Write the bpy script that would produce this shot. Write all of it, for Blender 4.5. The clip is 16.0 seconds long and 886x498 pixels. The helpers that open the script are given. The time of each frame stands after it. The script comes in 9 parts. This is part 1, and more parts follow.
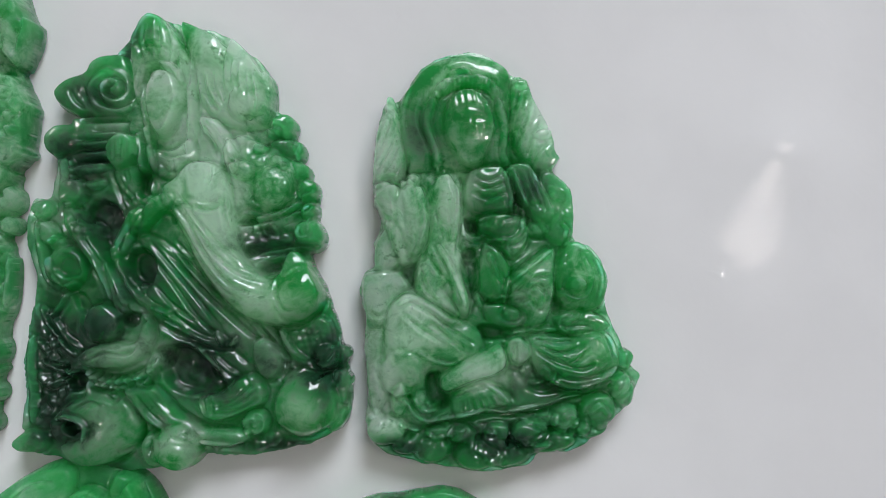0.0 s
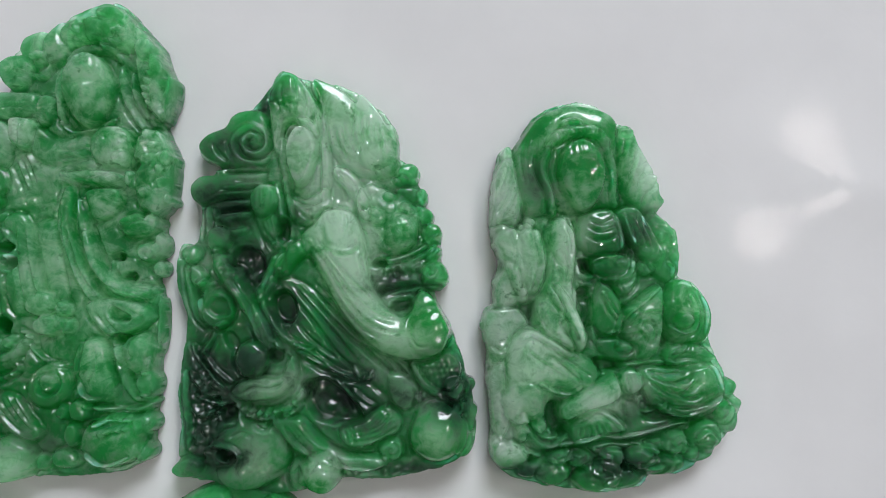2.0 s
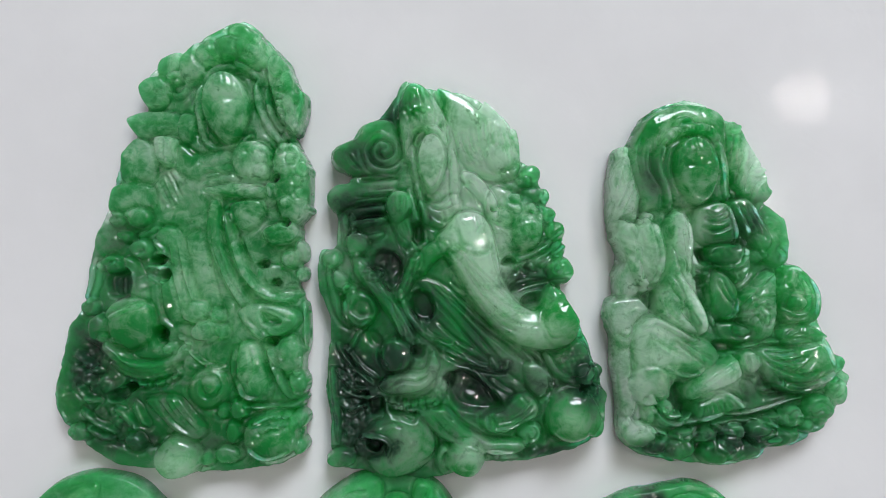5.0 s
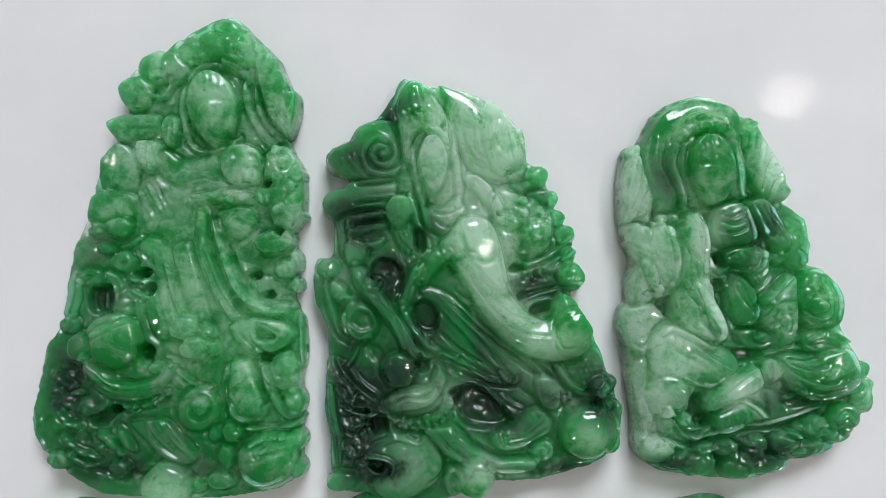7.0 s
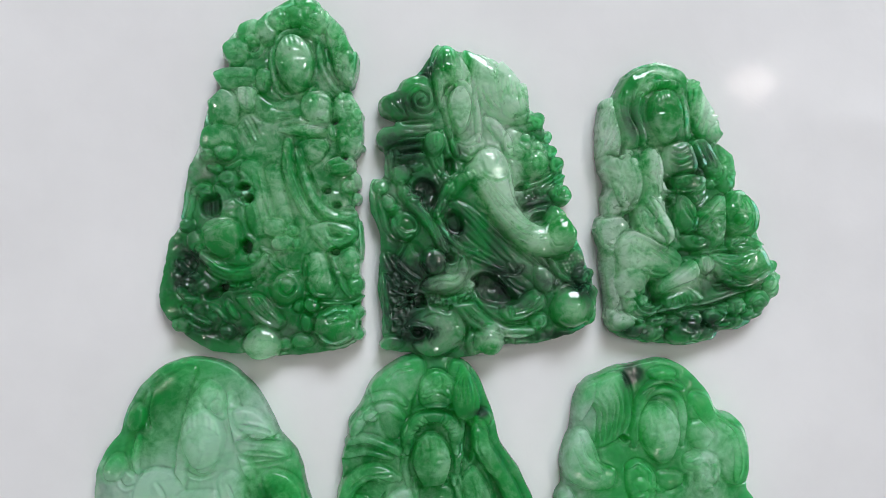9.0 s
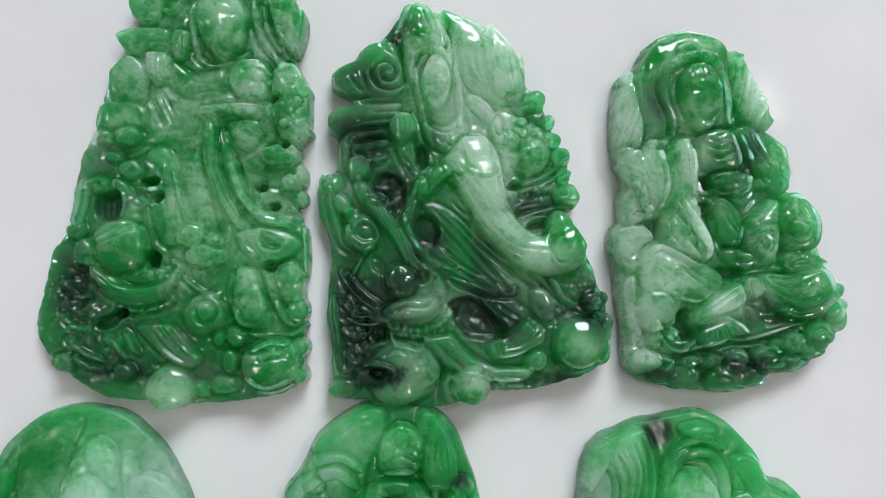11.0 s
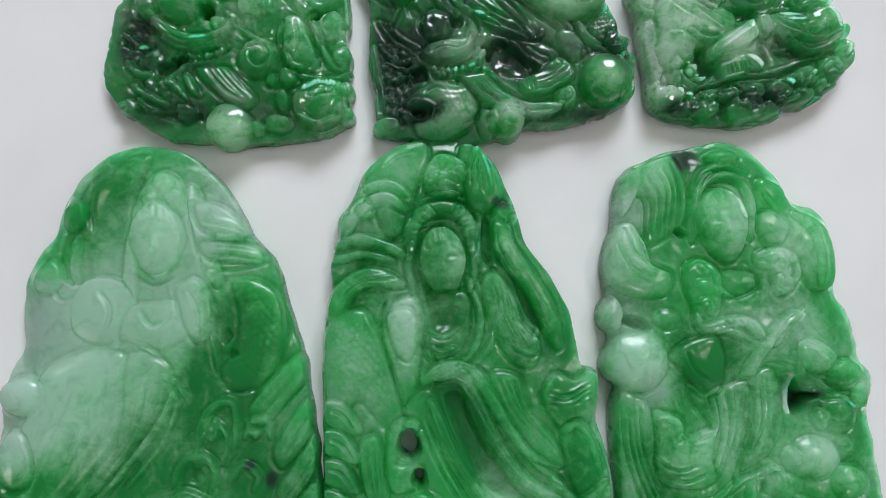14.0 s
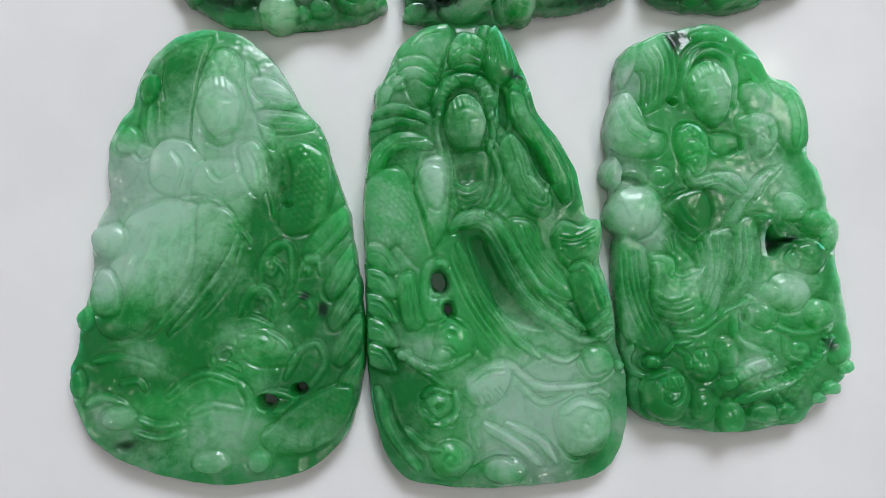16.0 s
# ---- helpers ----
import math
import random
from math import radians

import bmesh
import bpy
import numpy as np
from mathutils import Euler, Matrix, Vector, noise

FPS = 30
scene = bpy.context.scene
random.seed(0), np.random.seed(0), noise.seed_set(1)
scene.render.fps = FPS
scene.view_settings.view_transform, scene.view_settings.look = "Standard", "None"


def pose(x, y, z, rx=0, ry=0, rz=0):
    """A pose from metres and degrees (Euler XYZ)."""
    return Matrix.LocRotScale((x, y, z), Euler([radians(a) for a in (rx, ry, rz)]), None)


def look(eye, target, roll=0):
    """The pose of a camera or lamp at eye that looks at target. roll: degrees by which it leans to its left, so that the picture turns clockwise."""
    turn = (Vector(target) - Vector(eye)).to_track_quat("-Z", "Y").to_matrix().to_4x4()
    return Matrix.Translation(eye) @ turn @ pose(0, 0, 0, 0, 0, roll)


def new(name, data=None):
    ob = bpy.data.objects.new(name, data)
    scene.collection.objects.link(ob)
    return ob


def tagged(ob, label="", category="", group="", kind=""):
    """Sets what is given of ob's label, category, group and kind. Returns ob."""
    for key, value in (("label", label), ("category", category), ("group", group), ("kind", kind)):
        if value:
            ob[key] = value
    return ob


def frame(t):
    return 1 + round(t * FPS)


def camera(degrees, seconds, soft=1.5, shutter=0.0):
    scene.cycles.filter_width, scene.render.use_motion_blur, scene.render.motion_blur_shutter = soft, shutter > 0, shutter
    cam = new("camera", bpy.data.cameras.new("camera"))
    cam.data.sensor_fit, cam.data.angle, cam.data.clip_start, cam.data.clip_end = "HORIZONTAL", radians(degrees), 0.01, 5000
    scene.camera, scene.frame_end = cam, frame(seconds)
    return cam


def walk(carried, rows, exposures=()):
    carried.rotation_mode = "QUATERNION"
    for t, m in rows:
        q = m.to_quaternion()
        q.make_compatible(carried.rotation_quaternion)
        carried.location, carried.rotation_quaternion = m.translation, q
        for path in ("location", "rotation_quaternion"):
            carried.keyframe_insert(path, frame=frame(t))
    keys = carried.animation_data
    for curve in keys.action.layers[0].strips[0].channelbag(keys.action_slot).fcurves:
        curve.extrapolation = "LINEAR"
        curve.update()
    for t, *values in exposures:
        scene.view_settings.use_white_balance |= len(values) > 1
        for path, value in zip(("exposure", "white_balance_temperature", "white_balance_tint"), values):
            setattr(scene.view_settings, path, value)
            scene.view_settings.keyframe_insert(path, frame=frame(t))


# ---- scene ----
# ---- camera and walk ----
cam = camera(70.0, 16.0, soft=1.0)
PATH = [
    (0.0, 17.64, -5.36, 77.01, 6.00, -2.05, 1.88),
    (0.5, 15.04, -4.09, 80.03, 5.95, -2.20, 1.83),
    (1.0, 13.69, -2.93, 80.75, 5.83, -1.92, 1.88),
    (1.5, 9.26, -1.45, 82.21, 5.51, -1.48, 1.82),
    (2.0, 3.59, -0.76, 83.32, 5.48, -1.30, 1.45),
    (2.5, -2.61, -0.44, 84.56, 4.76, -0.95, 0.03),
    (3.0, -6.96, -0.17, 87.56, 4.71, -0.84, 0.20),
    (3.5, -10.96, 0.21, 87.90, 4.24, -0.96, -0.02),
    (4.0, -13.96, 1.23, 88.02, 3.76, -0.80, -0.98),
    (4.2, -12.89, 1.25, 87.06, 3.66, -1.01, -1.15),
    (6.3, -16.32, 1.13, 90.35, 3.76, -2.12, -0.05),
    (6.5, -16.05, 1.57, 88.30, 3.78, -2.41, -0.34),
    (7.0, -15.78, 2.30, 83.22, 3.85, -2.51, -1.77),
    (7.5, -21.63, 3.57, 86.10, 3.33, -3.10, -4.55),
    (8.0, -23.26, -2.14, 96.62, 3.03, -4.44, -3.29),
    (8.5, -23.04, -9.60, 105.13, 3.69, -3.78, -2.29),
    (9.0, -25.66, -9.84, 109.33, 2.55, -4.87, -1.46),
    (9.2, -24.53, -7.55, 104.58, 2.98, -4.99, -1.77),
    (11.3, -19.15, -9.86, 85.08, 4.05, -4.53, -0.89),
    (11.5, -20.00, -12.35, 85.83, 4.02, -4.47, -1.15),
    (12.0, -21.74, -19.61, 85.05, 5.25, -4.44, -1.30),
    (12.5, -23.62, -26.52, 84.71, 5.72, -4.11, -2.15),
    (13.0, -23.69, -36.24, 84.07, 6.66, -3.86, -2.91),
    (13.5, -24.36, -41.91, 85.47, 6.11, -3.60, -3.20),
    (14.0, -25.29, -46.65, 87.44, 5.86, -3.89, -3.69),
    (14.5, -27.09, -50.01, 87.59, 5.40, -4.04, -3.93),
    (15.0, -29.02, -56.09, 89.27, 5.16, -3.71, -4.55),
    (15.5, -29.86, -60.99, 92.55, 4.87, -3.63, -4.84),
    (16.0, -30.51, -65.46, 98.81, 4.32, -3.51, -4.37),
]
EXPOSURES = [(0.0, 0.07), (4.0, 0.19), (7.0, 0.31), (9.0, 0.32), (11.5, 0.37), (12.5, 0.42), (13.5, 0.38), (14.5, 0.28), (16.0, 0.36)]
walk(cam, [(t, pose(x / 1000, y / 1000, z / 1000, rx, ry, rz)) for t, x, y, z, rx, ry, rz in PATH], EXPOSURES)

# ---- world, daylight and lamps ----
ROOM_W, ROOM_Y0, ROOM_Y1, FLOOR_Z, CEIL_Z = 4.4, -2.7, 1.15, -0.76, 1.80      # metres; the sheet's top is z = 0


def area_lamp(name, where, target, size_x, size_y, watts, colour, shape="RECTANGLE"):
    data = bpy.data.lights.new(name, "AREA")
    data.shape, data.size, data.size_y, data.energy, data.color = shape, size_x, size_y, watts, colour
    ob = new(name, data)
    ob.matrix_world = look(where, target)
    return ob


world = bpy.data.worlds.new("world")
scene.world = world
world.use_nodes = True
sky = world.node_tree.nodes.new("ShaderNodeTexSky")
sky.sky_type, sky.sun_disc, sky.sun_elevation, sky.sun_rotation = "NISHITA", False, radians(35), radians(200)
world.node_tree.links.new(sky.outputs["Color"], world.node_tree.nodes["Background"].inputs["Color"])
world.node_tree.nodes["Background"].inputs["Strength"].default_value = 0.1

# assumed window, never in view: added as the soft main source
WINDOW_X, WINDOW_Z, WINDOW_W, WINDOW_H = 0.35, 1.0, 0.8, 0.6
area_lamp("assumed_window_daylight", (WINDOW_X, ROOM_Y1 + 0.02, WINDOW_Z), (WINDOW_X, 0, WINDOW_Z - 0.3), WINDOW_W, WINDOW_H, 20.5, (0.88, 0.94, 1.0))
# first two mirror in the sheet; the other four are assumed, out of view
DOWNLIGHTS = [(1.0, 0.24), (1.14, 0.58), (-1.55, 0.75), (-1.6, -0.7), (0.2, -1.5), (1.5, -1.2)]
for lx, ly in DOWNLIGHTS:
    area_lamp("downlight_lamp", (lx, ly, CEIL_Z - 0.012), (lx, ly, 0), 0.15, 0.15, 2.6, (1.0, 0.94, 0.87), "DISK")


# ---- materials ----
def material(name):
    mat = bpy.data.materials.new(name)
    mat.use_nodes = True
    return mat, mat.node_tree.nodes, mat.node_tree.links, mat.node_tree.nodes["Principled BSDF"]


def noise_node(nodes, links, coord, scale, detail=4.0, rough=0.55, distortion=0.0):
    n = nodes.new("ShaderNodeTexNoise")
    n.inputs["Scale"].default_value, n.inputs["Detail"].default_value = scale, detail
    n.inputs["Roughness"].default_value, n.inputs["Distortion"].default_value = rough, distortion
    links.new(coord, n.inputs["Vector"])
    return n.outputs["Fac"]


def maths(nodes, links, op, a, b, clamp=False):
    n = nodes.new("ShaderNodeMath")
    n.operation, n.use_clamp = op, clamp
    for i, v in enumerate((a, b)):
        if isinstance(v, (int, float)):
            n.inputs[i].default_value = v
        else:
            links.new(v, n.inputs[i])
    return n.outputs[0]


def remap(nodes, links, v, lo, hi, to_lo=0.0, to_hi=1.0):
    n = nodes.new("ShaderNodeMapRange")
    n.interpolation_type = "SMOOTHSTEP"
    for i, s in enumerate((v, lo, hi, to_lo, to_hi)):
        if isinstance(s, (int, float)):
            n.inputs[i].default_value = s
        else:
            links.new(s, n.inputs[i])
    return n.outputs["Result"]


def mix(nodes, links, fac, a, b):
    n = nodes.new("ShaderNodeMix")
    n.data_type = "RGBA"
    for key, v in ((0, fac), (6, a), (7, b)):
        if isinstance(v, (int, float)):
            n.inputs[key].default_value = v
        elif isinstance(v, tuple):
            n.inputs[key].default_value = (*v, 1.0)
        else:
            links.new(v, n.inputs[key])
    return n.outputs[2]


def bump(nodes, links, height, distance, strength, bsdf):
    n = nodes.new("ShaderNodeBump")
    n.inputs["Distance"].default_value, n.inputs["Strength"].default_value = distance, strength
    links.new(height, n.inputs["Height"])
    links.new(n.outputs["Normal"], bsdf.inputs["Normal"])


def jade_material():
    """Polished jadeite: milky, mid-green, vivid and black-green zones, with fine cloudy grain. The black-green also
    holds painted shade of holes and sunk fields.
    """
    mat, nodes, links, bsdf = material("polished_jade")
    coord = nodes.new("ShaderNodeTexCoord").outputs["Object"]
    zone = nodes.new("ShaderNodeAttribute")
    zone.attribute_name = "zone"
    split = nodes.new("ShaderNodeSeparateColor")
    links.new(zone.outputs["Color"], split.inputs["Color"])
    pale, dark, vivid = split.outputs
    cloud = noise_node(nodes, links, coord, 210, 5, 0.6, 0.6)
    drift = noise_node(nodes, links, coord, 85, 3, 0.5, 0.8)
    grain = noise_node(nodes, links, coord, 620, 4, 0.65, 0.8)
    fleck = noise_node(nodes, links, coord, 420, 3, 0.7, 0.3)
    veins = maths(nodes, links, "ADD", maths(nodes, links, "MULTIPLY", maths(nodes, links, "SUBTRACT", cloud, 0.5), 3.6),
                  maths(nodes, links, "MULTIPLY", maths(nodes, links, "SUBTRACT", grain, 0.5), 2.0))
    veins = maths(nodes, links, "MULTIPLY", veins, zone.outputs["Alpha"])
    veins = maths(nodes, links, "ADD", veins, maths(nodes, links, "MULTIPLY", maths(nodes, links, "SUBTRACT", drift, 0.5), 1.5))
    pale_n = maths(nodes, links, "ADD", maths(nodes, links, "ADD", pale, 0.03), maths(nodes, links, "MULTIPLY", veins, 0.62))
    vivid_n = maths(nodes, links, "SUBTRACT", vivid, maths(nodes, links, "MULTIPLY", veins, 0.9))
    dark_n = maths(nodes, links, "ADD", dark, maths(nodes, links, "MULTIPLY", veins, 0.55))
    warm = remap(nodes, links, zone.outputs["Alpha"], 0.4, 0.8)
    body = mix(nodes, links, warm, (0.034, 0.385, 0.086), (0.043, 0.3, 0.09))
    milk = mix(nodes, links, warm, (0.33, 0.76, 0.42), (0.38, 0.7, 0.42))
    green = mix(nodes, links, remap(nodes, links, vivid_n, 0.0, 1.0), body, (0.009, 0.21, 0.038))
    streak = noise_node(nodes, links, coord, 240, 3, 0.55, 1.2)
    vein = maths(nodes, links, "MULTIPLY", remap(nodes, links, streak, 0.47, 0.8), maths(nodes, links, "MULTIPLY", zone.outputs["Alpha"], 0.8))
    stone = mix(nodes, links, remap(nodes, links, pale_n, 0.0, 0.95), green, milk)
    stone = mix(nodes, links, vein, stone, (0.008, 0.22, 0.038))
    stone = mix(nodes, links, remap(nodes, links, dark_n, 0.12, 1.3), stone, (0.009, 0.042, 0.02))
    spots = maths(nodes, links, "MULTIPLY", remap(nodes, links, fleck, 0.6, 0.72), remap(nodes, links, zone.outputs["Alpha"], 0.4, 0.8, 0.08, 0.6))
    stone = mix(nodes, links, spots, stone, (0.004, 0.12, 0.02))
    links.new(stone, bsdf.inputs["Base Color"])
    bsdf.inputs["Subsurface Weight"].default_value = 1.0
    bsdf.inputs["Subsurface Radius"].default_value = (0.7, 1.0, 0.75)
    links.new(remap(nodes, links, zone.outputs["Alpha"], 0.4, 0.8, 0.027, 0.022), bsdf.inputs["Subsurface Scale"])
    wax = remap(nodes, links, zone.outputs["Alpha"], 0.4, 0.8, 0.14, 0.0)
    links.new(maths(nodes, links, "ADD", wax, remap(nodes, links, grain, 0.3, 0.7, 0.05, 0.09)), bsdf.inputs["Roughness"])
    bsdf.inputs["IOR"].default_value = 1.55
    links.new(remap(nodes, links, zone.outputs["Alpha"], 0.4, 0.8, 0.38, 0.6), bsdf.inputs["Specular IOR Level"])
    bump(nodes, links, grain, 0.00003, 0.2, bsdf)
    return mat


def plain_material(name, colour, rough, vary=0.06, scale=6.0, relief=0.0004, metal=0.0):
    mat, nodes, links, bsdf = material(name)
    coord = nodes.new("ShaderNodeTexCoord").outputs["Object"]
    big, fine = noise_node(nodes, links, coord, scale), noise_node(nodes, links, coord, scale * 25)
    both = maths(nodes, links, "ADD", maths(nodes, links, "MULTIPLY", big, 0.6), maths(nodes, links, "MULTIPLY", fine, 0.4))
    lo, hi = (tuple(c * k for c in colour) for k in (1 - vary, 1 + vary))
    links.new(mix(nodes, links, remap(nodes, links, both, 0.35, 0.65), lo, hi), bsdf.inputs["Base Color"])
    bsdf.inputs["Roughness"].default_value, bsdf.inputs["Metallic"].default_value = rough, metal
    if relief:
        bump(nodes, links, both, relief, 0.4, bsdf)
    return mat


def sheet_material():
    """Glossy white plastic film, with faint soiling and fine creases."""
    mat, nodes, links, bsdf = material("glossy_white_sheet")
    coord = nodes.new("ShaderNodeTexCoord").outputs["Object"]
    soil = noise_node(nodes, links, coord, 28, 4)
    ripple = noise_node(nodes, links, coord, 60, 2, 0.4, 0.4)
    fine = noise_node(nodes, links, coord, 900, 3)
    links.new(mix(nodes, links, remap(nodes, links, soil, 0.3, 0.7), (0.775, 0.76, 0.77), (0.835, 0.82, 0.83)), bsdf.inputs["Base Color"])
    links.new(remap(nodes, links, soil, 0.3, 0.7, 0.06, 0.1), bsdf.inputs["Roughness"])
    bsdf.inputs["Specular IOR Level"].default_value = 0.045
    relief = maths(nodes, links, "ADD", maths(nodes, links, "MULTIPLY", ripple, 0.28), maths(nodes, links, "ADD", maths(nodes, links, "MULTIPLY", fine, 0.028), maths(nodes, links, "MULTIPLY", noise_node(nodes, links, coord, 230, 2, 0.4, 1.5), 0.13)))
    bump(nodes, links, relief, 0.0006, 0.35, bsdf)
    return mat


JADE = jade_material()
SHEET = sheet_material()
PAINT = plain_material("matt_grey_wall_paint", (0.6, 0.6, 0.61), 0.75)
CEILING_PAINT = plain_material("matt_grey_ceiling_paint", (0.36, 0.36, 0.37), 0.8)
FLOOR_TILE = plain_material("dull_floor", (0.2, 0.19, 0.18), 0.4, 0.12)
TABLE_TOP = plain_material("white_laminate", (0.72, 0.72, 0.72), 0.3)
STEEL = plain_material("white_enamel", (0.75, 0.75, 0.74), 0.35)


# ---- large structure ----
def box(bm, x0, x1, y0, y1, z0, z1):
    m = Matrix.LocRotScale(((x0 + x1) / 2, (y0 + y1) / 2, (z0 + z1) / 2), None, (x1 - x0, y1 - y0, z1 - z0))
    bmesh.ops.create_cube(bm, size=1.0, matrix=m)


def part(name, bm, mat, parent=None, label=""):
    me = bpy.data.meshes.new(name)
    bm.to_mesh(me)
    bm.free()
    me.materials.append(mat)
    ob = new(name, me)
    if parent is not None:
        ob.parent = parent
    return tagged(ob, label)


def boxes(name, mat, *sides, parent=None, label=""):
    bm = bmesh.new()
    for s in sides:
        box(bm, *s)
    return part(name, bm, mat, parent, label)


def room():
    w, s, d, t = ROOM_W / 2, ROOM_Y0, ROOM_Y1, 0.12
    x0, x1 = WINDOW_X - WINDOW_W / 2, WINDOW_X + WINDOW_W / 2
    z0, z1 = WINDOW_Z - WINDOW_H / 2, WINDOW_Z + WINDOW_H / 2
    tagged(boxes("floor", FLOOR_TILE, (-w - t, w + t, s - t, d + t, FLOOR_Z - 0.1, FLOOR_Z)), "dull floor of the room", "floor", kind="structure")
    tagged(boxes("ceiling", CEILING_PAINT, (-w - t, w + t, s - t, d + t, CEIL_Z, CEIL_Z + 0.1)), "plain grey ceiling", "ceiling", kind="structure")
    tagged(boxes("wall_south", PAINT, (-w, w, s - t, s, FLOOR_Z, CEIL_Z)), "plain grey wall", "wall", kind="structure")
    tagged(boxes("wall_east", PAINT, (w, w + t, s - t, d + t, FLOOR_Z, CEIL_Z)), "plain grey wall", "wall", kind="structure")
    tagged(boxes("wall_west", PAINT, (-w - t, -w, s - t, d + t, FLOOR_Z, CEIL_Z)), "plain grey wall", "wall", kind="structure")
    tagged(boxes("wall_north", PAINT, (-w, x0, d, d + t, FLOOR_Z, CEIL_Z), (x1, w, d, d + t, FLOOR_Z, CEIL_Z),
                 (x0, x1, d, d + t, FLOOR_Z, z0), (x0, x1, d, d + t, z1, CEIL_Z)), "grey wall with a wide window opening, assumed out of view", "wall", kind="structure")


def sheet():
    """One film of plastic, faintly wavy, 0.52 m square."""
    n, half = 260, 0.26
    u = np.linspace(-half, half, n)
    x, y = np.meshgrid(u, u, indexing="ij")
    z = np.zeros_like(x)
    rng = np.random.RandomState(4)
    for k in range(14):
        a, f = rng.uniform(0, math.pi), rng.uniform(25, 130)
        z += np.sin((x * math.cos(a) + y * math.sin(a)) * f + rng.uniform(0, 6.3)) * 0.0018 / f
    z = z - z.max()
    # a small raised crease to the east of the pendants
    for cx, cy, r, hgt in ((0.078, 0.047, 0.006, 0.0004),):
        q = ((x - cx) / r) ** 2 + ((y - cy) / (r * 0.6)) ** 2
        z += hgt * np.exp(-q)
    co = np.stack([x, y, z], -1).reshape(-1, 3)
    i = (np.arange(n - 1)[:, None] * n + np.arange(n - 1)[None]).ravel()
    me = bpy.data.meshes.new("plastic_sheet")
    me.from_pydata(co.tolist(), [], np.stack([i, i + n, i + n + 1, i + 1], -1).tolist())
    me.polygons.foreach_set("use_smooth", np.ones(len(me.polygons), bool))
    me.materials.append(SHEET)
    ob = new("plastic_sheet", me)
    ob.location = (-0.015, -0.03, 0)
    return tagged(ob, "glossy white plastic sheet spread flat under the pendants", "sheet")


def table():
    top = bpy.data.objects.new("table", None)
    scene.collection.objects.link(top)
    bm = bmesh.new()
    box(bm, -0.6, 0.6, -0.45, 0.4, -0.031, -0.0022)
    bmesh.ops.bevel(bm, geom=bm.edges[:], offset=0.004, segments=2, affect="EDGES")
    part("tabletop", bm, TABLE_TOP, top)
    for x in (-0.55, 0.55):
        for y in (-0.4, 0.35):
            boxes("leg", STEEL, (x - 0.02, x + 0.02, y - 0.02, y + 0.02, FLOOR_Z, -0.031), parent=top)
    return tagged(top, "plain white table under the plastic sheet", "table")


def downlight(x, y):
    bm = bmesh.new()
    bmesh.ops.create_cone(bm, cap_ends=False, segments=32, radius1=0.085, radius2=0.07, depth=0.01, matrix=Matrix.Translation((0, 0, -0.005)))
    top = bpy.data.objects.new("ceiling_light", None)
    scene.collection.objects.link(top)
    part("trim_ring", bm, STEEL, top)
    top.location = (x, y, CEIL_Z)
    return tagged(top, "round recessed ceiling light, switched on", "ceiling light", "ceiling lights")


room()
table()
sheet()
for lx, ly in DOWNLIGHTS:
    downlight(lx, ly)


# ---- the carved pendants ----
def smooth_line(points, closed=False, per=8):
    """A Catmull-Rom line through a few control points."""
    p = np.array(points, float)
    if len(p) == 2 and not closed:
        return np.linspace(p[0], p[1], per + 1)
    q = np.vstack([p[-1], p, p[:2]]) if closed else np.vstack([2 * p[0] - p[1], p, 2 * p[-1] - p[-2]])
    s = np.linspace(0, 1, per, endpoint=False)[:, None]
    out = []
    for a, b, c, d in zip(q, q[1:], q[2:], q[3:]):
        out.append(0.5 * (2 * b + (c - a) * s + (2 * a - 5 * b + 4 * c - d) * s ** 2 + (3 * b - a - 3 * c + d) * s ** 3))
    out = np.vstack(out)
    return out if closed else np.vstack([out, p[-1:]])


def box_blur(a, r):
    for axis in (0, 1):
        pad = np.pad(a, [(r + 1, r) if k == axis else (0, 0) for k in (0, 1)], mode="edge")
        c = np.cumsum(pad, axis=axis)
        hi = np.take(c, np.arange(2 * r + 1, c.shape[axis]), axis=axis)
        lo = np.take(c, np.arange(0, c.shape[axis] - 2 * r - 1), axis=axis)
        a = (hi - lo) / (2 * r + 1)
    return a


def wave_noise(x, y, scale, seed, octaves=3):
    rng = np.random.RandomState(seed)
    out = np.zeros_like(x)
    for o in range(octaves):
        for _ in range(5):
            a = rng.uniform(0, 2 * math.pi)
            f = 2 * math.pi / scale * 2 ** o * rng.uniform(0.7, 1.4)
            out += np.sin((x * math.cos(a) + y * math.sin(a)) * f + rng.uniform(0, 6.3)) * 0.5 ** o
    return out / 5


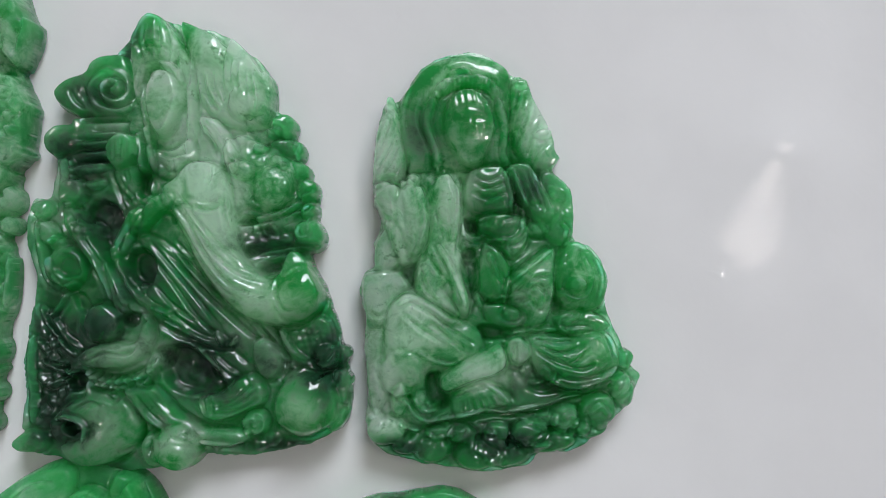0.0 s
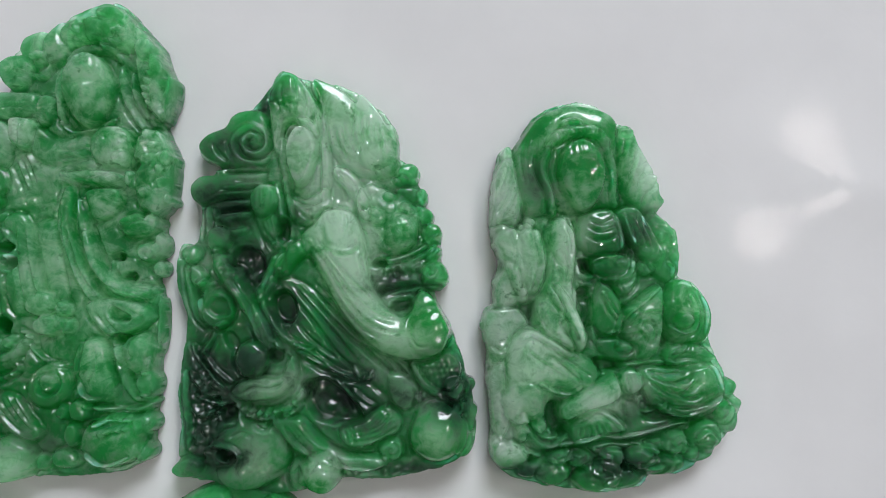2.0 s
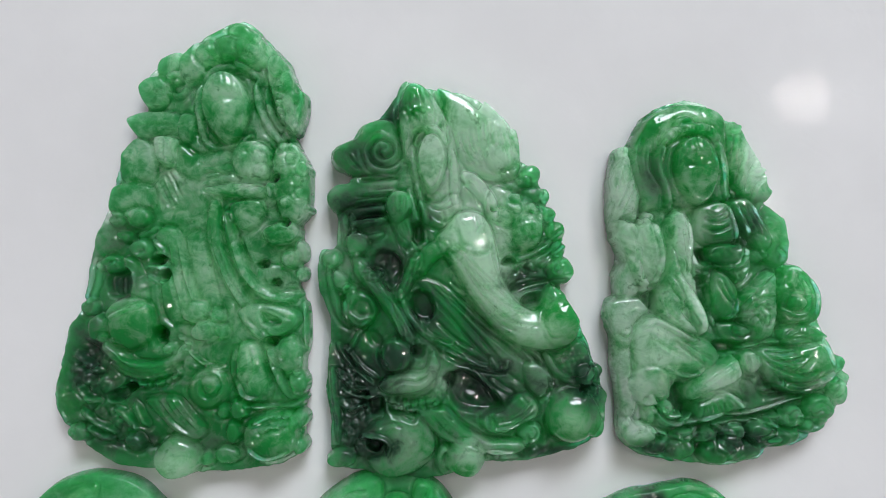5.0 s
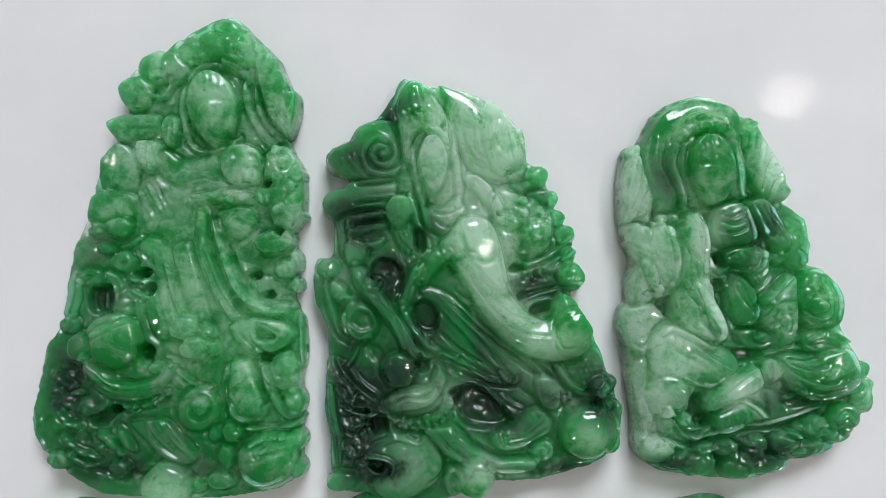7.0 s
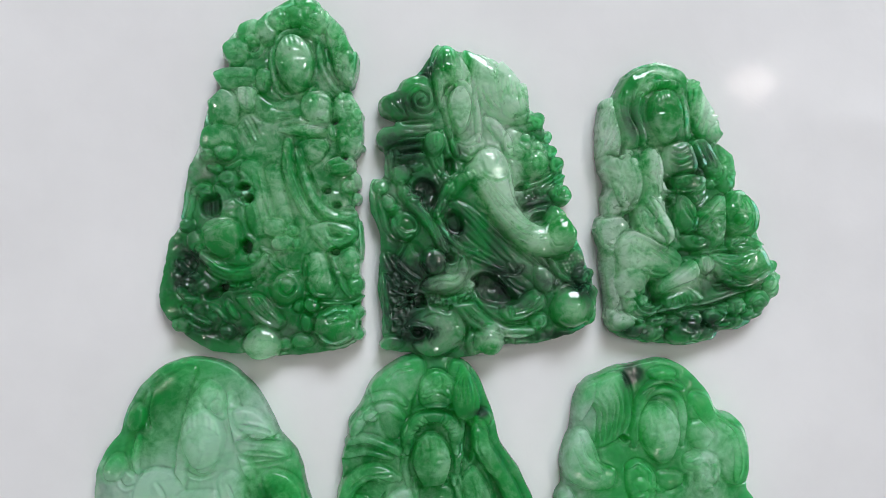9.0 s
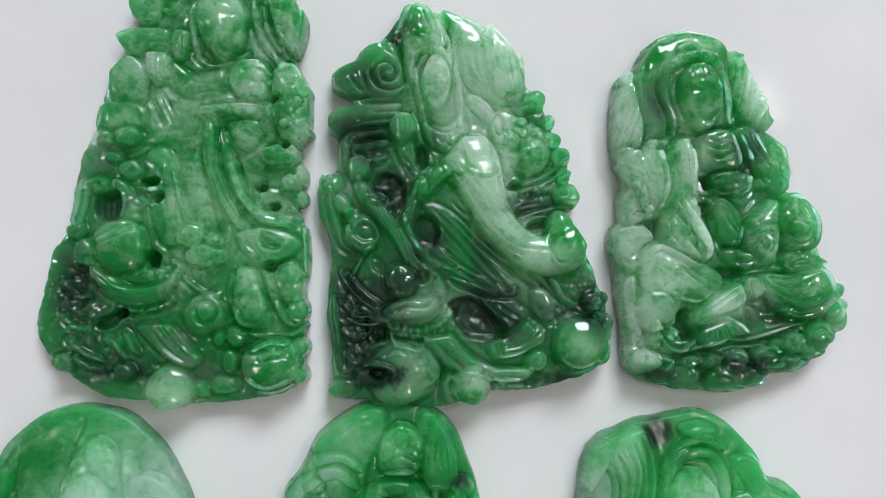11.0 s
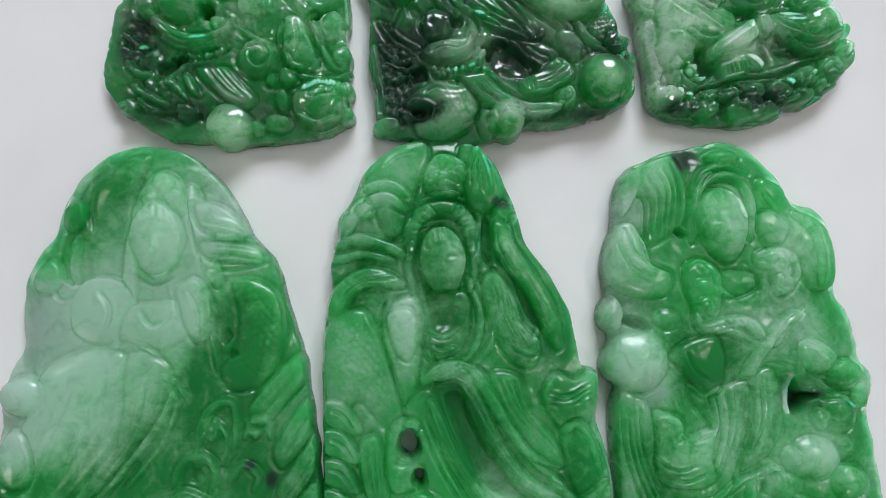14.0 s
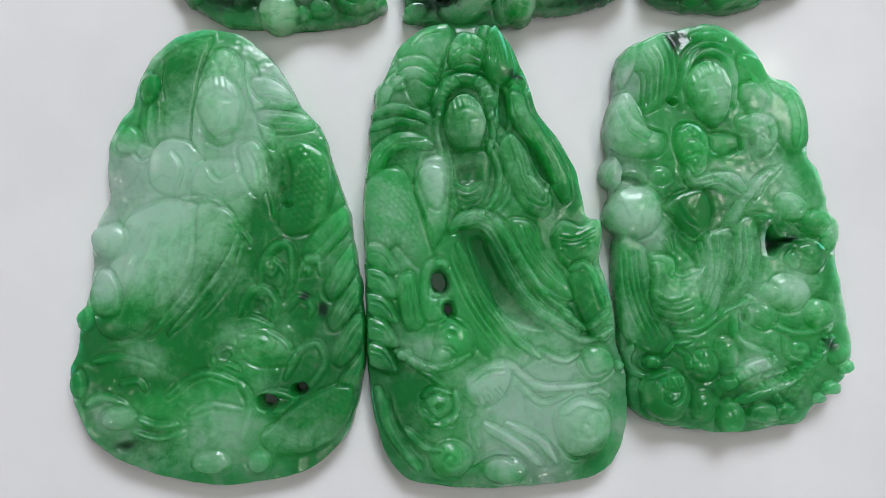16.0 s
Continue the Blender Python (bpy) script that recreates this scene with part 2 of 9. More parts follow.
class Relief:
    """A stone cut as a relief on a plan grid, in millimetres: a plate, then carving on it."""

    def __init__(self, x0, x1, y0, y1, step=0.125):
        self.step = step
        self.xs, self.ys = np.arange(x0, x1, step), np.arange(y0, y1, step)
        self.x, self.y = np.meshgrid(self.xs, self.ys, indexing="ij")
        self.h, self.sd = np.zeros_like(self.x), np.full_like(self.x, 9.0)
        self.zone = np.zeros(self.x.shape + (3,))
        self.holes, self.seed = [], int(abs(x0 * 7 + y0 * 13) * 10) % 9973
        self.rng = np.random.RandomState(self.seed)

    def window(self, x0, x1, y0, y1, pad=2.0):
        i = np.clip(np.searchsorted(self.xs, (x0 - pad, x1 + pad)), 0, len(self.xs))
        j = np.clip(np.searchsorted(self.ys, (y0 - pad, y1 + pad)), 0, len(self.ys))
        return slice(*i), slice(*j)

    def line_field(self, pts, pad):
        """Distance to a line, and how far along it (0 to 1), in its window."""
        w = self.window(pts[:, 0].min(), pts[:, 0].max(), pts[:, 1].min(), pts[:, 1].max(), pad)
        x, y = self.x[w], self.y[w]
        best, along = np.full(x.shape, 1e9), np.zeros(x.shape)
        n = len(pts) - 1
        for k in range(n):
            a, d = pts[k], pts[k + 1] - pts[k]
            t = np.clip(((x - a[0]) * d[0] + (y - a[1]) * d[1]) / (d @ d + 1e-9), 0, 1)
            e = np.hypot(x - a[0] - t * d[0], y - a[1] - t * d[1])
            near = e < best
            best, along = np.where(near, e, best), np.where(near, (k + t) / n, along)
        return w, best, along

    def ellipse_field(self, x, y, rx, ry, rot, pad=2.0, wobble=0.05):
        r, a = max(rx, ry), radians(rot)
        w = self.window(x - r, x + r, y - r, y + r, pad)
        dx, dy = self.x[w] - x, self.y[w] - y
        u, v = dx * math.cos(a) + dy * math.sin(a), -dx * math.sin(a) + dy * math.cos(a)
        th = np.arctan2(v / ry, u / rx)
        ph = self.rng.uniform(0, 6.3, 3)
        q = np.hypot(u / rx, v / ry) * (1 + wobble * (np.sin(2 * th + ph[0]) + 0.6 * np.sin(3 * th + ph[1]) + 0.5 * np.sin(5 * th + ph[2])))
        return w, q, u, v

    def floor_level(self, w, q, size, flat):
        """The level on which a form sits: a plane under it, or for a long form the mean of the stone round about."""
        if flat:
            on = (q < 1.05) & (self.sd[w] < 0)
            if on.sum() > 30:
                x, y = self.x[w], self.y[w]
                a = np.stack([x[on], y[on], np.ones(on.sum())], -1)
                k = np.linalg.lstsq(a, self.h[w][on], rcond=None)[0]
                slope = min(1.0, 0.25 / (math.hypot(k[0], k[1]) + 1e-6))
                cx, cy = x[on].mean(), y[on].mean()
                return self.h[w][on].mean() + slope * (k[0] * (x - cx) + k[1] * (y - cy))
        r = int(np.clip(1.3 * size / self.step, 7, 26))
        i0, i1, j0, j1 = max(w[0].start - r, 0), w[0].stop + r, max(w[1].start - r, 0), w[1].stop + r
        h, m = self.h[i0:i1, j0:j1], (self.sd[i0:i1, j0:j1] < 0).astype(float)
        some = box_blur(m, r)
        level = np.where(some > 0.01, box_blur(h * m, r) / np.maximum(some, 1e-3), 2.6)
        ni, nj = w[0].stop - w[0].start, w[1].stop - w[1].start
        return level[w[0].start - i0:, w[1].start - j0:][:ni, :nj]

    def raise_form(self, w, q, size, height, flat=True):
        """A rounded form of that plan (q < 1) on the stone, with a cut line round its foot."""
        height = min(height * self.gain, 0.62 * size if flat else 0.75 * size)
        level = self.floor_level(w, q, size, flat)
        ax, ay, power = self.rng.uniform(-0.06, 0.06), self.rng.uniform(-0.06, 0.06), self.rng.uniform(0.48, 0.62)
        x, y = self.x[w], self.y[w]
        lean = np.clip(ax * (x - x.mean()) + ay * (y - y.mean()), -0.5, 0.5)
        form = np.where(q < 1, level - 0.1 + lean + 1.15 * height * np.clip(1 - q * q, 0, 1) ** power, -1.0)
        h = self.h[w]
        cut = min(0.26, 0.22 * height) * np.clip(0.6 + 0.7 * wave_noise(x, y, 7.0, self.seed + 3, 1), 0, 1.2)
        h = np.where(q >= 1, h - cut * np.exp(-((q - 1) * size / 0.3) ** 2), h)
        self.h[w] = np.maximum(h, form)
        self.sd[w] = np.minimum(self.sd[w], (q - 1) * size)

    def plate(self, outline, thick, tooling, mottle, gain, polish):
        self.gain, self.polish, self.foot = gain, polish, 0.45 if gain > 1 else 0.15 + 0.15 * gain
        self.depth = 0.72
        self.mottle = mottle
        pts = smooth_line(outline, closed=True)
        loop = np.vstack([pts, pts[:1]])
        d, inside = np.full(self.x.shape, 1e9), np.zeros(self.x.shape, bool)
        for a, b in zip(loop, loop[1:]):
            e = b - a
            t = np.clip(((self.x - a[0]) * e[0] + (self.y - a[1]) * e[1]) / (e @ e + 1e-9), 0, 1)
            d = np.minimum(d, np.hypot(self.x - a[0] - t * e[0], self.y - a[1] - t * e[1]))
            cross = (a[1] > self.y) != (b[1] > self.y)
            if cross.any():
                inside ^= cross & (self.x < e[0] * (self.y - a[1]) / (e[1] if e[1] else 1e-9) + a[0])
        self.sd = np.where(inside, -d, d) + 0.16 * wave_noise(self.x, self.y, 4.0, self.seed)
        bulge = 1.7 * np.sin(np.clip(-self.sd / 11, 0, 1) * math.pi / 2)
        self.h = np.where(self.sd < 3, thick - 0.7 + bulge + 0.12 * wave_noise(self.x, self.y, 5.0, self.seed + 1), 0)
        tooled = np.abs(wave_noise(self.x, self.y, 3.2, self.seed + 2, 2)) + 0.6 * np.abs(wave_noise(self.x, self.y, 1.7, self.seed + 6, 2))
        self.h += tooling * (np.clip(tooled, 0, 0.8) - 0.35)
        self.sd += min(0.16, 0.9 * tooling) * wave_noise(self.x, self.y, 2.2, self.seed + 31)

    def blob(self, x, y, rx, ry, rot, height):
        w, q, u, v = self.ellipse_field(x, y, rx, ry, rot)
        self.raise_form(w, q, min(rx, ry), height)
        if min(rx, ry) > 1.1:       # a cut line inside part of the edge
            ph, span = self.rng.uniform(-math.pi, math.pi), self.rng.uniform(0.9, 1.7)
            turn = np.abs((np.arctan2(v, u) - ph + math.pi) % (2 * math.pi) - math.pi)
            for k in (0.66, 0.42):
                self.h[w] -= 0.2 * np.clip((span * k / 0.6 - turn) / 0.4, 0, 1) * np.exp(-((q - k) * min(rx, ry) / 0.17) ** 2)

    def head(self, x, y, rx, ry, rot, top):
        """A plain oval with a slight ridge and hollows; top is its height over the sheet."""
        w, q, u, v = self.ellipse_field(x, y, rx, ry, rot, wobble=0.0)
        u, v = u / rx, v / ry
        q = np.hypot(u * (1 + 0.3 * np.clip(-v, 0, 1)), v)
        form = top - 0.36 * rx * (1 - np.sqrt(np.clip(1 - q * q, 0, 1)))
        h = np.where(q >= 1, self.h[w] - 0.2 * np.exp(-((q - 1) * rx / 0.3) ** 2), self.h[w])
        self.h[w] = np.where(q < 1, np.maximum(form, 1.0), h)
        side = np.abs(u) - 0.38
        nose = 0.3 * np.exp(-(u / 0.13) ** 2) * np.where(v > -0.2, np.clip((0.25 - v) / 0.4, 0, 1), np.exp(-((v + 0.2) / 0.05) ** 2))
        hollow = 0.22 * np.exp(-(side / 0.2) ** 2) * np.exp(-((v - 0.1) / 0.1) ** 2)
        lid = 0.16 * np.exp(-(side / 0.16) ** 2) * np.exp(-((v - 0.05) / 0.05) ** 2)
        lips = 0.13 * np.exp(-(u / 0.17) ** 2) * (np.exp(-((v + 0.42) / 0.045) ** 2) + np.exp(-((v + 0.53) / 0.045) ** 2))
        self.h[w] += np.where(q < 1, (rx / 3.2) * 1.2 * (nose - hollow + lid + lips), 0)
        # the cap over the brow, finely combed
        brow = np.clip((v - 0.5 + 0.5 * u * u) / 0.08, 0, 1)
        self.h[w] += np.where(q < 1, (rx / 3.2) * brow * (0.3 + 0.07 * np.sin(u * 24 + 3 * v)), 0)

    def outline_field(self, points, pad=2.0):
        """Distance to a closed outline in its window, and which side of it."""
        pts = smooth_line(points, closed=True, per=6)
        loop = np.vstack([pts, pts[:1]])
        w, d, _ = self.line_field(loop, pad)
        x, y, inside = self.x[w], self.y[w], np.zeros(d.shape, bool)
        for a, b in zip(loop, loop[1:]):
            cross = (a[1] > y) != (b[1] > y)
            inside ^= cross & (x < (b[0] - a[0]) * (y - a[1]) / ((b[1] - a[1]) or 1e-9) + a[0])
        return w, d, inside

    def form(self, points, top, edge, drop, dome):
        """A body of any outline that stands to a given height over the sheet: rounded edge, domed middle, cut line at its foot."""
        w, d, inside = self.outline_field(points)
        s, deep = np.clip(d / edge, 0, 1), np.clip(d / (4 * edge), 0, 1)
        z = top - 0.8 * drop * (1 - np.sqrt(1 - (1 - s) ** 2)) - dome * (1 - np.sin(deep * math.pi / 2))
        z += 0.12 * wave_noise(self.x[w], self.y[w], 6.0, self.rng.randint(9999), 1)
        self.h[w] = np.where(inside, np.maximum(z, 1.0), self.h[w] - self.foot * np.exp(-(d / 0.28) ** 2))
        self.sd[w] = np.minimum(self.sd[w], np.where(inside, -d, d))

    def sink(self, points, floor, edge):
        """A field cut down to a level, with a short slope round it."""
        w, d, inside = self.outline_field(points)
        s = np.where(inside, np.clip(d / edge, 0, 1), 0)
        s = s * s * (3 - 2 * s)
        level = floor + 0.12 * wave_noise(self.x[w], self.y[w], 3.0, self.seed + 41, 2)
        self.h[w] = np.where(inside, self.h[w] + s * (np.minimum(level, self.h[w]) - self.h[w]), self.h[w])

    def tube(self, points, w0, w1, top, end):
        """A rounded cord or limb that follows a line; top and end are its crest's heights."""
        w, d, t = self.line_field(smooth_line(points), max(w0, w1) + 2)
        tip = np.sqrt(np.clip(np.minimum((t + 0.02) / 0.14, (1.02 - t) / 0.16), 0, 1))
        width = np.maximum((w0 + (w1 - w0) * t) * (0.35 + 0.65 * tip), 0.05)
        q = d / width
        z = top + (end - top) * t - 0.5 * (1 - tip) - 0.95 * width * (1 - np.sqrt(np.clip(1 - q * q, 0, 1)))
        z = np.minimum(z, self.h[w] + 1.5 * width * np.sqrt(np.clip(1 - q * q, 0, 1)))
        h = np.where(q >= 1, self.h[w] - self.foot * np.exp(-((d - width) / 0.25) ** 2), self.h[w])
        self.h[w] = np.where(q < 1, np.maximum(h, z), h)
        self.sd[w] = np.minimum(self.sd[w], d - width)

    def ball(self, x, y, rx, ry, rot, top):
        """A rounded knob that stands to a given height."""
        w, q, u, v = self.ellipse_field(x, y, rx, ry, rot, wobble=0.03)
        r = min(rx, ry)
        z = top - min(0.7 * r, 2.2) * (1 - np.sqrt(np.clip(1 - q * q, 0, 1)))
        z = np.minimum(z, self.h[w] + 1.4 * r * np.sqrt(np.clip(1 - q * q, 0, 1)))
        h = np.where(q >= 1, self.h[w] - self.foot * np.exp(-((q - 1) * r / 0.28) ** 2), self.h[w])
        self.h[w] = np.where(q < 1, np.maximum(h, z), h)
        self.sd[w] = np.minimum(self.sd[w], (q - 1) * r)

    def studs(self, points, n, r, top):
        pts = smooth_line(points)
        for k in range(n):
            p = pts[int(round(k * (len(pts) - 1) / max(n - 1, 1)))]
            self.ball(p[0], p[1], r, r * 0.85, self.rng.uniform(0, 180), top + self.rng.uniform(-0.1, 0.1))

    def groove(self, points, width, depth):
        w, d, t = self.line_field(smooth_line(points), width * 3 + 0.5)
        fade, depth = np.clip(np.minimum(t, 1 - t) / 0.18, 0, 1), 1.35 * depth
        self.h[w] -= depth * fade * np.exp(-(d / width) ** 2)
        self.h[w] += 0.3 * depth * fade * np.exp(-((d - 2.0 * width) / width) ** 2)

    def folds(self, a, b, n, width, depth):
        a, b = np.array(a), np.array(b)
        for k in range(n):
            s = (k + 0.5 + self.rng.uniform(-0.15, 0.15)) / n
            self.groove(a + (b - a) * s, width * self.rng.uniform(0.8, 1.2), depth * self.rng.uniform(0.7, 1.2))

    def pit(self, x, y, rx, ry, rot, depth):
        w, q, _, _ = self.ellipse_field(x, y, rx, ry, rot, wobble=0.09)
        s = np.clip((1.1 - q) / 0.4, 0, 1)
        self.h[w] -= depth * s * s * (3 - 2 * s)

    def hole(self, x, y, rx, ry, rot):
        self.holes.append((x, y, rx, ry, rot))
        self.pit(x, y, rx * 1.7, ry * 1.7, rot, 0.7)

    def scales(self, x, y, rx, ry, rot, size, depth):
        w, q, u, v = self.ellipse_field(x, y, rx, ry, rot)
        size, depth = size * 0.75, depth * 0.6
        u, v = u + 0.25 * wave_noise(u, v, 5.0, self.seed + 21), v + 0.25 * wave_noise(u, v, 5.0, self.seed + 22)
        row = np.floor(v / size)
        cu = (u / size + 0.5 * (row % 2)) % 1 - 0.5
        cv = (v / size) % 1
        bead = np.clip(1 - (cu / 0.5) ** 2 - ((cv - 0.3) / 0.75) ** 2, 0, 1) ** 0.5
        self.h[w] += np.where(q < 1, depth * (bead - 0.4) * np.clip((1 - q) / 0.2, 0, 1), 0)

    def lumps(self, x, y, rx, ry, rot, n, size_px, height):
        size, a = size_px * 0.075, radians(rot)
        for _ in range(n):
            r, th = math.sqrt(self.rng.uniform(0, 1)), self.rng.uniform(0, 2 * math.pi)
            u, v = r * rx * math.cos(th), r * ry * math.sin(th)
            s = size * self.rng.uniform(0.6, 1.3)
            px, py = x + u * math.cos(a) - v * math.sin(a), y + u * math.sin(a) + v * math.cos(a)
            i = min(np.searchsorted(self.xs, px), len(self.xs) - 1)
            j = min(np.searchsorted(self.ys, py), len(self.ys) - 1)
            if self.sd[i, j] < -0.2:
                self.blob(px, py, s, s * self.rng.uniform(0.55, 1.0), self.rng.uniform(0, 180), height * self.rng.uniform(0.5, 1.1))

    def rough(self, x, y, rx, ry, rot, depth):
        w, q, u, v = self.ellipse_field(x, y, rx, ry, rot)
        n = np.abs(wave_noise(self.x[w], self.y[w], 2.6, self.seed + 5, 3))
        self.h[w] -= np.where(q < 1, depth * np.clip((1 - q) / 0.3, 0, 1) * (0.6 - n), 0)

    def spiral(self, x, y, r, turns, width, depth):
        th = np.linspace(0.3, 2 * math.pi * turns, 26)
        rad = r * th / th[-1]
        self.groove(np.stack([x + rad * np.cos(th), y + rad * np.sin(th)], -1)[::2], width, depth)

    def tint(self, channel, x, y, rx, ry, rot, amount):
        a, r = radians(rot), 2.4 * max(rx, ry)
        w = self.window(x - r, x + r, y - r, y + r)
        dx, dy = self.x[w] - x, self.y[w] - y
        u, v = dx * math.cos(a) + dy * math.sin(a), -dx * math.sin(a) + dy * math.cos(a)
        self.zone[w + (channel,)] += amount * np.exp(-((u / rx) ** 2 + (v / ry) ** 2) ** 1.3 * 0.8)

    def pale(self, *a):
        self.tint(0, *a)

    # black-green stone, and shade put into the colour of recesses
    def dark(self, *a):
        self.tint(1, *a)

    def vivid(self, *a):
        self.tint(2, *a)

    def finish(self, name, at_x, at_y):
        ease = 1 if self.gain > 1 else 3
        sd = box_blur(box_blur(self.sd, ease), ease)
        round_off = 1.3 if self.gain > 1 else 2.0
        for x, y, rx, ry, rot in self.holes:
            w, q, _, _ = self.ellipse_field(x, y, rx, ry, rot, wobble=0.06)
            sd[w] = np.maximum(sd[w], (1 - q) * min(rx, ry))
        h = self.h + 0.015 * self.gain ** 2 * wave_noise(self.x, self.y, 1.6, self.seed + 9) + 0.02 * wave_noise(self.x, self.y, 3.4, self.seed + 8, 2)
        # the carving stays low: broad steps are eased, fine cuts are kept
        on = (sd < 0.2).astype(float)
        wide = int(1.7 / self.step)
        some = np.maximum(box_blur(box_blur(on, wide), wide), 1e-3)
        broad = box_blur(box_blur(h * on, wide), wide) / some
        near = box_blur(box_blur(h * on, 3), 3) / np.maximum(box_blur(box_blur(on, 3), 3), 1e-3)
        h = np.where(sd < 0.4, broad + self.depth * (near - broad) + 1.35 * (h - near), h)
        for _ in range(self.polish):
            h = box_blur(h, 1)
        d = np.clip(-sd / round_off, 0, 1)
        rim = np.where(d < 1, 0.75 + 6.7 * np.sin(d * math.pi / 2) ** 0.85, 99.0)
        h = np.maximum(np.minimum(h, rim), 0.6)
        gx, gy = np.gradient(sd, self.step)
        g = np.maximum(gx * gx + gy * gy, 0.2)
        out = (sd > -0.3 * self.step) & (sd < 3 * self.step)
        x = np.where(out, self.x - gx / g * sd, self.x)
        y = np.where(out, self.y - gy / g * sd, self.y)
        h = np.where(sd > -0.3 * self.step, 0.75, h)
        inside = sd < 0
        ni, nj = sd.shape
        cell = inside[:-1, :-1] | inside[1:, :-1] | inside[1:, 1:] | inside[:-1, 1:]
        idx = np.arange(ni * nj).reshape(ni, nj)
        quads = np.stack([idx[:-1, :-1], idx[1:, :-1], idx[1:, 1:], idx[:-1, 1:]], -1)[cell]
        used, quads = np.unique(quads, return_inverse=True)
        quads = quads.reshape(-1, 4)
        co = np.stack([x.ravel()[used], y.ravel()[used], h.ravel()[used]], -1)
        zone = self.zone.reshape(-1, 3)[used]
        # the rim's wall, down to the sheet, and the flat back
        edges = np.concatenate([quads[:, [k, (k + 1) % 4]] for k in range(4)])
        key = np.sort(edges, 1)
        _, first, count = np.unique(key[:, 0].astype(np.int64) * len(co) + key[:, 1], return_index=True, return_counts=True)
        rim_e = edges[first[count == 1]]
        rv = np.unique(rim_e)
        low = np.zeros(len(co), int)
        low[rv] = len(co) + np.arange(len(rv))
        foot = co[rv].copy()
        foot[:, 2] = 0.0
        wall = np.stack([rim_e[:, 1], rim_e[:, 0], low[rim_e[:, 0]], low[rim_e[:, 1]]], -1)
        bm = bmesh.new()
        bv = [bm.verts.new(c) for c in foot]
        be = [bm.edges.new((bv[low[a] - len(co)], bv[low[b] - len(co)])) for a, b in rim_e]
        bm.verts.index_update()
        bmesh.ops.triangle_fill(bm, edges=be, use_beauty=False, normal=(0, 0, -1))
        back = [[v.index + len(co) for v in f.verts] for f in bm.faces]
        bm.free()
        me = bpy.data.meshes.new(name)
        pts = np.vstack([co, foot]) / 1000
        me.from_pydata(pts.tolist(), [], quads.tolist() + wall.tolist() + back)
        zone = np.vstack([zone, zone[rv]])
        attr = me.color_attributes.new("zone", "FLOAT_COLOR", "POINT")
        attr.data.foreach_set("color", np.hstack([zone, np.full((len(zone), 1), self.mottle)]).astype(np.float32).ravel())
        smooth = np.ones(len(me.polygons), bool)
        smooth[len(quads):] = False
        me.polygons.foreach_set("use_smooth", smooth)
        me.materials.append(JADE)
        ob = new(name, me)
        ob.location = (at_x, at_y, 0)
        return ob


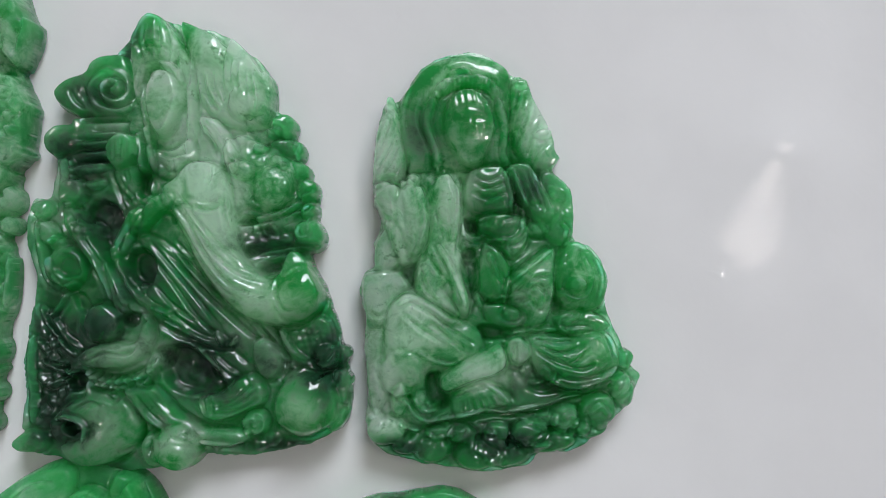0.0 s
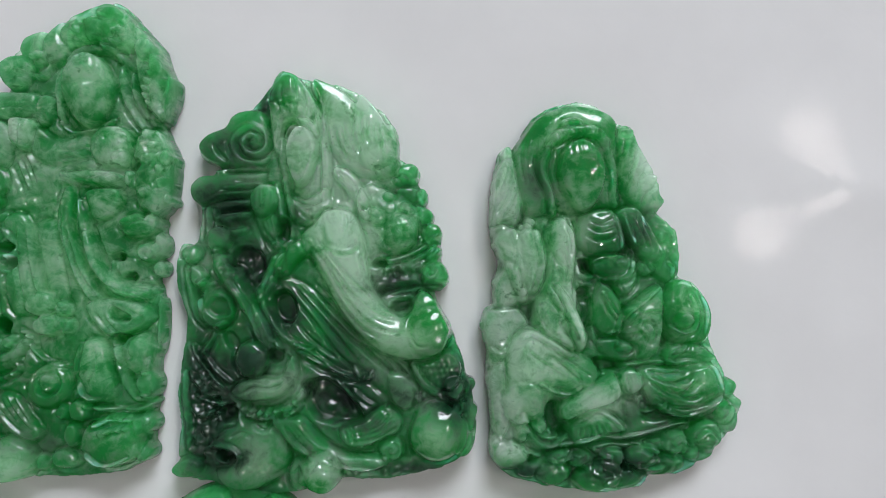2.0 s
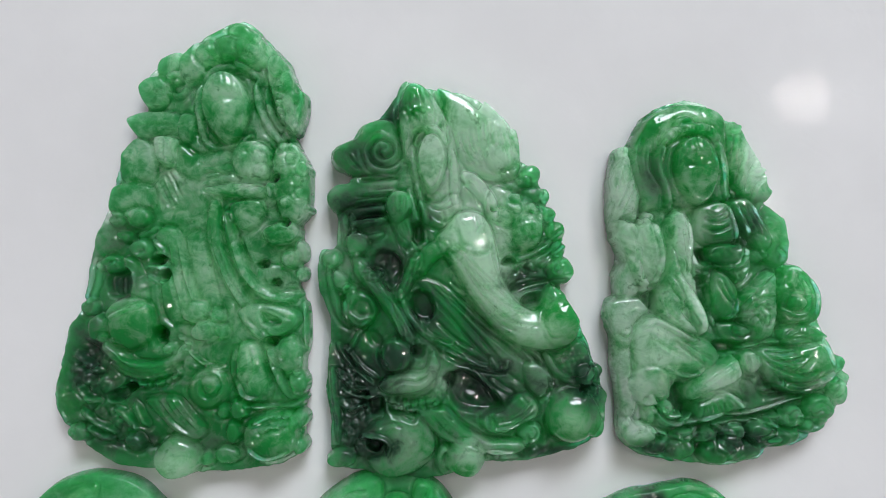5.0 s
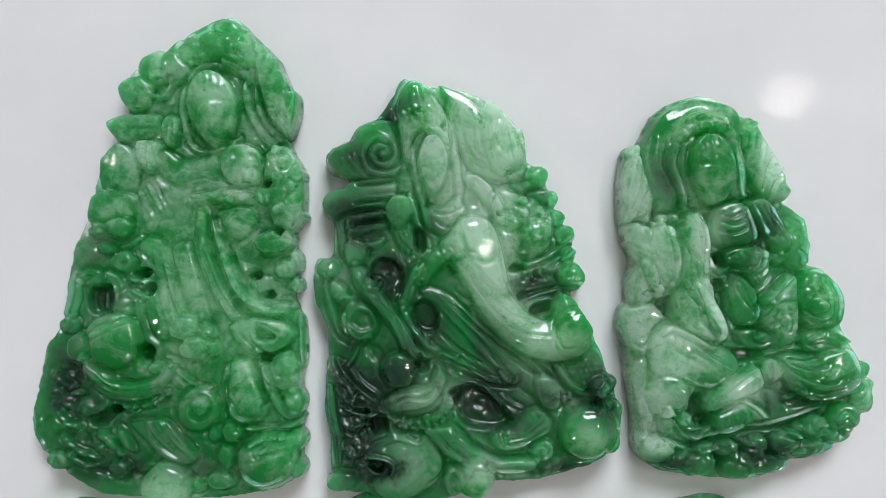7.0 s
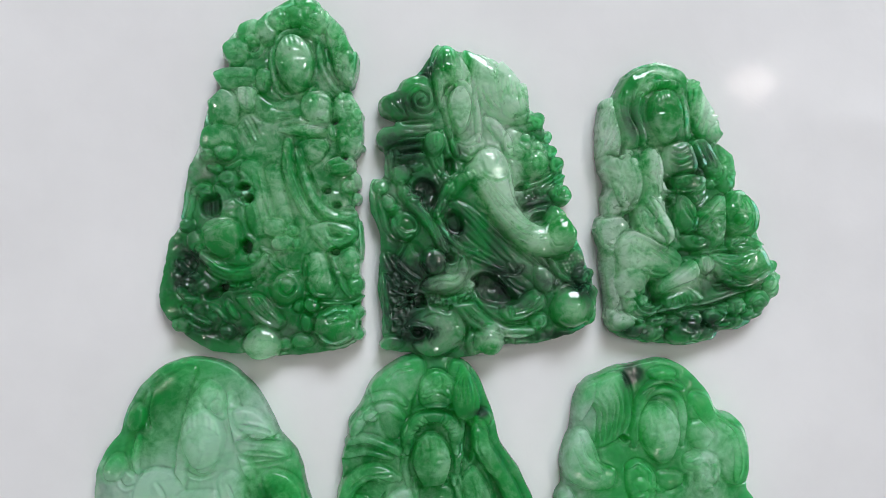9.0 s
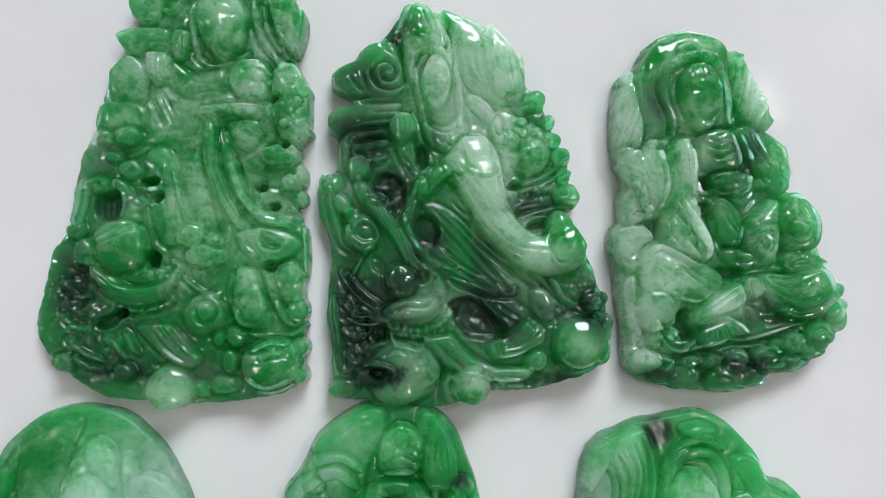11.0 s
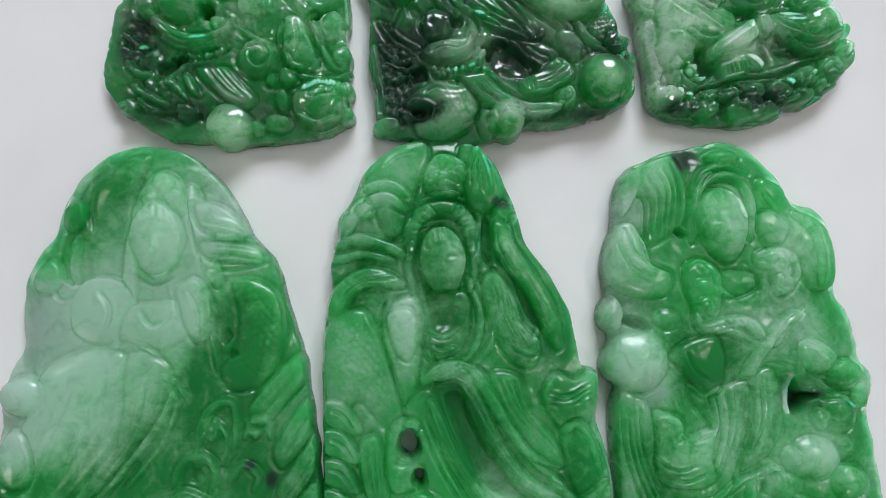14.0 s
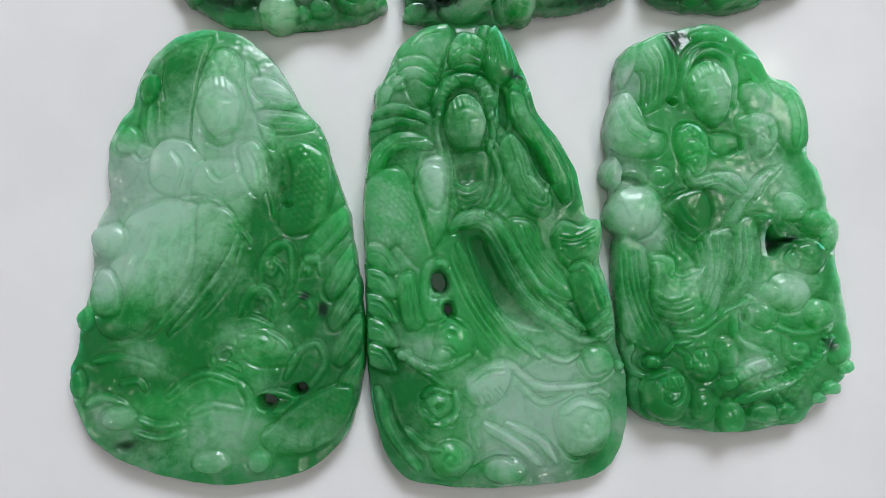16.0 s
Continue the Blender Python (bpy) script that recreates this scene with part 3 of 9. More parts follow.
def tall_pendant():
    r = Relief(-21.4, 21.4, -35.2, 35.2)
    r.plate([(7.4, 30.8), (9.9, 29.6), (11.8, 27.5), (13.8, 25.6), (15.0, 23.2), (15.7, 21.1), (16.2, 18.5), (15.1, 15.2), (16.5, 11.6), (17.0, 8.9), (16.8, 5.4), (15.8, 2.5), (16.0, -0.6), (15.5, -5.0), (16.4, -8.5), (16.6, -11.6), (16.4, -15.5), (16.6, -20.1), (16.2, -23.2), (16.4, -25.6), (15.9, -27.9), (13.5, -29.4), (9.5, -30.0), (3.3, -30.3), (-4.4, -29.7), (-8.4, -29.1), (-11.2, -27.3), (-13.2, -25.7), (-14.9, -23.9), (-16.3, -22.0), (-16.6, -19.7), (-16.1, -16.5), (-15.5, -13.1), (-14.9, -10.6), (-13.6, -9.0), (-12.8, -5.9), (-12.2, -1.7), (-11.8, 1.2), (-10.4, 4.0), (-9.3, 8.0), (-8.6, 11.0), (-8.5, 12.5), (-6.6, 14.6), (-7.0, 16.5), (-5.1, 18.4), (-6.1, 20.5), (-5.6, 22.3), (-3.8, 24.1), (-2.4, 25.9), (0.2, 26.5), (2.7, 28.4)], 2.6, 0.12, 0.8, 1.25, 2)
    r.form([(-3.2, 24.7), (-1.8, 25.7), (-0.1, 26.0), (1.3, 25.0), (0.6, 22.3), (-1.5, 21.2), (-3.3, 22.7)], 4.0, 0.9, 1.0, 0.4)
    r.form([(-5.8, 20.9), (-4.6, 22.4), (-2.5, 22.6), (-1.4, 20.8), (-2.5, 18.6), (-4.6, 18.4)], 4.3, 0.9, 1.0, 0.4)
    r.form([(-7.5, 16.6), (-6.1, 17.6), (-3.7, 17.9), (-0.6, 17.5), (-0.8, 15.3), (-3.7, 14.7), (-6.1, 14.6)], 4.0, 0.9, 1.0, 0.4)
    r.groove([(-5.8, 15.9), (-3.1, 16.0), (-0.8, 15.8)], 0.16, 0.35)
    r.groove([(-4.5, 19.9), (-2.9, 20.1), (-1.4, 19.8)], 0.15, 0.3)
    r.tube([(-1.9, 22.3), (-0.2, 22.8), (0.7, 21.3), (-0.2, 20.0), (-1.6, 20.3)], 0.42, 0.42, 4.7, 4.7)
    r.form([(-0.3, 24.8), (2.2, 27.3), (3.6, 26.2), (3.3, 22.9), (1.5, 21.4), (0.1, 22.2)], 4.4, 0.9, 0.9, 0.4)
    r.form([(2.4, 26.9), (5.2, 28.8), (7.9, 29.9), (10.4, 28.4), (11.8, 26.1), (10.8, 23.9), (7.7, 24.4), (4.2, 25.2)], 4.9, 1.2, 1.2, 0.4)
    r.ball(7.0, 26.2, 2.39, 1.83, 0, 5.4)
    r.ball(3.7, 25.5, 1.69, 1.55, 0, 5.0)
    r.ball(9.8, 25.5, 1.83, 1.55, 0, 5.2)
    r.ball(8.2, 28.1, 1.83, 1.13, -15, 5.0)
    r.ball(8.7, 24.1, 1.27, 0.85, 0, 5.4)
    r.groove([(4.9, 27.2), (6.5, 27.9), (8.1, 27.4)], 0.16, 0.4)
    r.groove([(8.5, 26.0), (9.9, 26.7), (11.0, 25.7)], 0.16, 0.4)
    r.lumps(7.3, 26.4, 3.8, 2.11, 0, 12, 9, 0.35)
    r.form([(11.4, 26.9), (13.8, 24.9), (15.5, 21.9), (16.5, 19.6), (16.4, 17.2), (15.7, 14.8), (14.3, 15.5), (12.6, 18.2), (11.5, 22.6)], 4.4, 1.0, 1.0, 0.4)
    r.form([(15.6, 20.1), (16.7, 20.5), (16.8, 18.2), (16.1, 16.0), (15.2, 16.6)], 4.2, 0.7, 0.8, 0.4)
    r.studs([(13.6, 20.7), (13.2, 19.4), (13.1, 18.1), (13.4, 16.8)], 5, 0.49, 5.0)
    r.folds([(14.4, 23.6), (15.1, 20.7), (14.6, 16.0)], [(15.5, 21.4), (16.2, 19.1), (15.7, 16.0)], 3, 0.16, 0.4)
    r.ball(12.9, 23.8, 1.27, 1.55, 30, 4.9)
    r.ball(14.5, 21.7, 0.99, 1.41, 20, 4.8)
    r.lumps(14.6, 18.7, 1.55, 2.82, 0, 8, 9, 0.3)
    r.tube([(10.1, 21.5), (10.6, 17.9), (12.4, 14.6), (14.0, 13.0)], 0.63, 0.49, 5.0, 5.0)
    r.tube([(11.3, 20.8), (11.8, 17.5), (13.2, 15.2)], 0.42, 0.35, 4.9, 4.9)
    r.tube([(2.7, 21.0), (2.4, 17.4), (3.2, 13.8)], 0.63, 0.49, 4.8, 4.8)
    r.tube([(3.1, 21.4), (4.1, 23.1), (6.7, 23.8), (9.2, 23.3), (10.7, 21.7)], 0.63, 0.56, 5.6, 5.6)
    r.head(6.2, 18.1, 3.1, 4.79, 6, 5.6)
    r.tube([(3.0, 13.8), (4.8, 12.5), (7.5, 13.1), (9.4, 14.4)], 0.35, 0.35, 4.9, 4.9)
    r.form([(-8.2, 11.6), (-7.7, 12.7), (-5.9, 14.3), (-4.0, 13.1), (-3.3, 10.8), (-3.4, 8.4), (-5.5, 7.7), (-7.9, 8.6)], 4.0, 2.0, 0.8, 0.5)
    r.form([(-9.3, 7.2), (-7.5, 8.2), (-4.0, 7.7), (-3.3, 5.1), (-5.8, 3.6), (-9.4, 4.1)], 3.9, 1.8, 0.7, 0.4)
    r.form([(-3.2, 13.8), (-1.8, 14.3), (0.0, 13.6), (0.1, 10.9), (-1.4, 10.2), (-2.9, 11.1)], 5.3, 0.8, 1.0, 0.4)
    r.folds([(-2.2, 13.7), (-2.0, 10.5)], [(0.0, 13.6), (-0.1, 10.6)], 3, 0.14, 0.4)
    r.folds([(-3.1, 8.0), (-1.4, 4.5)], [(-1.4, 10.1), (0.7, 5.8)], 4, 0.17, 0.5)
    r.ball(-8.5, 3.3, 1.27, 0.92, 0, 4.2)
    r.ball(-5.5, 3.5, 1.83, 1.27, 0, 4.4)
    r.ball(-7.2, 0.9, 1.41, 0.7, -20, 3.9)
    r.form([(0.2, 17.3), (2.0, 16.9), (1.8, 14.1), (0.4, 13.3), (-0.4, 15.0)], 4.6, 0.8, 0.9, 0.4)
    r.folds([(0.8, 16.5), (0.7, 13.5)], [(2.2, 16.3), (1.9, 13.8)], 2, 0.13, 0.35)
    r.form([(-0.1, 13.3), (2.6, 11.8), (6.4, 12.3), (6.7, 9.7), (2.6, 8.3), (-0.6, 9.8)], 4.2, 0.9, 0.8, 0.4)
    r.groove([(3.0, 9.0), (4.8, 9.5), (7.0, 9.0)], 0.17, 0.45)
    r.groove([(2.3, 10.6), (4.6, 10.2), (7.0, 10.9)], 0.15, 0.35)
    r.form([(6.9, 11.5), (8.3, 13.4), (11.0, 13.4), (12.2, 11.7), (11.6, 9.4), (9.8, 8.5), (7.5, 9.2)], 4.9, 1.0, 1.0, 0.4)
    r.lumps(9.6, 11.1, 2.11, 1.83, 0, 8, 10, 0.4)
    r.ball(11.0, 9.4, 0.99, 0.99, 0, 5.3)
    r.ball(12.7, 6.9, 1.41, 1.41, 0, 5.0)
    r.tube([(10.2, 12.7), (11.6, 12.6), (12.4, 11.3)], 0.28, 0.28, 5.2, 5.2)
    r.form([(3.2, 7.2), (6.4, 7.8), (9.8, 7.7), (11.4, 7.0), (9.1, 5.9), (5.5, 6.4)], 5.0, 0.7, 0.8, 0.4)
    r.groove([(6.4, 6.7), (9.1, 7.2), (11.2, 7.5)], 0.16, 0.4)
    r.tube([(7.2, 5.1), (9.7, 5.8), (11.2, 6.6)], 0.28, 0.28, 5.0, 5.0)
    r.form([(12.5, 12.4), (14.9, 13.5), (17.0, 10.9), (17.4, 7.3), (16.9, 3.7), (15.2, 2.4), (13.1, 3.8), (12.3, 8.2)], 4.2, 1.0, 1.0, 0.4)
    r.scales(15.2, 8.0, 2.11, 4.65, 0, 1.1, 0.4)
    r.ball(16.6, 9.7, 0.92, 0.92, 0, 4.6)
    r.ball(15.7, 8.3, 0.56, 0.56, 0, 4.6)
    r.ball(14.0, 5.3, 0.7, 0.7, 0, 4.6)
    r.ball(17.1, 4.4, 0.56, 0.56, 0, 4.6)
    r.ball(13.8, 12.9, 0.63, 0.63, 0, 4.6)
    r.ball(16.1, 6.6, 0.63, 0.63, 0, 4.6)
    r.ball(14.8, 11.2, 0.7, 0.7, 0, 4.6)
    r.form([(11.0, 1.5), (13.8, 2.7), (16.1, 1.7), (14.6, -0.1), (12.0, -0.3)], 4.5, 0.8, 0.8, 0.4)
    r.groove([(11.8, 1.0), (14.1, 1.6), (15.8, 1.3)], 0.15, 0.35)
    r.ball(14.6, -2.3, 1.41, 1.27, 0, 4.8)
    r.spiral(14.7, -2.3, 1.06, 1.3, 0.22, 0.45)
    r.ball(16.0, -1.3, 0.85, 1.55, 0, 4.2)
    r.ball(16.0, -4.3, 0.85, 1.13, 0, 4.2)
    r.form([(-3.0, 1.3), (-0.7, 2.1), (0.8, -0.2), (2.7, -6.4), (3.6, -8.9), (0.7, -10.6), (-1.4, -9.7), (-2.4, -4.8)], 4.7, 1.0, 1.0, 0.4)
    r.folds([(-1.6, 0.6), (-1.0, -4.5), (0.4, -9.5)], [(0.8, 0.2), (2.4, -5.0), (3.6, -8.3)], 3, 0.16, 0.45)
    r.form([(0.9, 0.6), (3.3, 1.3), (4.1, -2.2), (5.4, -7.3), (5.7, -9.4), (3.6, -8.6), (2.2, -5.0)], 4.1, 0.9, 0.8, 0.4)
    r.form([(6.7, 3.9), (7.3, 5.3), (10.5, 5.6), (11.3, 4.3), (10.4, 2.4), (8.6, 1.4), (7.5, 2.2)], 4.8, 0.9, 0.9, 0.4)
    r.tube([(4.8, 5.2), (4.9, 0.4), (6.4, -4.0), (8.1, -7.3), (10.4, -9.7), (11.7, -10.9)], 1.06, 0.63, 5.2, 4.7)
    r.tube([(6.4, 3.7), (7.3, -0.5), (9.0, -4.6), (11.5, -7.2), (15.1, -7.8)], 0.92, 0.63, 5.4, 4.9)
    r.tube([(7.5, -0.3), (9.2, -4.5), (12.4, -7.1), (15.8, -7.0)], 0.63, 0.56, 5.1, 5.1)
    r.groove([(5.6, 4.7), (6.8, -0.4), (8.7, -5.3), (11.4, -8.0)], 0.15, 0.5)
    r.groove([(5.0, 0.5), (6.9, -4.8), (10.1, -9.4)], 0.15, 0.5)
    r.groove([(8.0, 0.9), (9.6, -2.9), (11.5, -5.8)], 0.15, 0.5)
    r.groove([(4.3, 3.2), (4.7, -0.9), (6.2, -5.1), (7.9, -8.3)], 0.15, 0.5)
    r.form([(7.8, -9.2), (10.7, -8.2), (14.4, -8.8), (15.9, -10.3), (14.5, -12.0), (11.7, -13.0), (9.6, -12.0)], 4.7, 0.9, 1.0, 0.4)
    r.groove([(10.6, -8.4), (13.2, -9.7), (15.1, -10.3)], 0.17, 0.45)
    r.groove([(10.3, -10.5), (11.9, -12.2), (13.3, -12.7)], 0.17, 0.45)
    r.groove([(9.2, -10.0), (10.6, -11.5), (11.4, -12.5)], 0.15, 0.4)
    r.sink([(10.9, -8.8), (13.8, -10.2), (13.3, -11.3), (11.4, -10.9)], 3.0, 0.6)
    r.tube([(10.4, -3.8), (10.9, -5.6), (12.5, -6.7), (14.7, -6.7)], 0.35, 0.35, 4.9, 4.9)
    r.sink([(11.9, -2.6), (13.6, -2.8), (13.6, -3.4), (12.1, -3.5)], 2.4, 0.4)
    r.ball(2.5, -9.2, 1.83, 1.55, 0, 5.0)
    r.ball(5.2, -9.6, 1.06, 0.99, 0, 5.2)
    r.ball(3.8, -11.6, 1.97, 1.41, 10, 5.1)
    r.ball(5.8, -11.8, 1.06, 0.99, 0, 5.0)
    r.pit(5.2, -12.5, 0.42, 0.35, 0, 0.5)
    r.groove([(2.9, -10.4), (4.7, -10.5), (6.5, -10.8)], 0.16, 0.4)
    r.ball(-5.0, -0.7, 1.55, 1.27, 0, 4.6)
    r.pit(-4.8, -1.0, 0.63, 0.49, 0, 0.5)
    r.form([(-7.3, -2.0), (-5.5, -2.4), (-4.3, -4.8), (-3.8, -7.6), (-5.3, -8.9), (-6.7, -6.2)], 4.3, 0.8, 0.8, 0.4)
    r.lumps(-5.1, -4.7, 1.27, 2.54, 0, 8, 9, 0.4)
    r.sink([(-9.6, -4.0), (-6.4, -3.3), (-6.0, -6.4), (-8.3, -7.4), (-9.6, -6.4)], 1.4, 0.5)
    r.folds([(-8.8, -4.6), (-8.8, -6.8)], [(-6.2, -3.9), (-6.0, -6.6)], 3, 0.14, 0.4)
    r.tube([(-10.8, -2.9), (-9.2, -1.9), (-7.5, -2.7)], 0.63, 0.49, 4.3, 4.3)
    r.ball(-8.7, -3.2, 1.41, 0.77, 0, 4.4)
    r.tube([(-12.0, -7.7), (-11.1, -4.8), (-11.0, -2.2)], 0.49, 0.42, 3.7, 3.7)
    r.tube([(-4.0, -3.1), (-2.5, -3.2), (-1.0, -3.1)], 0.35, 0.28, 4.6, 4.6)
    r.tube([(-3.9, -4.2), (-2.7, -5.1), (-1.6, -5.1)], 0.28, 0.28, 4.4, 4.4)
    r.tube([(-3.4, 0.2), (-2.1, -0.8), (-1.2, -2.1)], 0.42, 0.35, 4.3, 4.3)
    r.tube([(-2.6, 2.1), (-4.2, 1.3), (-5.6, 0.8)], 0.35, 0.35, 4.0, 4.0)
    r.form([(-9.2, -8.7), (-7.8, -7.4), (-5.5, -7.1), (-3.4, -8.2), (-2.7, -11.0), (-3.8, -13.1), (-6.2, -14.0), (-8.4, -12.9), (-9.5, -10.6)], 5.4, 1.5, 1.7, 0.8)
    r.tube([(-8.5, -9.7), (-6.5, -8.7), (-4.3, -7.9)], 0.35, 0.35, 5.6, 5.6)
    r.ball(-10.3, -11.1, 1.55, 1.83, 10, 4.6)
    r.groove([(-8.8, -11.4), (-8.1, -13.1), (-6.5, -13.8)], 0.25, 0.5)
    r.ball(-11.9, -8.3, 1.27, 1.13, 30, 3.6)
    r.tube([(-9.6, -12.4), (-7.8, -14.5), (-4.5, -16.3), (-0.9, -15.8), (1.4, -13.2)], 1.13, 0.7, 5.2, 4.7)
    r.groove([(-8.8, -13.5), (-5.5, -16.3), (-1.2, -16.1)], 0.15, 0.45)
    r.groove([(-8.9, -12.7), (-6.1, -15.0), (-2.6, -15.4)], 0.15, 0.45)
    r.tube([(-8.3, -15.7), (-4.7, -17.5), (-1.0, -16.9), (0.4, -16.0)], 0.56, 0.42, 4.7, 4.7)
    r.studs([(-5.8, -18.2), (-3.4, -18.5), (-1.1, -18.1), (0.3, -17.1)], 10, 0.49, 4.9)
    r.ball(-0.9, -13.9, 0.92, 0.85, 0, 4.9)
    r.tube([(1.0, -13.7), (3.7, -16.1), (6.4, -16.6)], 0.35, 0.28, 5.0, 5.0)
    r.tube([(0.2, -12.5), (1.5, -13.1), (2.3, -14.2)], 0.35, 0.28, 4.8, 4.8)
    r.sink([(-13.0, -12.7), (-10.6, -13.4), (-9.8, -15.6), (-11.8, -16.9), (-13.9, -16.2)], 1.9, 0.6)
    r.sink([(-9.3, -19.7), (-6.9, -18.6), (-5.5, -18.9), (-6.6, -20.5), (-8.4, -20.9)], 1.8, 0.5)
    r.sink([(-8.7, -25.7), (-2.6, -26.2), (-2.6, -27.2), (-7.9, -27.1)], 2.0, 0.5)
    r.rough(-11.7, -16.0, 3.52, 4.23, 0, 0.6)
    r.lumps(-11.5, -18.0, 3.38, 4.23, 0, 24, 10, 0.6)
    r.lumps(-7.9, -23.2, 4.65, 2.82, -20, 26, 10, 0.6)
    r.lumps(-3.0, -27.0, 2.82, 1.41, 0, 10, 9, 0.5)
    r.tube([(-13.5, -14.4), (-11.9, -16.1), (-9.9, -16.8)], 0.63, 0.42, 4.1, 4.1)
    r.tube([(-12.5, -21.8), (-10.5, -23.5), (-8.0, -24.7)], 0.63, 0.42, 4.1, 4.1)
    r.tube([(-5.3, -21.0), (-4.5, -22.8), (-3.7, -23.9)], 0.63, 0.42, 4.1, 4.1)
    r.tube([(-13.2, -18.7), (-11.7, -20.2), (-9.9, -20.6)], 0.63, 0.42, 4.1, 4.1)
    r.tube([(-7.9, -21.6), (-6.1, -23.0), (-5.2, -24.5)], 0.63, 0.42, 4.1, 4.1)
    r.tube([(-11.8, -23.8), (-10.2, -25.2), (-8.5, -25.6)], 0.63, 0.42, 4.1, 4.1)
    r.ball(-13.0, -24.8, 1.41, 1.2, 0, 3.6)
    r.ball(-5.5, -26.0, 1.41, 1.27, 0, 4.4)
    r.ball(-14.0, -24.5, 0.7, 0.7, 0, 3.2)
    r.form([(-4.0, -20.4), (-1.6, -20.0), (0.7, -20.5), (3.7, -24.2), (3.0, -25.7), (0.6, -25.2), (-2.0, -22.9)], 4.5, 0.8, 0.8, 0.4)
    r.folds([(-2.8, -20.3), (-0.4, -23.3), (2.3, -25.3)], [(0.8, -20.0), (2.6, -22.4), (3.9, -24.3)], 5, 0.16, 0.5)
    r.ball(4.3, -19.1, 2.82, 2.82, 0, 5.0)
    r.spiral(4.3, -19.1, 2.11, 1.6, 0.22, 0.45)
    r.ball(4.6, -18.6, 1.13, 1.13, 0, 5.3)
    r.form([(8.0, -13.6), (10.3, -13.5), (11.6, -17.0), (11.8, -19.7), (9.7, -21.0), (7.9, -20.0), (7.5, -16.8)], 5.0, 1.1, 1.2, 0.6)
    r.tube([(7.9, -18.4), (8.9, -20.4), (11.2, -20.7), (12.3, -19.0)], 0.35, 0.35, 5.2, 5.2)
    r.tube([(7.6, -14.0), (7.2, -16.7), (7.7, -19.4)], 0.35, 0.28, 4.6, 4.6)
    r.groove([(9.5, -14.0), (9.9, -16.8), (9.2, -18.7)], 0.15, 0.35)
    r.form([(11.9, -13.9), (14.9, -12.4), (16.4, -14.5), (16.0, -17.3), (13.9, -17.3), (12.1, -15.6)], 4.1, 0.9, 0.9, 0.4)
    r.ball(14.8, -14.3, 1.41, 1.27, 0, 4.6)
    r.tube([(11.6, -13.6), (12.8, -17.4), (14.4, -20.2), (16.1, -20.5)], 0.56, 0.56, 4.8, 4.8)
    r.ball(15.7, -18.8, 1.34, 1.69, 0, 4.6)
    r.tube([(16.5, -8.2), (16.7, -12.4), (16.4, -15.1)], 0.42, 0.42, 3.8, 3.8)
    r.lumps(14.5, -17.0, 2.11, 2.11, 0, 8, 10, 0.4)
    r.ball(8.2, -21.9, 1.27, 1.41, 0, 4.9)
    r.tube([(9.0, -21.4), (11.6, -21.9), (14.5, -21.9), (16.7, -20.8)], 0.42, 0.42, 5.1, 5.1)
    r.form([(8.6, -25.7), (9.4, -23.5), (11.8, -22.2), (14.9, -22.6), (15.7, -24.6), (15.0, -27.5), (12.3, -28.7), (9.6, -28.0)], 5.5, 1.4, 1.7, 0.8)
    r.studs([(10.3, -23.5), (12.1, -22.7), (14.3, -22.8)], 9, 0.49, 5.6)
    r.studs([(11.3, -24.5), (12.6, -24.1), (14.1, -23.9)], 7, 0.42, 5.7)
    r.tube([(9.4, -27.1), (11.7, -28.6), (14.7, -27.6)], 0.35, 0.35, 5.0, 5.0)
    r.ball(15.8, -23.6, 1.27, 1.27, 0, 4.8)
    r.ball(15.7, -27.0, 1.2, 1.27, 0, 4.5)
    r.ball(7.3, -25.0, 0.99, 1.55, 0, 4.2)
    r.ball(6.5, -27.9, 1.83, 1.27, 0, 4.0)
    r.ball(3.6, -28.4, 1.27, 0.99, 0, 4.0)
    r.ball(6.1, -22.2, 0.85, 0.99, 0, 4.4)
    r.ball(0.1, -28.1, 2.96, 2.96, 0, 5.5)
    r.hole(12.6, 8.7, 0.42, 0.49, 0)
    r.hole(14.1, 2.6, 0.35, 0.35, 0)
    r.hole(-2.6, -2.2, 0.77, 0.42, 0)
    r.hole(-1.6, -4.2, 0.49, 0.56, 0)
    r.hole(11.0, -2.9, 0.63, 0.49, 0)
    r.hole(12.6, -5.4, 0.56, 0.49, 0)
    r.hole(12.2, -13.2, 0.63, 0.42, 0)
    r.hole(-2.2, -12.1, 0.7, 0.92, 0)
    r.hole(-6.0, -18.8, 0.63, 0.42, 0)
    r.dark(-9.0, -20.8, 8.45, 6.34, -20, 0.14)
    r.dark(-7.8, -1.9, 4.93, 4.23, 0, 0.25)
    # recess over the lower edge, shaded by colour
    r.dark(-5.0, -26.3, 5.63, 1.41, 0, 0.35)
    r.dark(-12.3, -15.3, 2.82, 2.82, 0, 0.25)
    r.vivid(6.3, -22.8, 4.23, 7.04, 0, 0.4)
    r.vivid(-11.6, -20.7, 4.23, 5.63, 0, 0.4)
    r.pale(1.0, -4.9, 3.52, 5.63, 10, 0.1)
    r.pale(-0.1, -28.2, 2.82, 2.82, 0, 0.3)
    r.dark(1.0, -23.9, 15.49, 6.34, 0, 0.16)
    r.dark(-7.1, -10.1, 8.45, 8.45, 0, 0.14)
    r.vivid(3.0, -17.2, 11.27, 8.45, 0, 0.3)
    r.pale(0.9, 14.8, 12.46, 15.92, -1, 0.1)
    r.pale(2.8, -6.4, 4.77, 8.18, -2, 0.23)
    r.pale(5.7, 7.5, 3.46, 1.38, -1, 0.26)
    r.pale(-0.2, -27.9, 2.80, 2.80, -3, 0.42)
    r.pale(-1.4, 13.0, 2.34, 3.10, -1, 0.26)
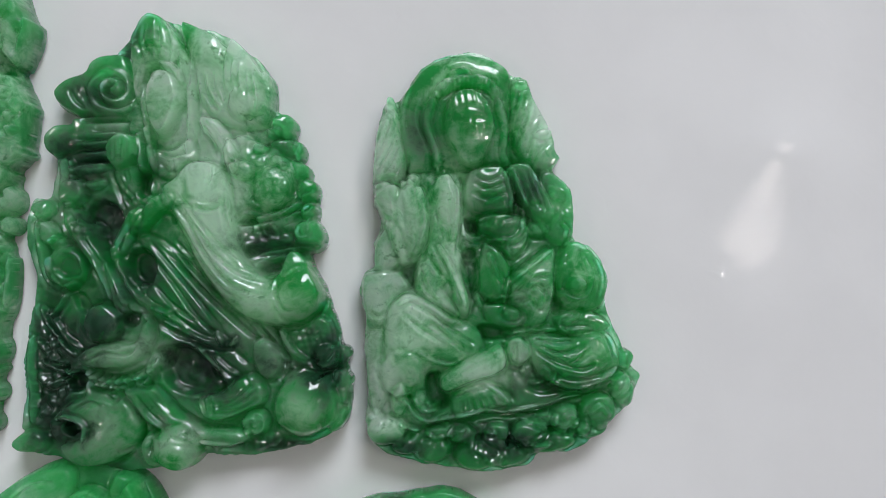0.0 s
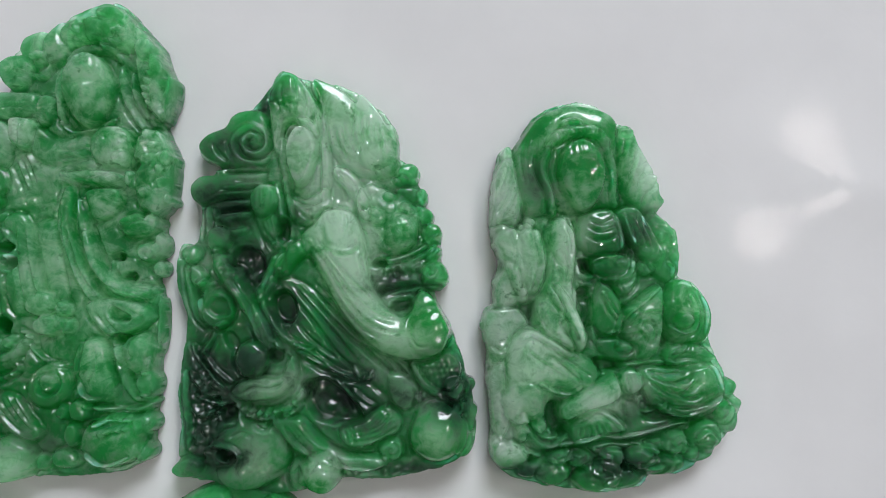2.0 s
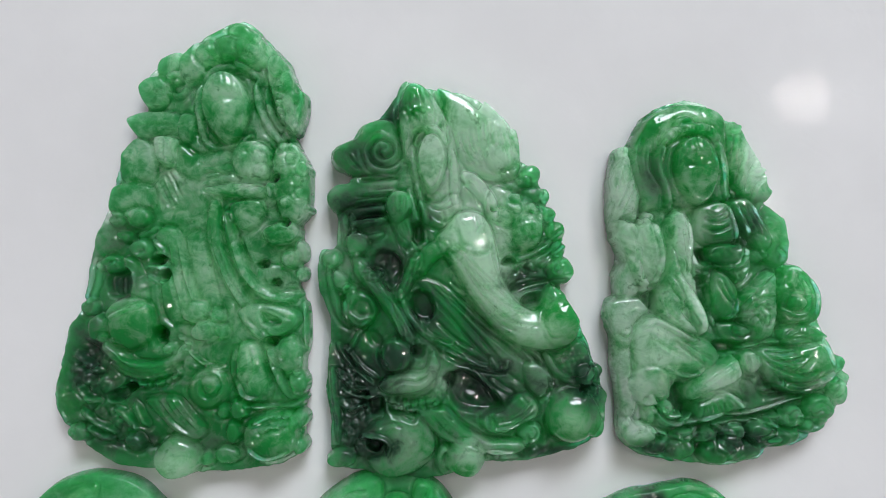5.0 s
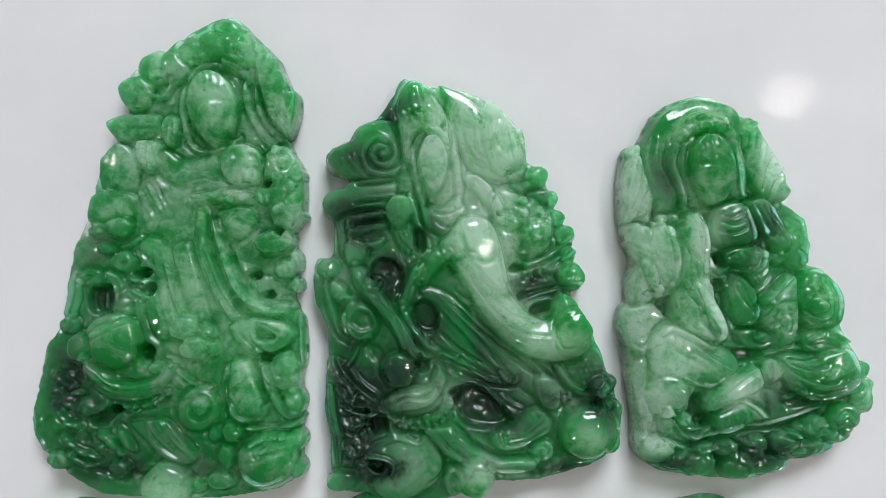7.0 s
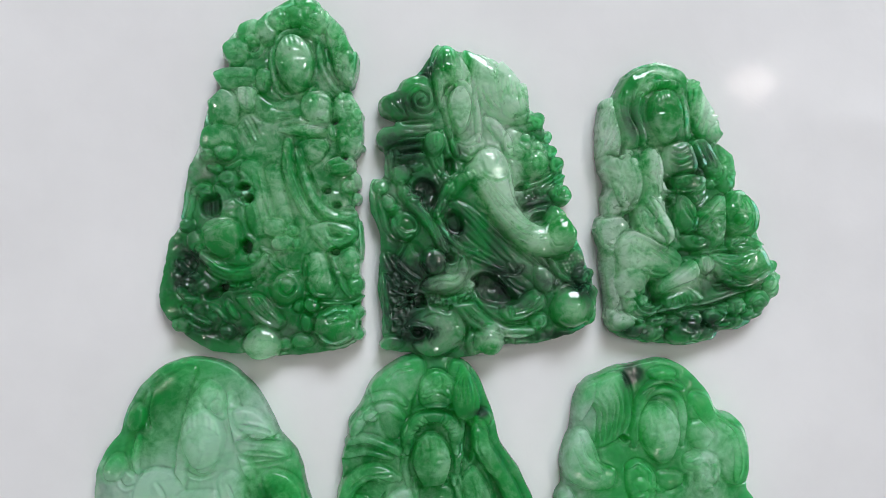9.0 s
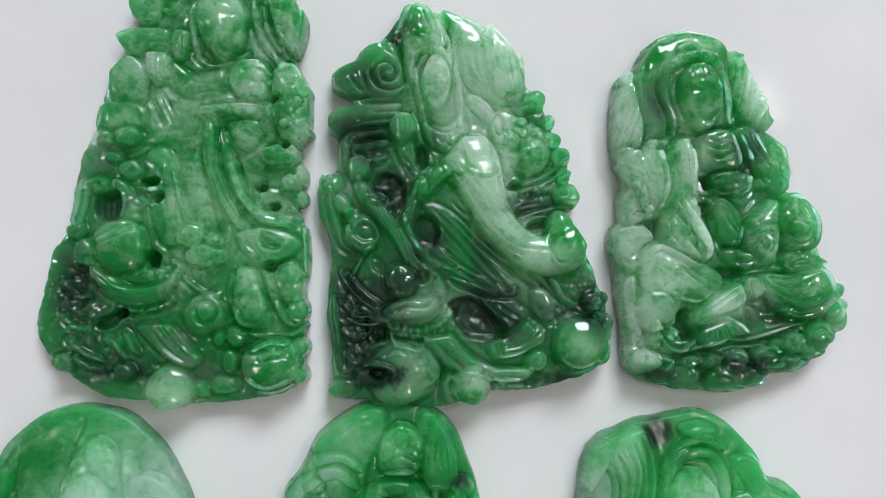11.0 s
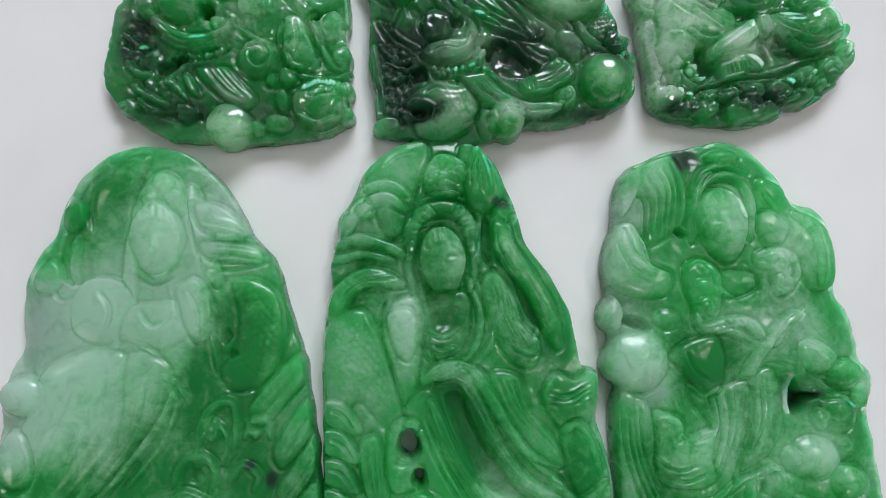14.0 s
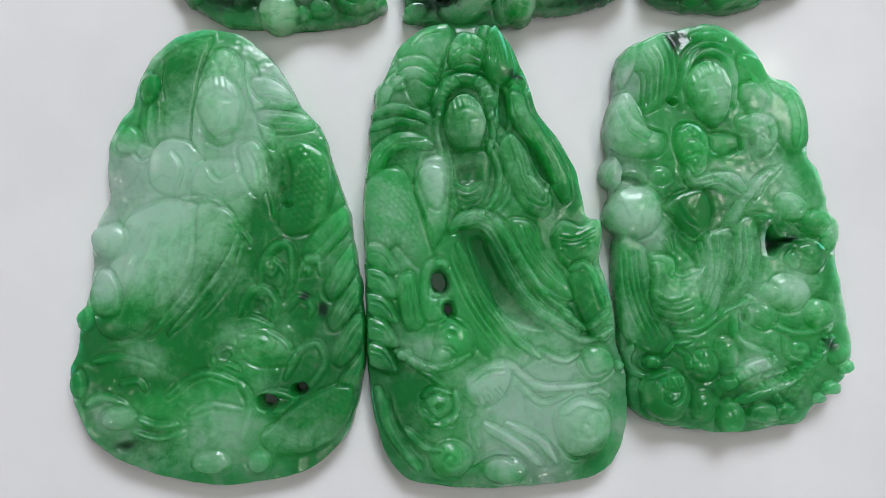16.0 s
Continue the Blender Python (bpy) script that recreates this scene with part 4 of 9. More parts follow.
    r.pale(10.5, 8.1, 3.48, 2.78, -1, 0.18)
    r.pale(11.7, -8.0, 4.82, 4.13, -2, 0.18)
    r.pale(10.3, -15.6, 2.73, 4.10, -2, 0.13)
    r.pale(7.9, 24.8, 8.44, 5.63, -1, 0.16)
    r.pale(-6.6, -8.1, 2.69, 2.02, -2, 0.23)
    r.pale(-8.0, -12.9, 4.02, 2.01, -41, 0.18)
    r.pale(-3.3, 9.2, 4.12, 5.49, -1, 0.16)
    # shade of the sunk field, put into the stone's colour
    r.dark(-7.9, -5.2, 2.16, 1.89, -2, 0.65)
    r.dark(-12.9, -15.4, 3.32, 4.65, -2, 0.49)
    r.dark(-12.3, -8.6, 2.68, 2.27, -2, 0.55)
    r.dark(-5.0, 0.8, 4.08, 2.04, -2, 0.33)
    r.dark(-9.2, -24.9, 4.63, 2.65, -2, 0.33)
    r.dark(-3.3, -3.4, 2.04, 1.49, -2, 0.33)
    r.dark(-8.6, -19.6, 3.99, 2.66, -2, 0.26)
    r.dark(-5.9, -21.7, 11.33, 6.00, -2, 0.13)
    r.dark(10.9, -25.8, 7.45, 4.06, -2, 0.08)
    r.dark(-12.0, -11.4, 4.01, 8.68, -2, 0.13)
    r.vivid(5.4, 14.3, 4.17, 2.78, -1, 0.7)
    r.vivid(7.7, 3.3, 5.53, 4.15, -2, 0.6)
    r.vivid(-6.6, -11.5, 4.03, 3.36, -2, 0.7)
    r.vivid(11.5, -26.5, 4.74, 3.39, -2, 0.7)
    r.vivid(2.8, -20.0, 5.39, 4.05, -2, 0.6)
    r.vivid(-8.4, 0.2, 2.71, 4.74, -2, 0.7)
    r.vivid(13.4, 15.2, 3.51, 4.22, -1, 0.5)
    r.vivid(13.9, -1.8, 3.47, 3.47, -2, 0.5)
    r.vivid(-1.9, -17.2, 6.05, 2.69, -2, 0.5)
    r.vivid(-5.9, -22.4, 11.32, 5.33, -2, 0.5)
    r.dark(-1.2, -4.9, 14.95, 29.90, -2, 0.09)
    r.pale(12.6, 10.2, 4.19, 11.19, -1, 0.28)
    r.vivid(-1.9, 8.4, 7.55, 7.55, -1, 0.35)
    r.dark(-2.6, -23.8, 16.03, 8.01, -2, 0.08)
    r.dark(-7.0, -13.5, 4.93, 5.63, 0, 0.14)
    r.dark(0.9, -26.5, 8.45, 1.83, 0, 0.16)
    r.dark(13.0, -27.7, 3.52, 1.13, 0, 0.16)
    return tagged(r.finish("jade_pendant", -0.0467, 0.0079), "tall green jade pendant pierced and carved with robes", "pendant", "jade pendants on the sheet")


tall_pendant()


def dragon_pendant():
    r = Relief(-23.2, 23.3, -31.3, 31.3)
    r.plate([(-5.0, 26.2), (-7.7, 27.1), (-9.3, 25.1), (-10.3, 23.3), (-11.7, 22.0), (-13.9, 21.0), (-15.0, 19.2), (-17.1, 18.3), (-18.2, 16.8), (-17.4, 15.1), (-15.1, 13.9), (-15.5, 13.1), (-17.7, 12.6), (-18.7, 10.7), (-17.4, 8.8), (-17.3, 6.2), (-17.6, 4.2), (-19.4, 3.9), (-20.0, 1.3), (-19.5, -2.0), (-18.2, -5.6), (-18.5, -9.8), (-18.7, -12.4), (-18.7, -15.6), (-18.2, -18.7), (-18.1, -22.8), (-17.0, -24.9), (-13.6, -25.6), (-10.8, -26.7), (-5.8, -27.0), (0.0, -25.8), (2.1, -24.8), (6.6, -24.9), (11.7, -24.0), (17.5, -21.9), (18.8, -19.1), (18.6, -15.2), (17.2, -10.7), (15.8, -6.7), (13.7, -2.7), (13.2, -1.0), (14.2, 1.5), (13.0, 5.9), (11.1, 11.0), (9.8, 14.8), (7.7, 16.5), (7.0, 20.6), (2.5, 24.4), (-1.6, 25.8)], 2.6, 0.12, 0.8, 1.25, 2)
    r.form([(-10.3, 21.6), (-12.6, 21.3), (-13.9, 20.4), (-14.5, 19.2), (-16.6, 18.2), (-17.8, 16.6), (-17.0, 15.0), (-15.1, 14.1), (-10.7, 14.0), (-8.6, 14.7), (-8.5, 17.9), (-9.4, 20.7)], 4.0, 1.1, 1.2, 0.5)
    r.spiral(-10.7, 17.2, 2.86, 2.3, 0.3, 0.75)
    r.groove([(-15.6, 16.8), (-14.8, 15.5), (-13.6, 14.5)], 0.2, 0.4)
    r.groove([(-14.0, 17.4), (-13.6, 15.9), (-12.8, 14.5), (-11.5, 14.1)], 0.18, 0.4)
    r.form([(-15.0, 13.7), (-15.6, 13.0), (-17.4, 12.7), (-18.6, 11.4), (-18.4, 9.8), (-17.2, 8.9), (-15.4, 9.6), (-8.7, 10.3), (-8.8, 12.2), (-9.4, 13.9)], 3.5, 1.0, 1.1, 0.3)
    r.sink([(-13.9, 13.5), (-9.1, 13.9), (-8.6, 13.2), (-13.3, 12.8)], 1.6, 0.6)
    r.groove([(-14.6, 10.9), (-12.0, 11.1), (-9.2, 11.4)], 0.25, 0.6)
    r.groove([(-15.4, 9.8), (-12.5, 10.1), (-9.4, 10.3)], 0.2, 0.5)
    r.groove([(-12.7, 11.9), (-8.6, 12.3)], 0.2, 0.4)
    r.tube([(-16.4, 8.6), (-16.1, 6.5), (-16.1, 4.1)], 0.45, 0.39, 3.8, 3.8)
    r.tube([(-15.3, 8.5), (-15.1, 6.8), (-15.1, 5.5)], 0.45, 0.39, 3.9, 3.9)
    r.sink([(-14.5, 8.6), (-10.9, 9.2), (-10.6, 8.2), (-14.2, 8.0)], 1.7, 0.6)
    r.tube([(-14.9, 7.3), (-12.9, 7.6), (-10.6, 7.8)], 0.58, 0.52, 3.9, 3.9)
    r.sink([(-14.5, 6.6), (-10.9, 6.9), (-10.7, 6.4), (-14.4, 6.1)], 2.0, 0.6)
    r.tube([(-14.1, 5.5), (-12.2, 5.5), (-10.8, 5.9)], 0.52, 0.39, 3.7, 3.7)
    r.form([(-15.6, 5.8), (-13.7, 6.1), (-12.8, 4.3), (-14.3, 2.9), (-15.7, 3.6)], 4.5, 1.0, 1.0, 0.4)
    r.form([(-3.5, 25.6), (-1.1, 25.2), (0.8, 24.2), (1.9, 23.1), (3.8, 22.5), (6.1, 20.4), (7.5, 20.0), (8.0, 17.5), (7.9, 15.0), (7.1, 13.5), (4.4, 13.0), (1.7, 13.9), (-0.6, 16.2), (-2.0, 20.1)], 4.4, 1.4, 1.3, 0.5)
    r.form([(3.1, 23.8), (5.0, 22.0), (6.4, 19.7), (7.3, 16.5), (6.9, 14.8), (4.8, 14.4), (3.1, 16.0), (2.2, 18.7), (2.2, 22.0)], 5.0, 1.1, 0.9, 0.4)
    r.folds([(2.8, 21.6), (2.7, 19.0), (3.5, 16.0)], [(6.4, 19.2), (7.2, 16.9), (7.1, 14.8)], 5, 0.2, 0.35)
    r.folds([(6.2, 19.1), (8.0, 17.9)], [(7.1, 15.2), (8.4, 14.8)], 6, 0.16, 0.5)
    r.groove([(-0.3, 19.6), (0.4, 17.0), (2.0, 14.7)], 0.25, 0.5)
    r.groove([(0.9, 20.3), (1.2, 17.6), (2.6, 15.3)], 0.15, 0.3)
    r.ball(4.5, 15.9, 1.56, 1.82, 0, 5.1)
    r.folds([(3.8, 14.0), (5.6, 12.1)], [(6.1, 14.4), (7.4, 13.0)], 4, 0.14, 0.35)
    r.ball(9.4, 13.9, 1.43, 1.43, 0, 4.4)
    r.ball(8.3, 12.8, 0.97, 0.65, 0, 4.0)
    r.ball(9.4, 11.2, 1.56, 0.97, 0, 4.3)
    r.ball(11.3, 11.0, 0.71, 1.17, 10, 3.8)
    r.ball(11.4, 8.6, 1.56, 1.04, -20, 4.2)
    r.ball(12.7, 6.1, 1.3, 1.43, 10, 4.4)
    r.ball(13.0, 3.6, 1.04, 1.17, 0, 4.0)
    r.ball(13.2, 0.7, 1.82, 1.95, 0, 4.2)
    r.form([(2.8, 10.6), (4.4, 12.2), (6.4, 11.6), (9.5, 10.2), (10.8, 8.4), (10.6, 5.3), (8.6, 3.4), (6.0, 3.3), (4.2, 2.6), (3.5, 6.1)], 4.2, 1.0, 1.0, 0.4)
    r.ball(8.6, 6.1, 2.21, 2.34, 0, 5.0)
    r.scales(7.7, 6.6, 3.38, 3.77, 0, 0.95, 0.42)
    r.ball(5.2, 7.9, 1.43, 1.17, -20, 4.8)
    r.ball(7.0, 10.6, 0.78, 0.65, 0, 4.6)
    r.ball(9.0, 9.3, 0.78, 0.58, 0, 4.6)
    r.ball(9.7, 8.8, 0.52, 0.45, 0, 4.5)
    r.tube([(6.4, 2.1), (8.9, 2.8), (11.4, 4.2), (13.4, 5.8)], 0.39, 0.32, 4.6, 4.6)
    r.tube([(6.8, 1.4), (9.8, 2.2), (12.1, 3.6), (13.7, 5.0)], 0.39, 0.32, 4.6, 4.6)
    r.tube([(8.4, 1.2), (11.2, 2.1), (13.1, 3.4), (13.8, 4.3)], 0.39, 0.32, 4.6, 4.6)
    r.tube([(10.3, 1.3), (12.2, 2.0), (13.6, 3.1)], 0.39, 0.32, 4.6, 4.6)
    r.tube([(6.9, 1.6), (6.7, 0.6)], 0.26, 0.19, 4.3, 4.3)
    r.tube([(7.8, 1.4), (8.1, 0.3)], 0.26, 0.19, 4.3, 4.3)
    r.tube([(8.8, 1.5), (9.5, 0.7)], 0.26, 0.19, 4.3, 4.3)
    r.sink([(4.8, 2.1), (5.7, 2.9), (6.9, 2.6), (7.1, 1.8), (6.1, 1.3), (5.0, 1.4)], 1.3, 0.5)
    r.sink([(5.9, -1.0), (9.0, -0.1), (12.2, 0.0), (15.1, -0.1), (14.6, -1.5), (11.6, -1.1), (10.4, -1.9), (6.5, -2.4)], 2.2, 0.5)
    r.tube([(6.5, -2.2), (9.1, -1.4), (11.6, -0.9), (13.9, -0.6)], 0.32, 0.26, 4.0, 4.0)
    r.ball(12.3, 1.0, 1.1, 0.97, 0, 4.7)
    r.spiral(12.4, 1.0, 0.84, 1.4, 0.22, 0.45)
    r.sink([(7.3, -3.4), (8.0, -2.4), (9.9, -2.0), (10.4, -2.5), (10.1, -3.9), (8.5, -4.4), (7.6, -4.1)], 0.9, 0.5)
    r.form([(-6.0, 10.3), (-3.5, 9.9), (-1.3, 11.2), (-0.3, 10.0), (-1.0, 7.5), (-3.3, 6.5), (-5.4, 7.6)], 4.6, 0.9, 0.9, 0.4)
    r.groove([(-4.9, 9.6), (-2.9, 9.1), (-1.2, 10.0)], 0.18, 0.5)
    r.groove([(-4.4, 8.4), (-2.8, 7.4), (-1.4, 8.0), (-0.6, 9.1)], 0.16, 0.45)
    r.groove([(-2.9, 9.0), (-2.5, 6.8)], 0.14, 0.4)
    r.tube([(0.3, 13.6), (1.9, 12.4), (3.4, 10.2), (4.1, 7.8)], 1.1, 0.84, 5.7, 5.7)
    r.groove([(-0.3, 13.2), (1.1, 11.5), (2.2, 8.9)], 0.13, 0.4)
    r.groove([(0.3, 13.6), (2.0, 11.8), (3.1, 8.8)], 0.13, 0.4)
    r.groove([(1.1, 13.4), (2.8, 11.3), (3.7, 8.5)], 0.13, 0.4)
    r.sink([(3.5, 9.6), (4.5, 8.9), (4.4, 8.5), (3.5, 8.6)], 2.4, 0.4)
    r.tube([(-7.4, 11.6), (-6.8, 9.3), (-6.1, 7.0), (-5.2, 5.1)], 0.58, 0.45, 4.6, 4.6)
    r.tube([(-6.4, 12.2), (-5.7, 9.8), (-5.0, 7.3)], 0.45, 0.39, 4.9, 4.9)
    r.sink([(-7.3, 7.1), (-5.6, 7.5), (-5.1, 5.2), (-6.1, 4.0), (-7.1, 4.8)], 1.7, 0.6)
    r.form([(-9.9, 8.2), (-7.9, 8.4), (-6.9, 6.2), (-7.6, 4.3), (-8.5, 4.5), (-9.5, 6.3)], 4.3, 0.7, 0.8, 0.4)
    r.folds([(-9.4, 7.1), (-7.9, 3.3)], [(-7.1, 7.7), (-6.3, 4.3)], 4, 0.14, 0.45)
    r.form([(-10.5, 9.7), (-10.0, 11.0), (-8.8, 11.7), (-7.5, 11.2), (-7.1, 9.7), (-7.6, 8.4), (-8.9, 7.4), (-10.0, 8.1)], 5.6, 1.0, 1.3, 0.4)
    r.folds([(-9.4, 10.8), (-9.3, 7.9)], [(-7.6, 10.8), (-7.7, 8.2)], 3, 0.13, 0.3)
    r.folds([(-9.7, 5.7), (-8.0, 2.5)], [(-9.0, 6.4), (-6.6, 3.8)], 4, 0.15, 0.5)
    r.form([(-8.2, 24.5), (-7.7, 25.6), (-6.7, 26.3), (-5.0, 25.6), (-3.4, 23.6), (-2.3, 21.2), (-2.1, 17.6), (-2.4, 14.9), (-3.8, 17.6), (-4.9, 19.7), (-6.4, 19.6), (-7.3, 17.4), (-7.5, 15.4), (-8.2, 18.0), (-8.8, 22.4)], 5.5, 1.4, 1.0, 0.4)
    r.tube([(-8.0, 21.9), (-7.4, 18.5), (-6.6, 14.5), (-5.6, 10.5)], 0.58, 0.52, 5.2, 5.2)
    r.tube([(-2.6, 21.4), (-1.6, 17.4), (-1.1, 13.4), (-1.2, 9.9)], 0.65, 0.52, 5.3, 5.3)
    r.groove([(-7.0, 24.7), (-7.0, 22.7), (-6.3, 20.7)], 0.16, 0.4)
    r.groove([(-5.7, 25.4), (-5.2, 23.0), (-5.1, 20.4)], 0.16, 0.4)
    r.groove([(-4.3, 24.0), (-3.8, 21.9), (-3.8, 20.1)], 0.16, 0.4)
    r.groove([(-7.5, 21.4), (-6.4, 22.0), (-4.9, 22.0), (-3.3, 21.3)], 0.16, 0.4)
    r.tube([(-6.5, 18.1), (-5.6, 19.3), (-4.4, 19.8), (-3.1, 19.3), (-2.2, 18.0)], 0.39, 0.39, 6.3, 6.3)
    r.head(-4.3, 15.3, 1.88, 3.77, 0, 6.0)
    r.form([(-7.2, 0.3), (-3.9, -0.5), (-1.5, -2.1), (1.2, -4.6), (5.7, -9.0), (9.1, -11.5), (10.8, -14.0), (10.9, -15.8), (9.1, -15.8), (7.0, -14.1), (5.1, -12.6), (3.1, -12.6), (-0.2, -11.7), (-3.2, -10.1), (-5.2, -7.8), (-4.6, -5.5), (-4.4, -3.5)], 4.0, 1.2, 0.7, 0.3)
    r.sink([(-12.5, 3.5), (-10.6, 4.1), (-8.5, 3.0), (-8.1, 0.7), (-8.6, -1.3), (-9.8, -2.2), (-11.0, -1.2), (-11.5, 0.4), (-12.9, 1.4)], 1.6, 0.8)
    r.rough(-9.8, 1.0, 2.21, 2.99, 0, 0.5)
    r.sink([(-7.3, -2.1), (-5.9, -1.4), (-4.5, -2.2), (-3.8, -4.1), (-4.4, -5.8), (-5.9, -6.0), (-7.1, -5.0), (-7.6, -3.4)], 1.4, 0.7)
    r.sink([(-3.1, -13.0), (-0.4, -12.1), (1.6, -13.2), (3.8, -15.1), (5.0, -17.2), (2.6, -18.3), (-0.9, -17.7), (-2.5, -15.8)], 1.4, 0.8)
    r.rough(1.3, -15.1, 3.9, 2.6, -20, 0.3)
    r.groove([(-5.2, -0.5), (-1.9, -3.9), (1.2, -7.3), (5.1, -11.8)], 0.16, 0.45)
    r.groove([(-4.6, -0.5), (-0.5, -4.3), (3.5, -8.1), (7.9, -11.8)], 0.16, 0.45)
    r.groove([(-3.7, -0.4), (0.7, -5.3), (5.5, -9.4), (9.5, -12.8)], 0.16, 0.45)
    r.groove([(-2.8, -0.7), (2.1, -5.4), (6.8, -9.7), (10.6, -14.0)], 0.16, 0.45)
    r.groove([(-4.8, -2.2), (-1.6, -5.8), (1.3, -9.3), (4.7, -12.3)], 0.16, 0.45)
    r.groove([(-2.2, -0.4), (0.9, -3.5), (4.1, -7.1)], 0.16, 0.45)
    r.groove([(-4.1, -5.6), (-1.6, -8.0), (1.7, -10.1)], 0.16, 0.45)
    r.tube([(1.3, -4.0), (4.7, -7.7), (8.1, -10.8), (10.5, -12.9), (11.4, -15.1)], 0.39, 0.39, 4.9, 4.9)
    r.tube([(4.8, -6.5), (7.8, -9.0), (9.9, -11.2), (11.4, -13.9)], 0.26, 0.32, 4.7, 4.7)
    r.tube([(-2.6, -9.8), (0.3, -11.2), (3.4, -12.4), (5.1, -12.3), (5.6, -11.4)], 0.26, 0.26, 4.5, 4.5)
    r.tube([(-4.5, -7.8), (-1.7, -9.5), (1.3, -11.4), (3.6, -12.0)], 0.26, 0.26, 4.4, 4.4)
    r.tube([(1.1, -12.4), (2.8, -14.5), (4.1, -16.8)], 0.26, 0.19, 3.6, 3.6)
    r.tube([(3.2, -13.7), (4.8, -15.0), (6.1, -15.6)], 0.32, 0.26, 3.8, 3.8)
    r.form([(7.9, -11.6), (9.8, -11.8), (10.9, -13.7), (10.5, -15.6), (9.3, -15.9), (8.1, -14.8), (7.6, -12.9)], 4.9, 1.0, 1.0, 0.4)
    r.form([(3.2, -10.7), (4.5, -11.6), (4.3, -12.5), (3.4, -12.0)], 4.3, 0.5, 0.5, 0.4)
    r.form([(-0.9, 8.5), (1.7, 8.6), (3.4, 7.0), (4.4, 3.4), (4.8, 0.5), (5.8, -1.9), (7.4, -3.8), (9.1, -4.6), (10.2, -3.8), (10.7, -2.0), (11.6, -1.2), (12.8, -1.9), (14.0, -3.3), (14.9, -5.2), (14.7, -7.8), (13.6, -9.4), (11.6, -10.0), (9.2, -9.8), (6.5, -9.0), (3.6, -6.7), (1.1, -3.5), (-0.8, -0.2), (-2.5, 2.4), (-3.7, 4.3), (-3.7, 5.5), (-2.3, 6.8)], 6.0, 1.5, 1.8, 0.8)
    r.ball(12.7, -6.4, 2.6, 3.12, 0, 6.3)
    r.groove([(-2.2, 5.3), (-0.7, 3.6), (1.5, 2.8), (3.1, 3.3), (3.8, 4.5)], 0.16, 0.45)
    r.groove([(-3.3, 4.8), (-0.3, 1.5), (2.1, -2.2), (4.6, -5.0), (7.1, -6.3), (10.0, -6.6)], 0.15, 0.5)
    r.groove([(-2.6, 5.2), (0.6, 1.0), (3.1, -2.0), (5.9, -4.2), (8.9, -4.9)], 0.15, 0.5)
    r.groove([(-1.1, 4.3), (1.6, 1.0), (4.0, -1.4), (6.2, -3.4)], 0.15, 0.5)
    r.groove([(-2.8, 3.3), (-0.6, 0.2), (1.5, -2.9), (4.3, -6.0), (7.2, -7.7)], 0.15, 0.5)
    r.groove([(3.2, 5.7), (3.9, 1.8), (5.4, -1.8), (7.3, -3.8)], 0.15, 0.5)
    r.groove([(1.6, 8.1), (1.9, 6.8), (1.6, 5.6)], 0.15, 0.5)
    r.groove([(10.3, -5.4), (10.4, -6.8), (11.2, -8.0), (12.6, -8.0)], 0.18, 0.5)
    r.tube([(-2.8, 4.1), (-4.4, 3.2), (-5.6, 1.8), (-6.4, 0.4)], 1.17, 0.97, 5.3, 4.9)
    r.tube([(-6.3, 2.7), (-7.1, 1.0), (-8.0, -1.1), (-8.8, -2.7)], 0.97, 0.84, 5.1, 4.6)
    r.groove([(-4.9, 4.0), (-5.9, 2.6), (-6.6, 1.2)], 0.14, 0.35)
    r.groove([(-6.6, 1.5), (-7.6, -0.5), (-8.3, -2.3)], 0.14, 0.35)
    r.ball(-17.9, 2.7, 1.3, 1.17, 0, 4.2)
    r.tube([(-18.3, 1.7), (-17.8, -1.5), (-16.9, -4.6), (-15.5, -6.4)], 0.58, 0.58, 4.4, 4.4)
    r.form([(-17.5, 1.1), (-16.2, 0.6), (-15.3, -0.9), (-16.5, -1.5), (-17.5, -0.8)], 4.4, 0.7, 0.8, 0.4)
    r.ball(-15.4, -1.6, 1.04, 0.97, 0, 5.0)
    r.ball(-14.1, -4.1, 2.34, 2.47, 10, 4.7)
    r.pit(-13.7, -4.0, 1.43, 1.43, 0, 0.9)
    r.groove([(-16.0, -4.1), (-15.3, -5.8), (-13.8, -6.9), (-12.7, -6.1)], 0.22, 0.6)
    r.tube([(-16.3, -2.8), (-15.8, -5.0), (-14.2, -6.7), (-12.8, -5.9)], 0.45, 0.39, 5.0, 5.0)
    r.tube([(-14.4, 2.5), (-13.1, 0.3), (-11.0, -2.3), (-8.7, -5.8), (-7.2, -8.7)], 1.3, 0.91, 5.6, 5.2)
    r.groove([(-15.2, 2.2), (-13.4, -0.7), (-11.2, -3.7), (-8.9, -7.0)], 0.15, 0.45)
    r.groove([(-14.2, 2.6), (-12.1, -0.6), (-9.7, -3.7), (-7.6, -7.6)], 0.15, 0.45)
    r.folds([(-11.4, -3.0), (-9.9, -5.8), (-8.7, -9.5)], [(-9.4, -2.6), (-7.7, -5.1), (-6.4, -8.2)], 4, 0.15, 0.45)
    r.ball(-12.1, 0.3, 1.1, 0.78, 0, 5.2)
    r.pit(-12.0, 0.4, 0.52, 0.32, 0, 0.7)
    r.tube([(-13.4, 0.8), (-11.8, 1.2), (-10.7, 0.4)], 0.26, 0.26, 5.4, 5.4)
    r.tube([(-8.7, -1.9), (-7.8, -4.4), (-6.0, -6.9), (-4.0, -8.6)], 0.58, 0.45, 4.7, 4.7)
    r.tube([(-9.2, -3.8), (-7.7, -6.9), (-5.7, -8.9)], 0.45, 0.39, 4.6, 4.6)
    r.groove([(-7.9, -4.4), (-6.3, -7.0), (-4.5, -8.6)], 0.15, 0.4)
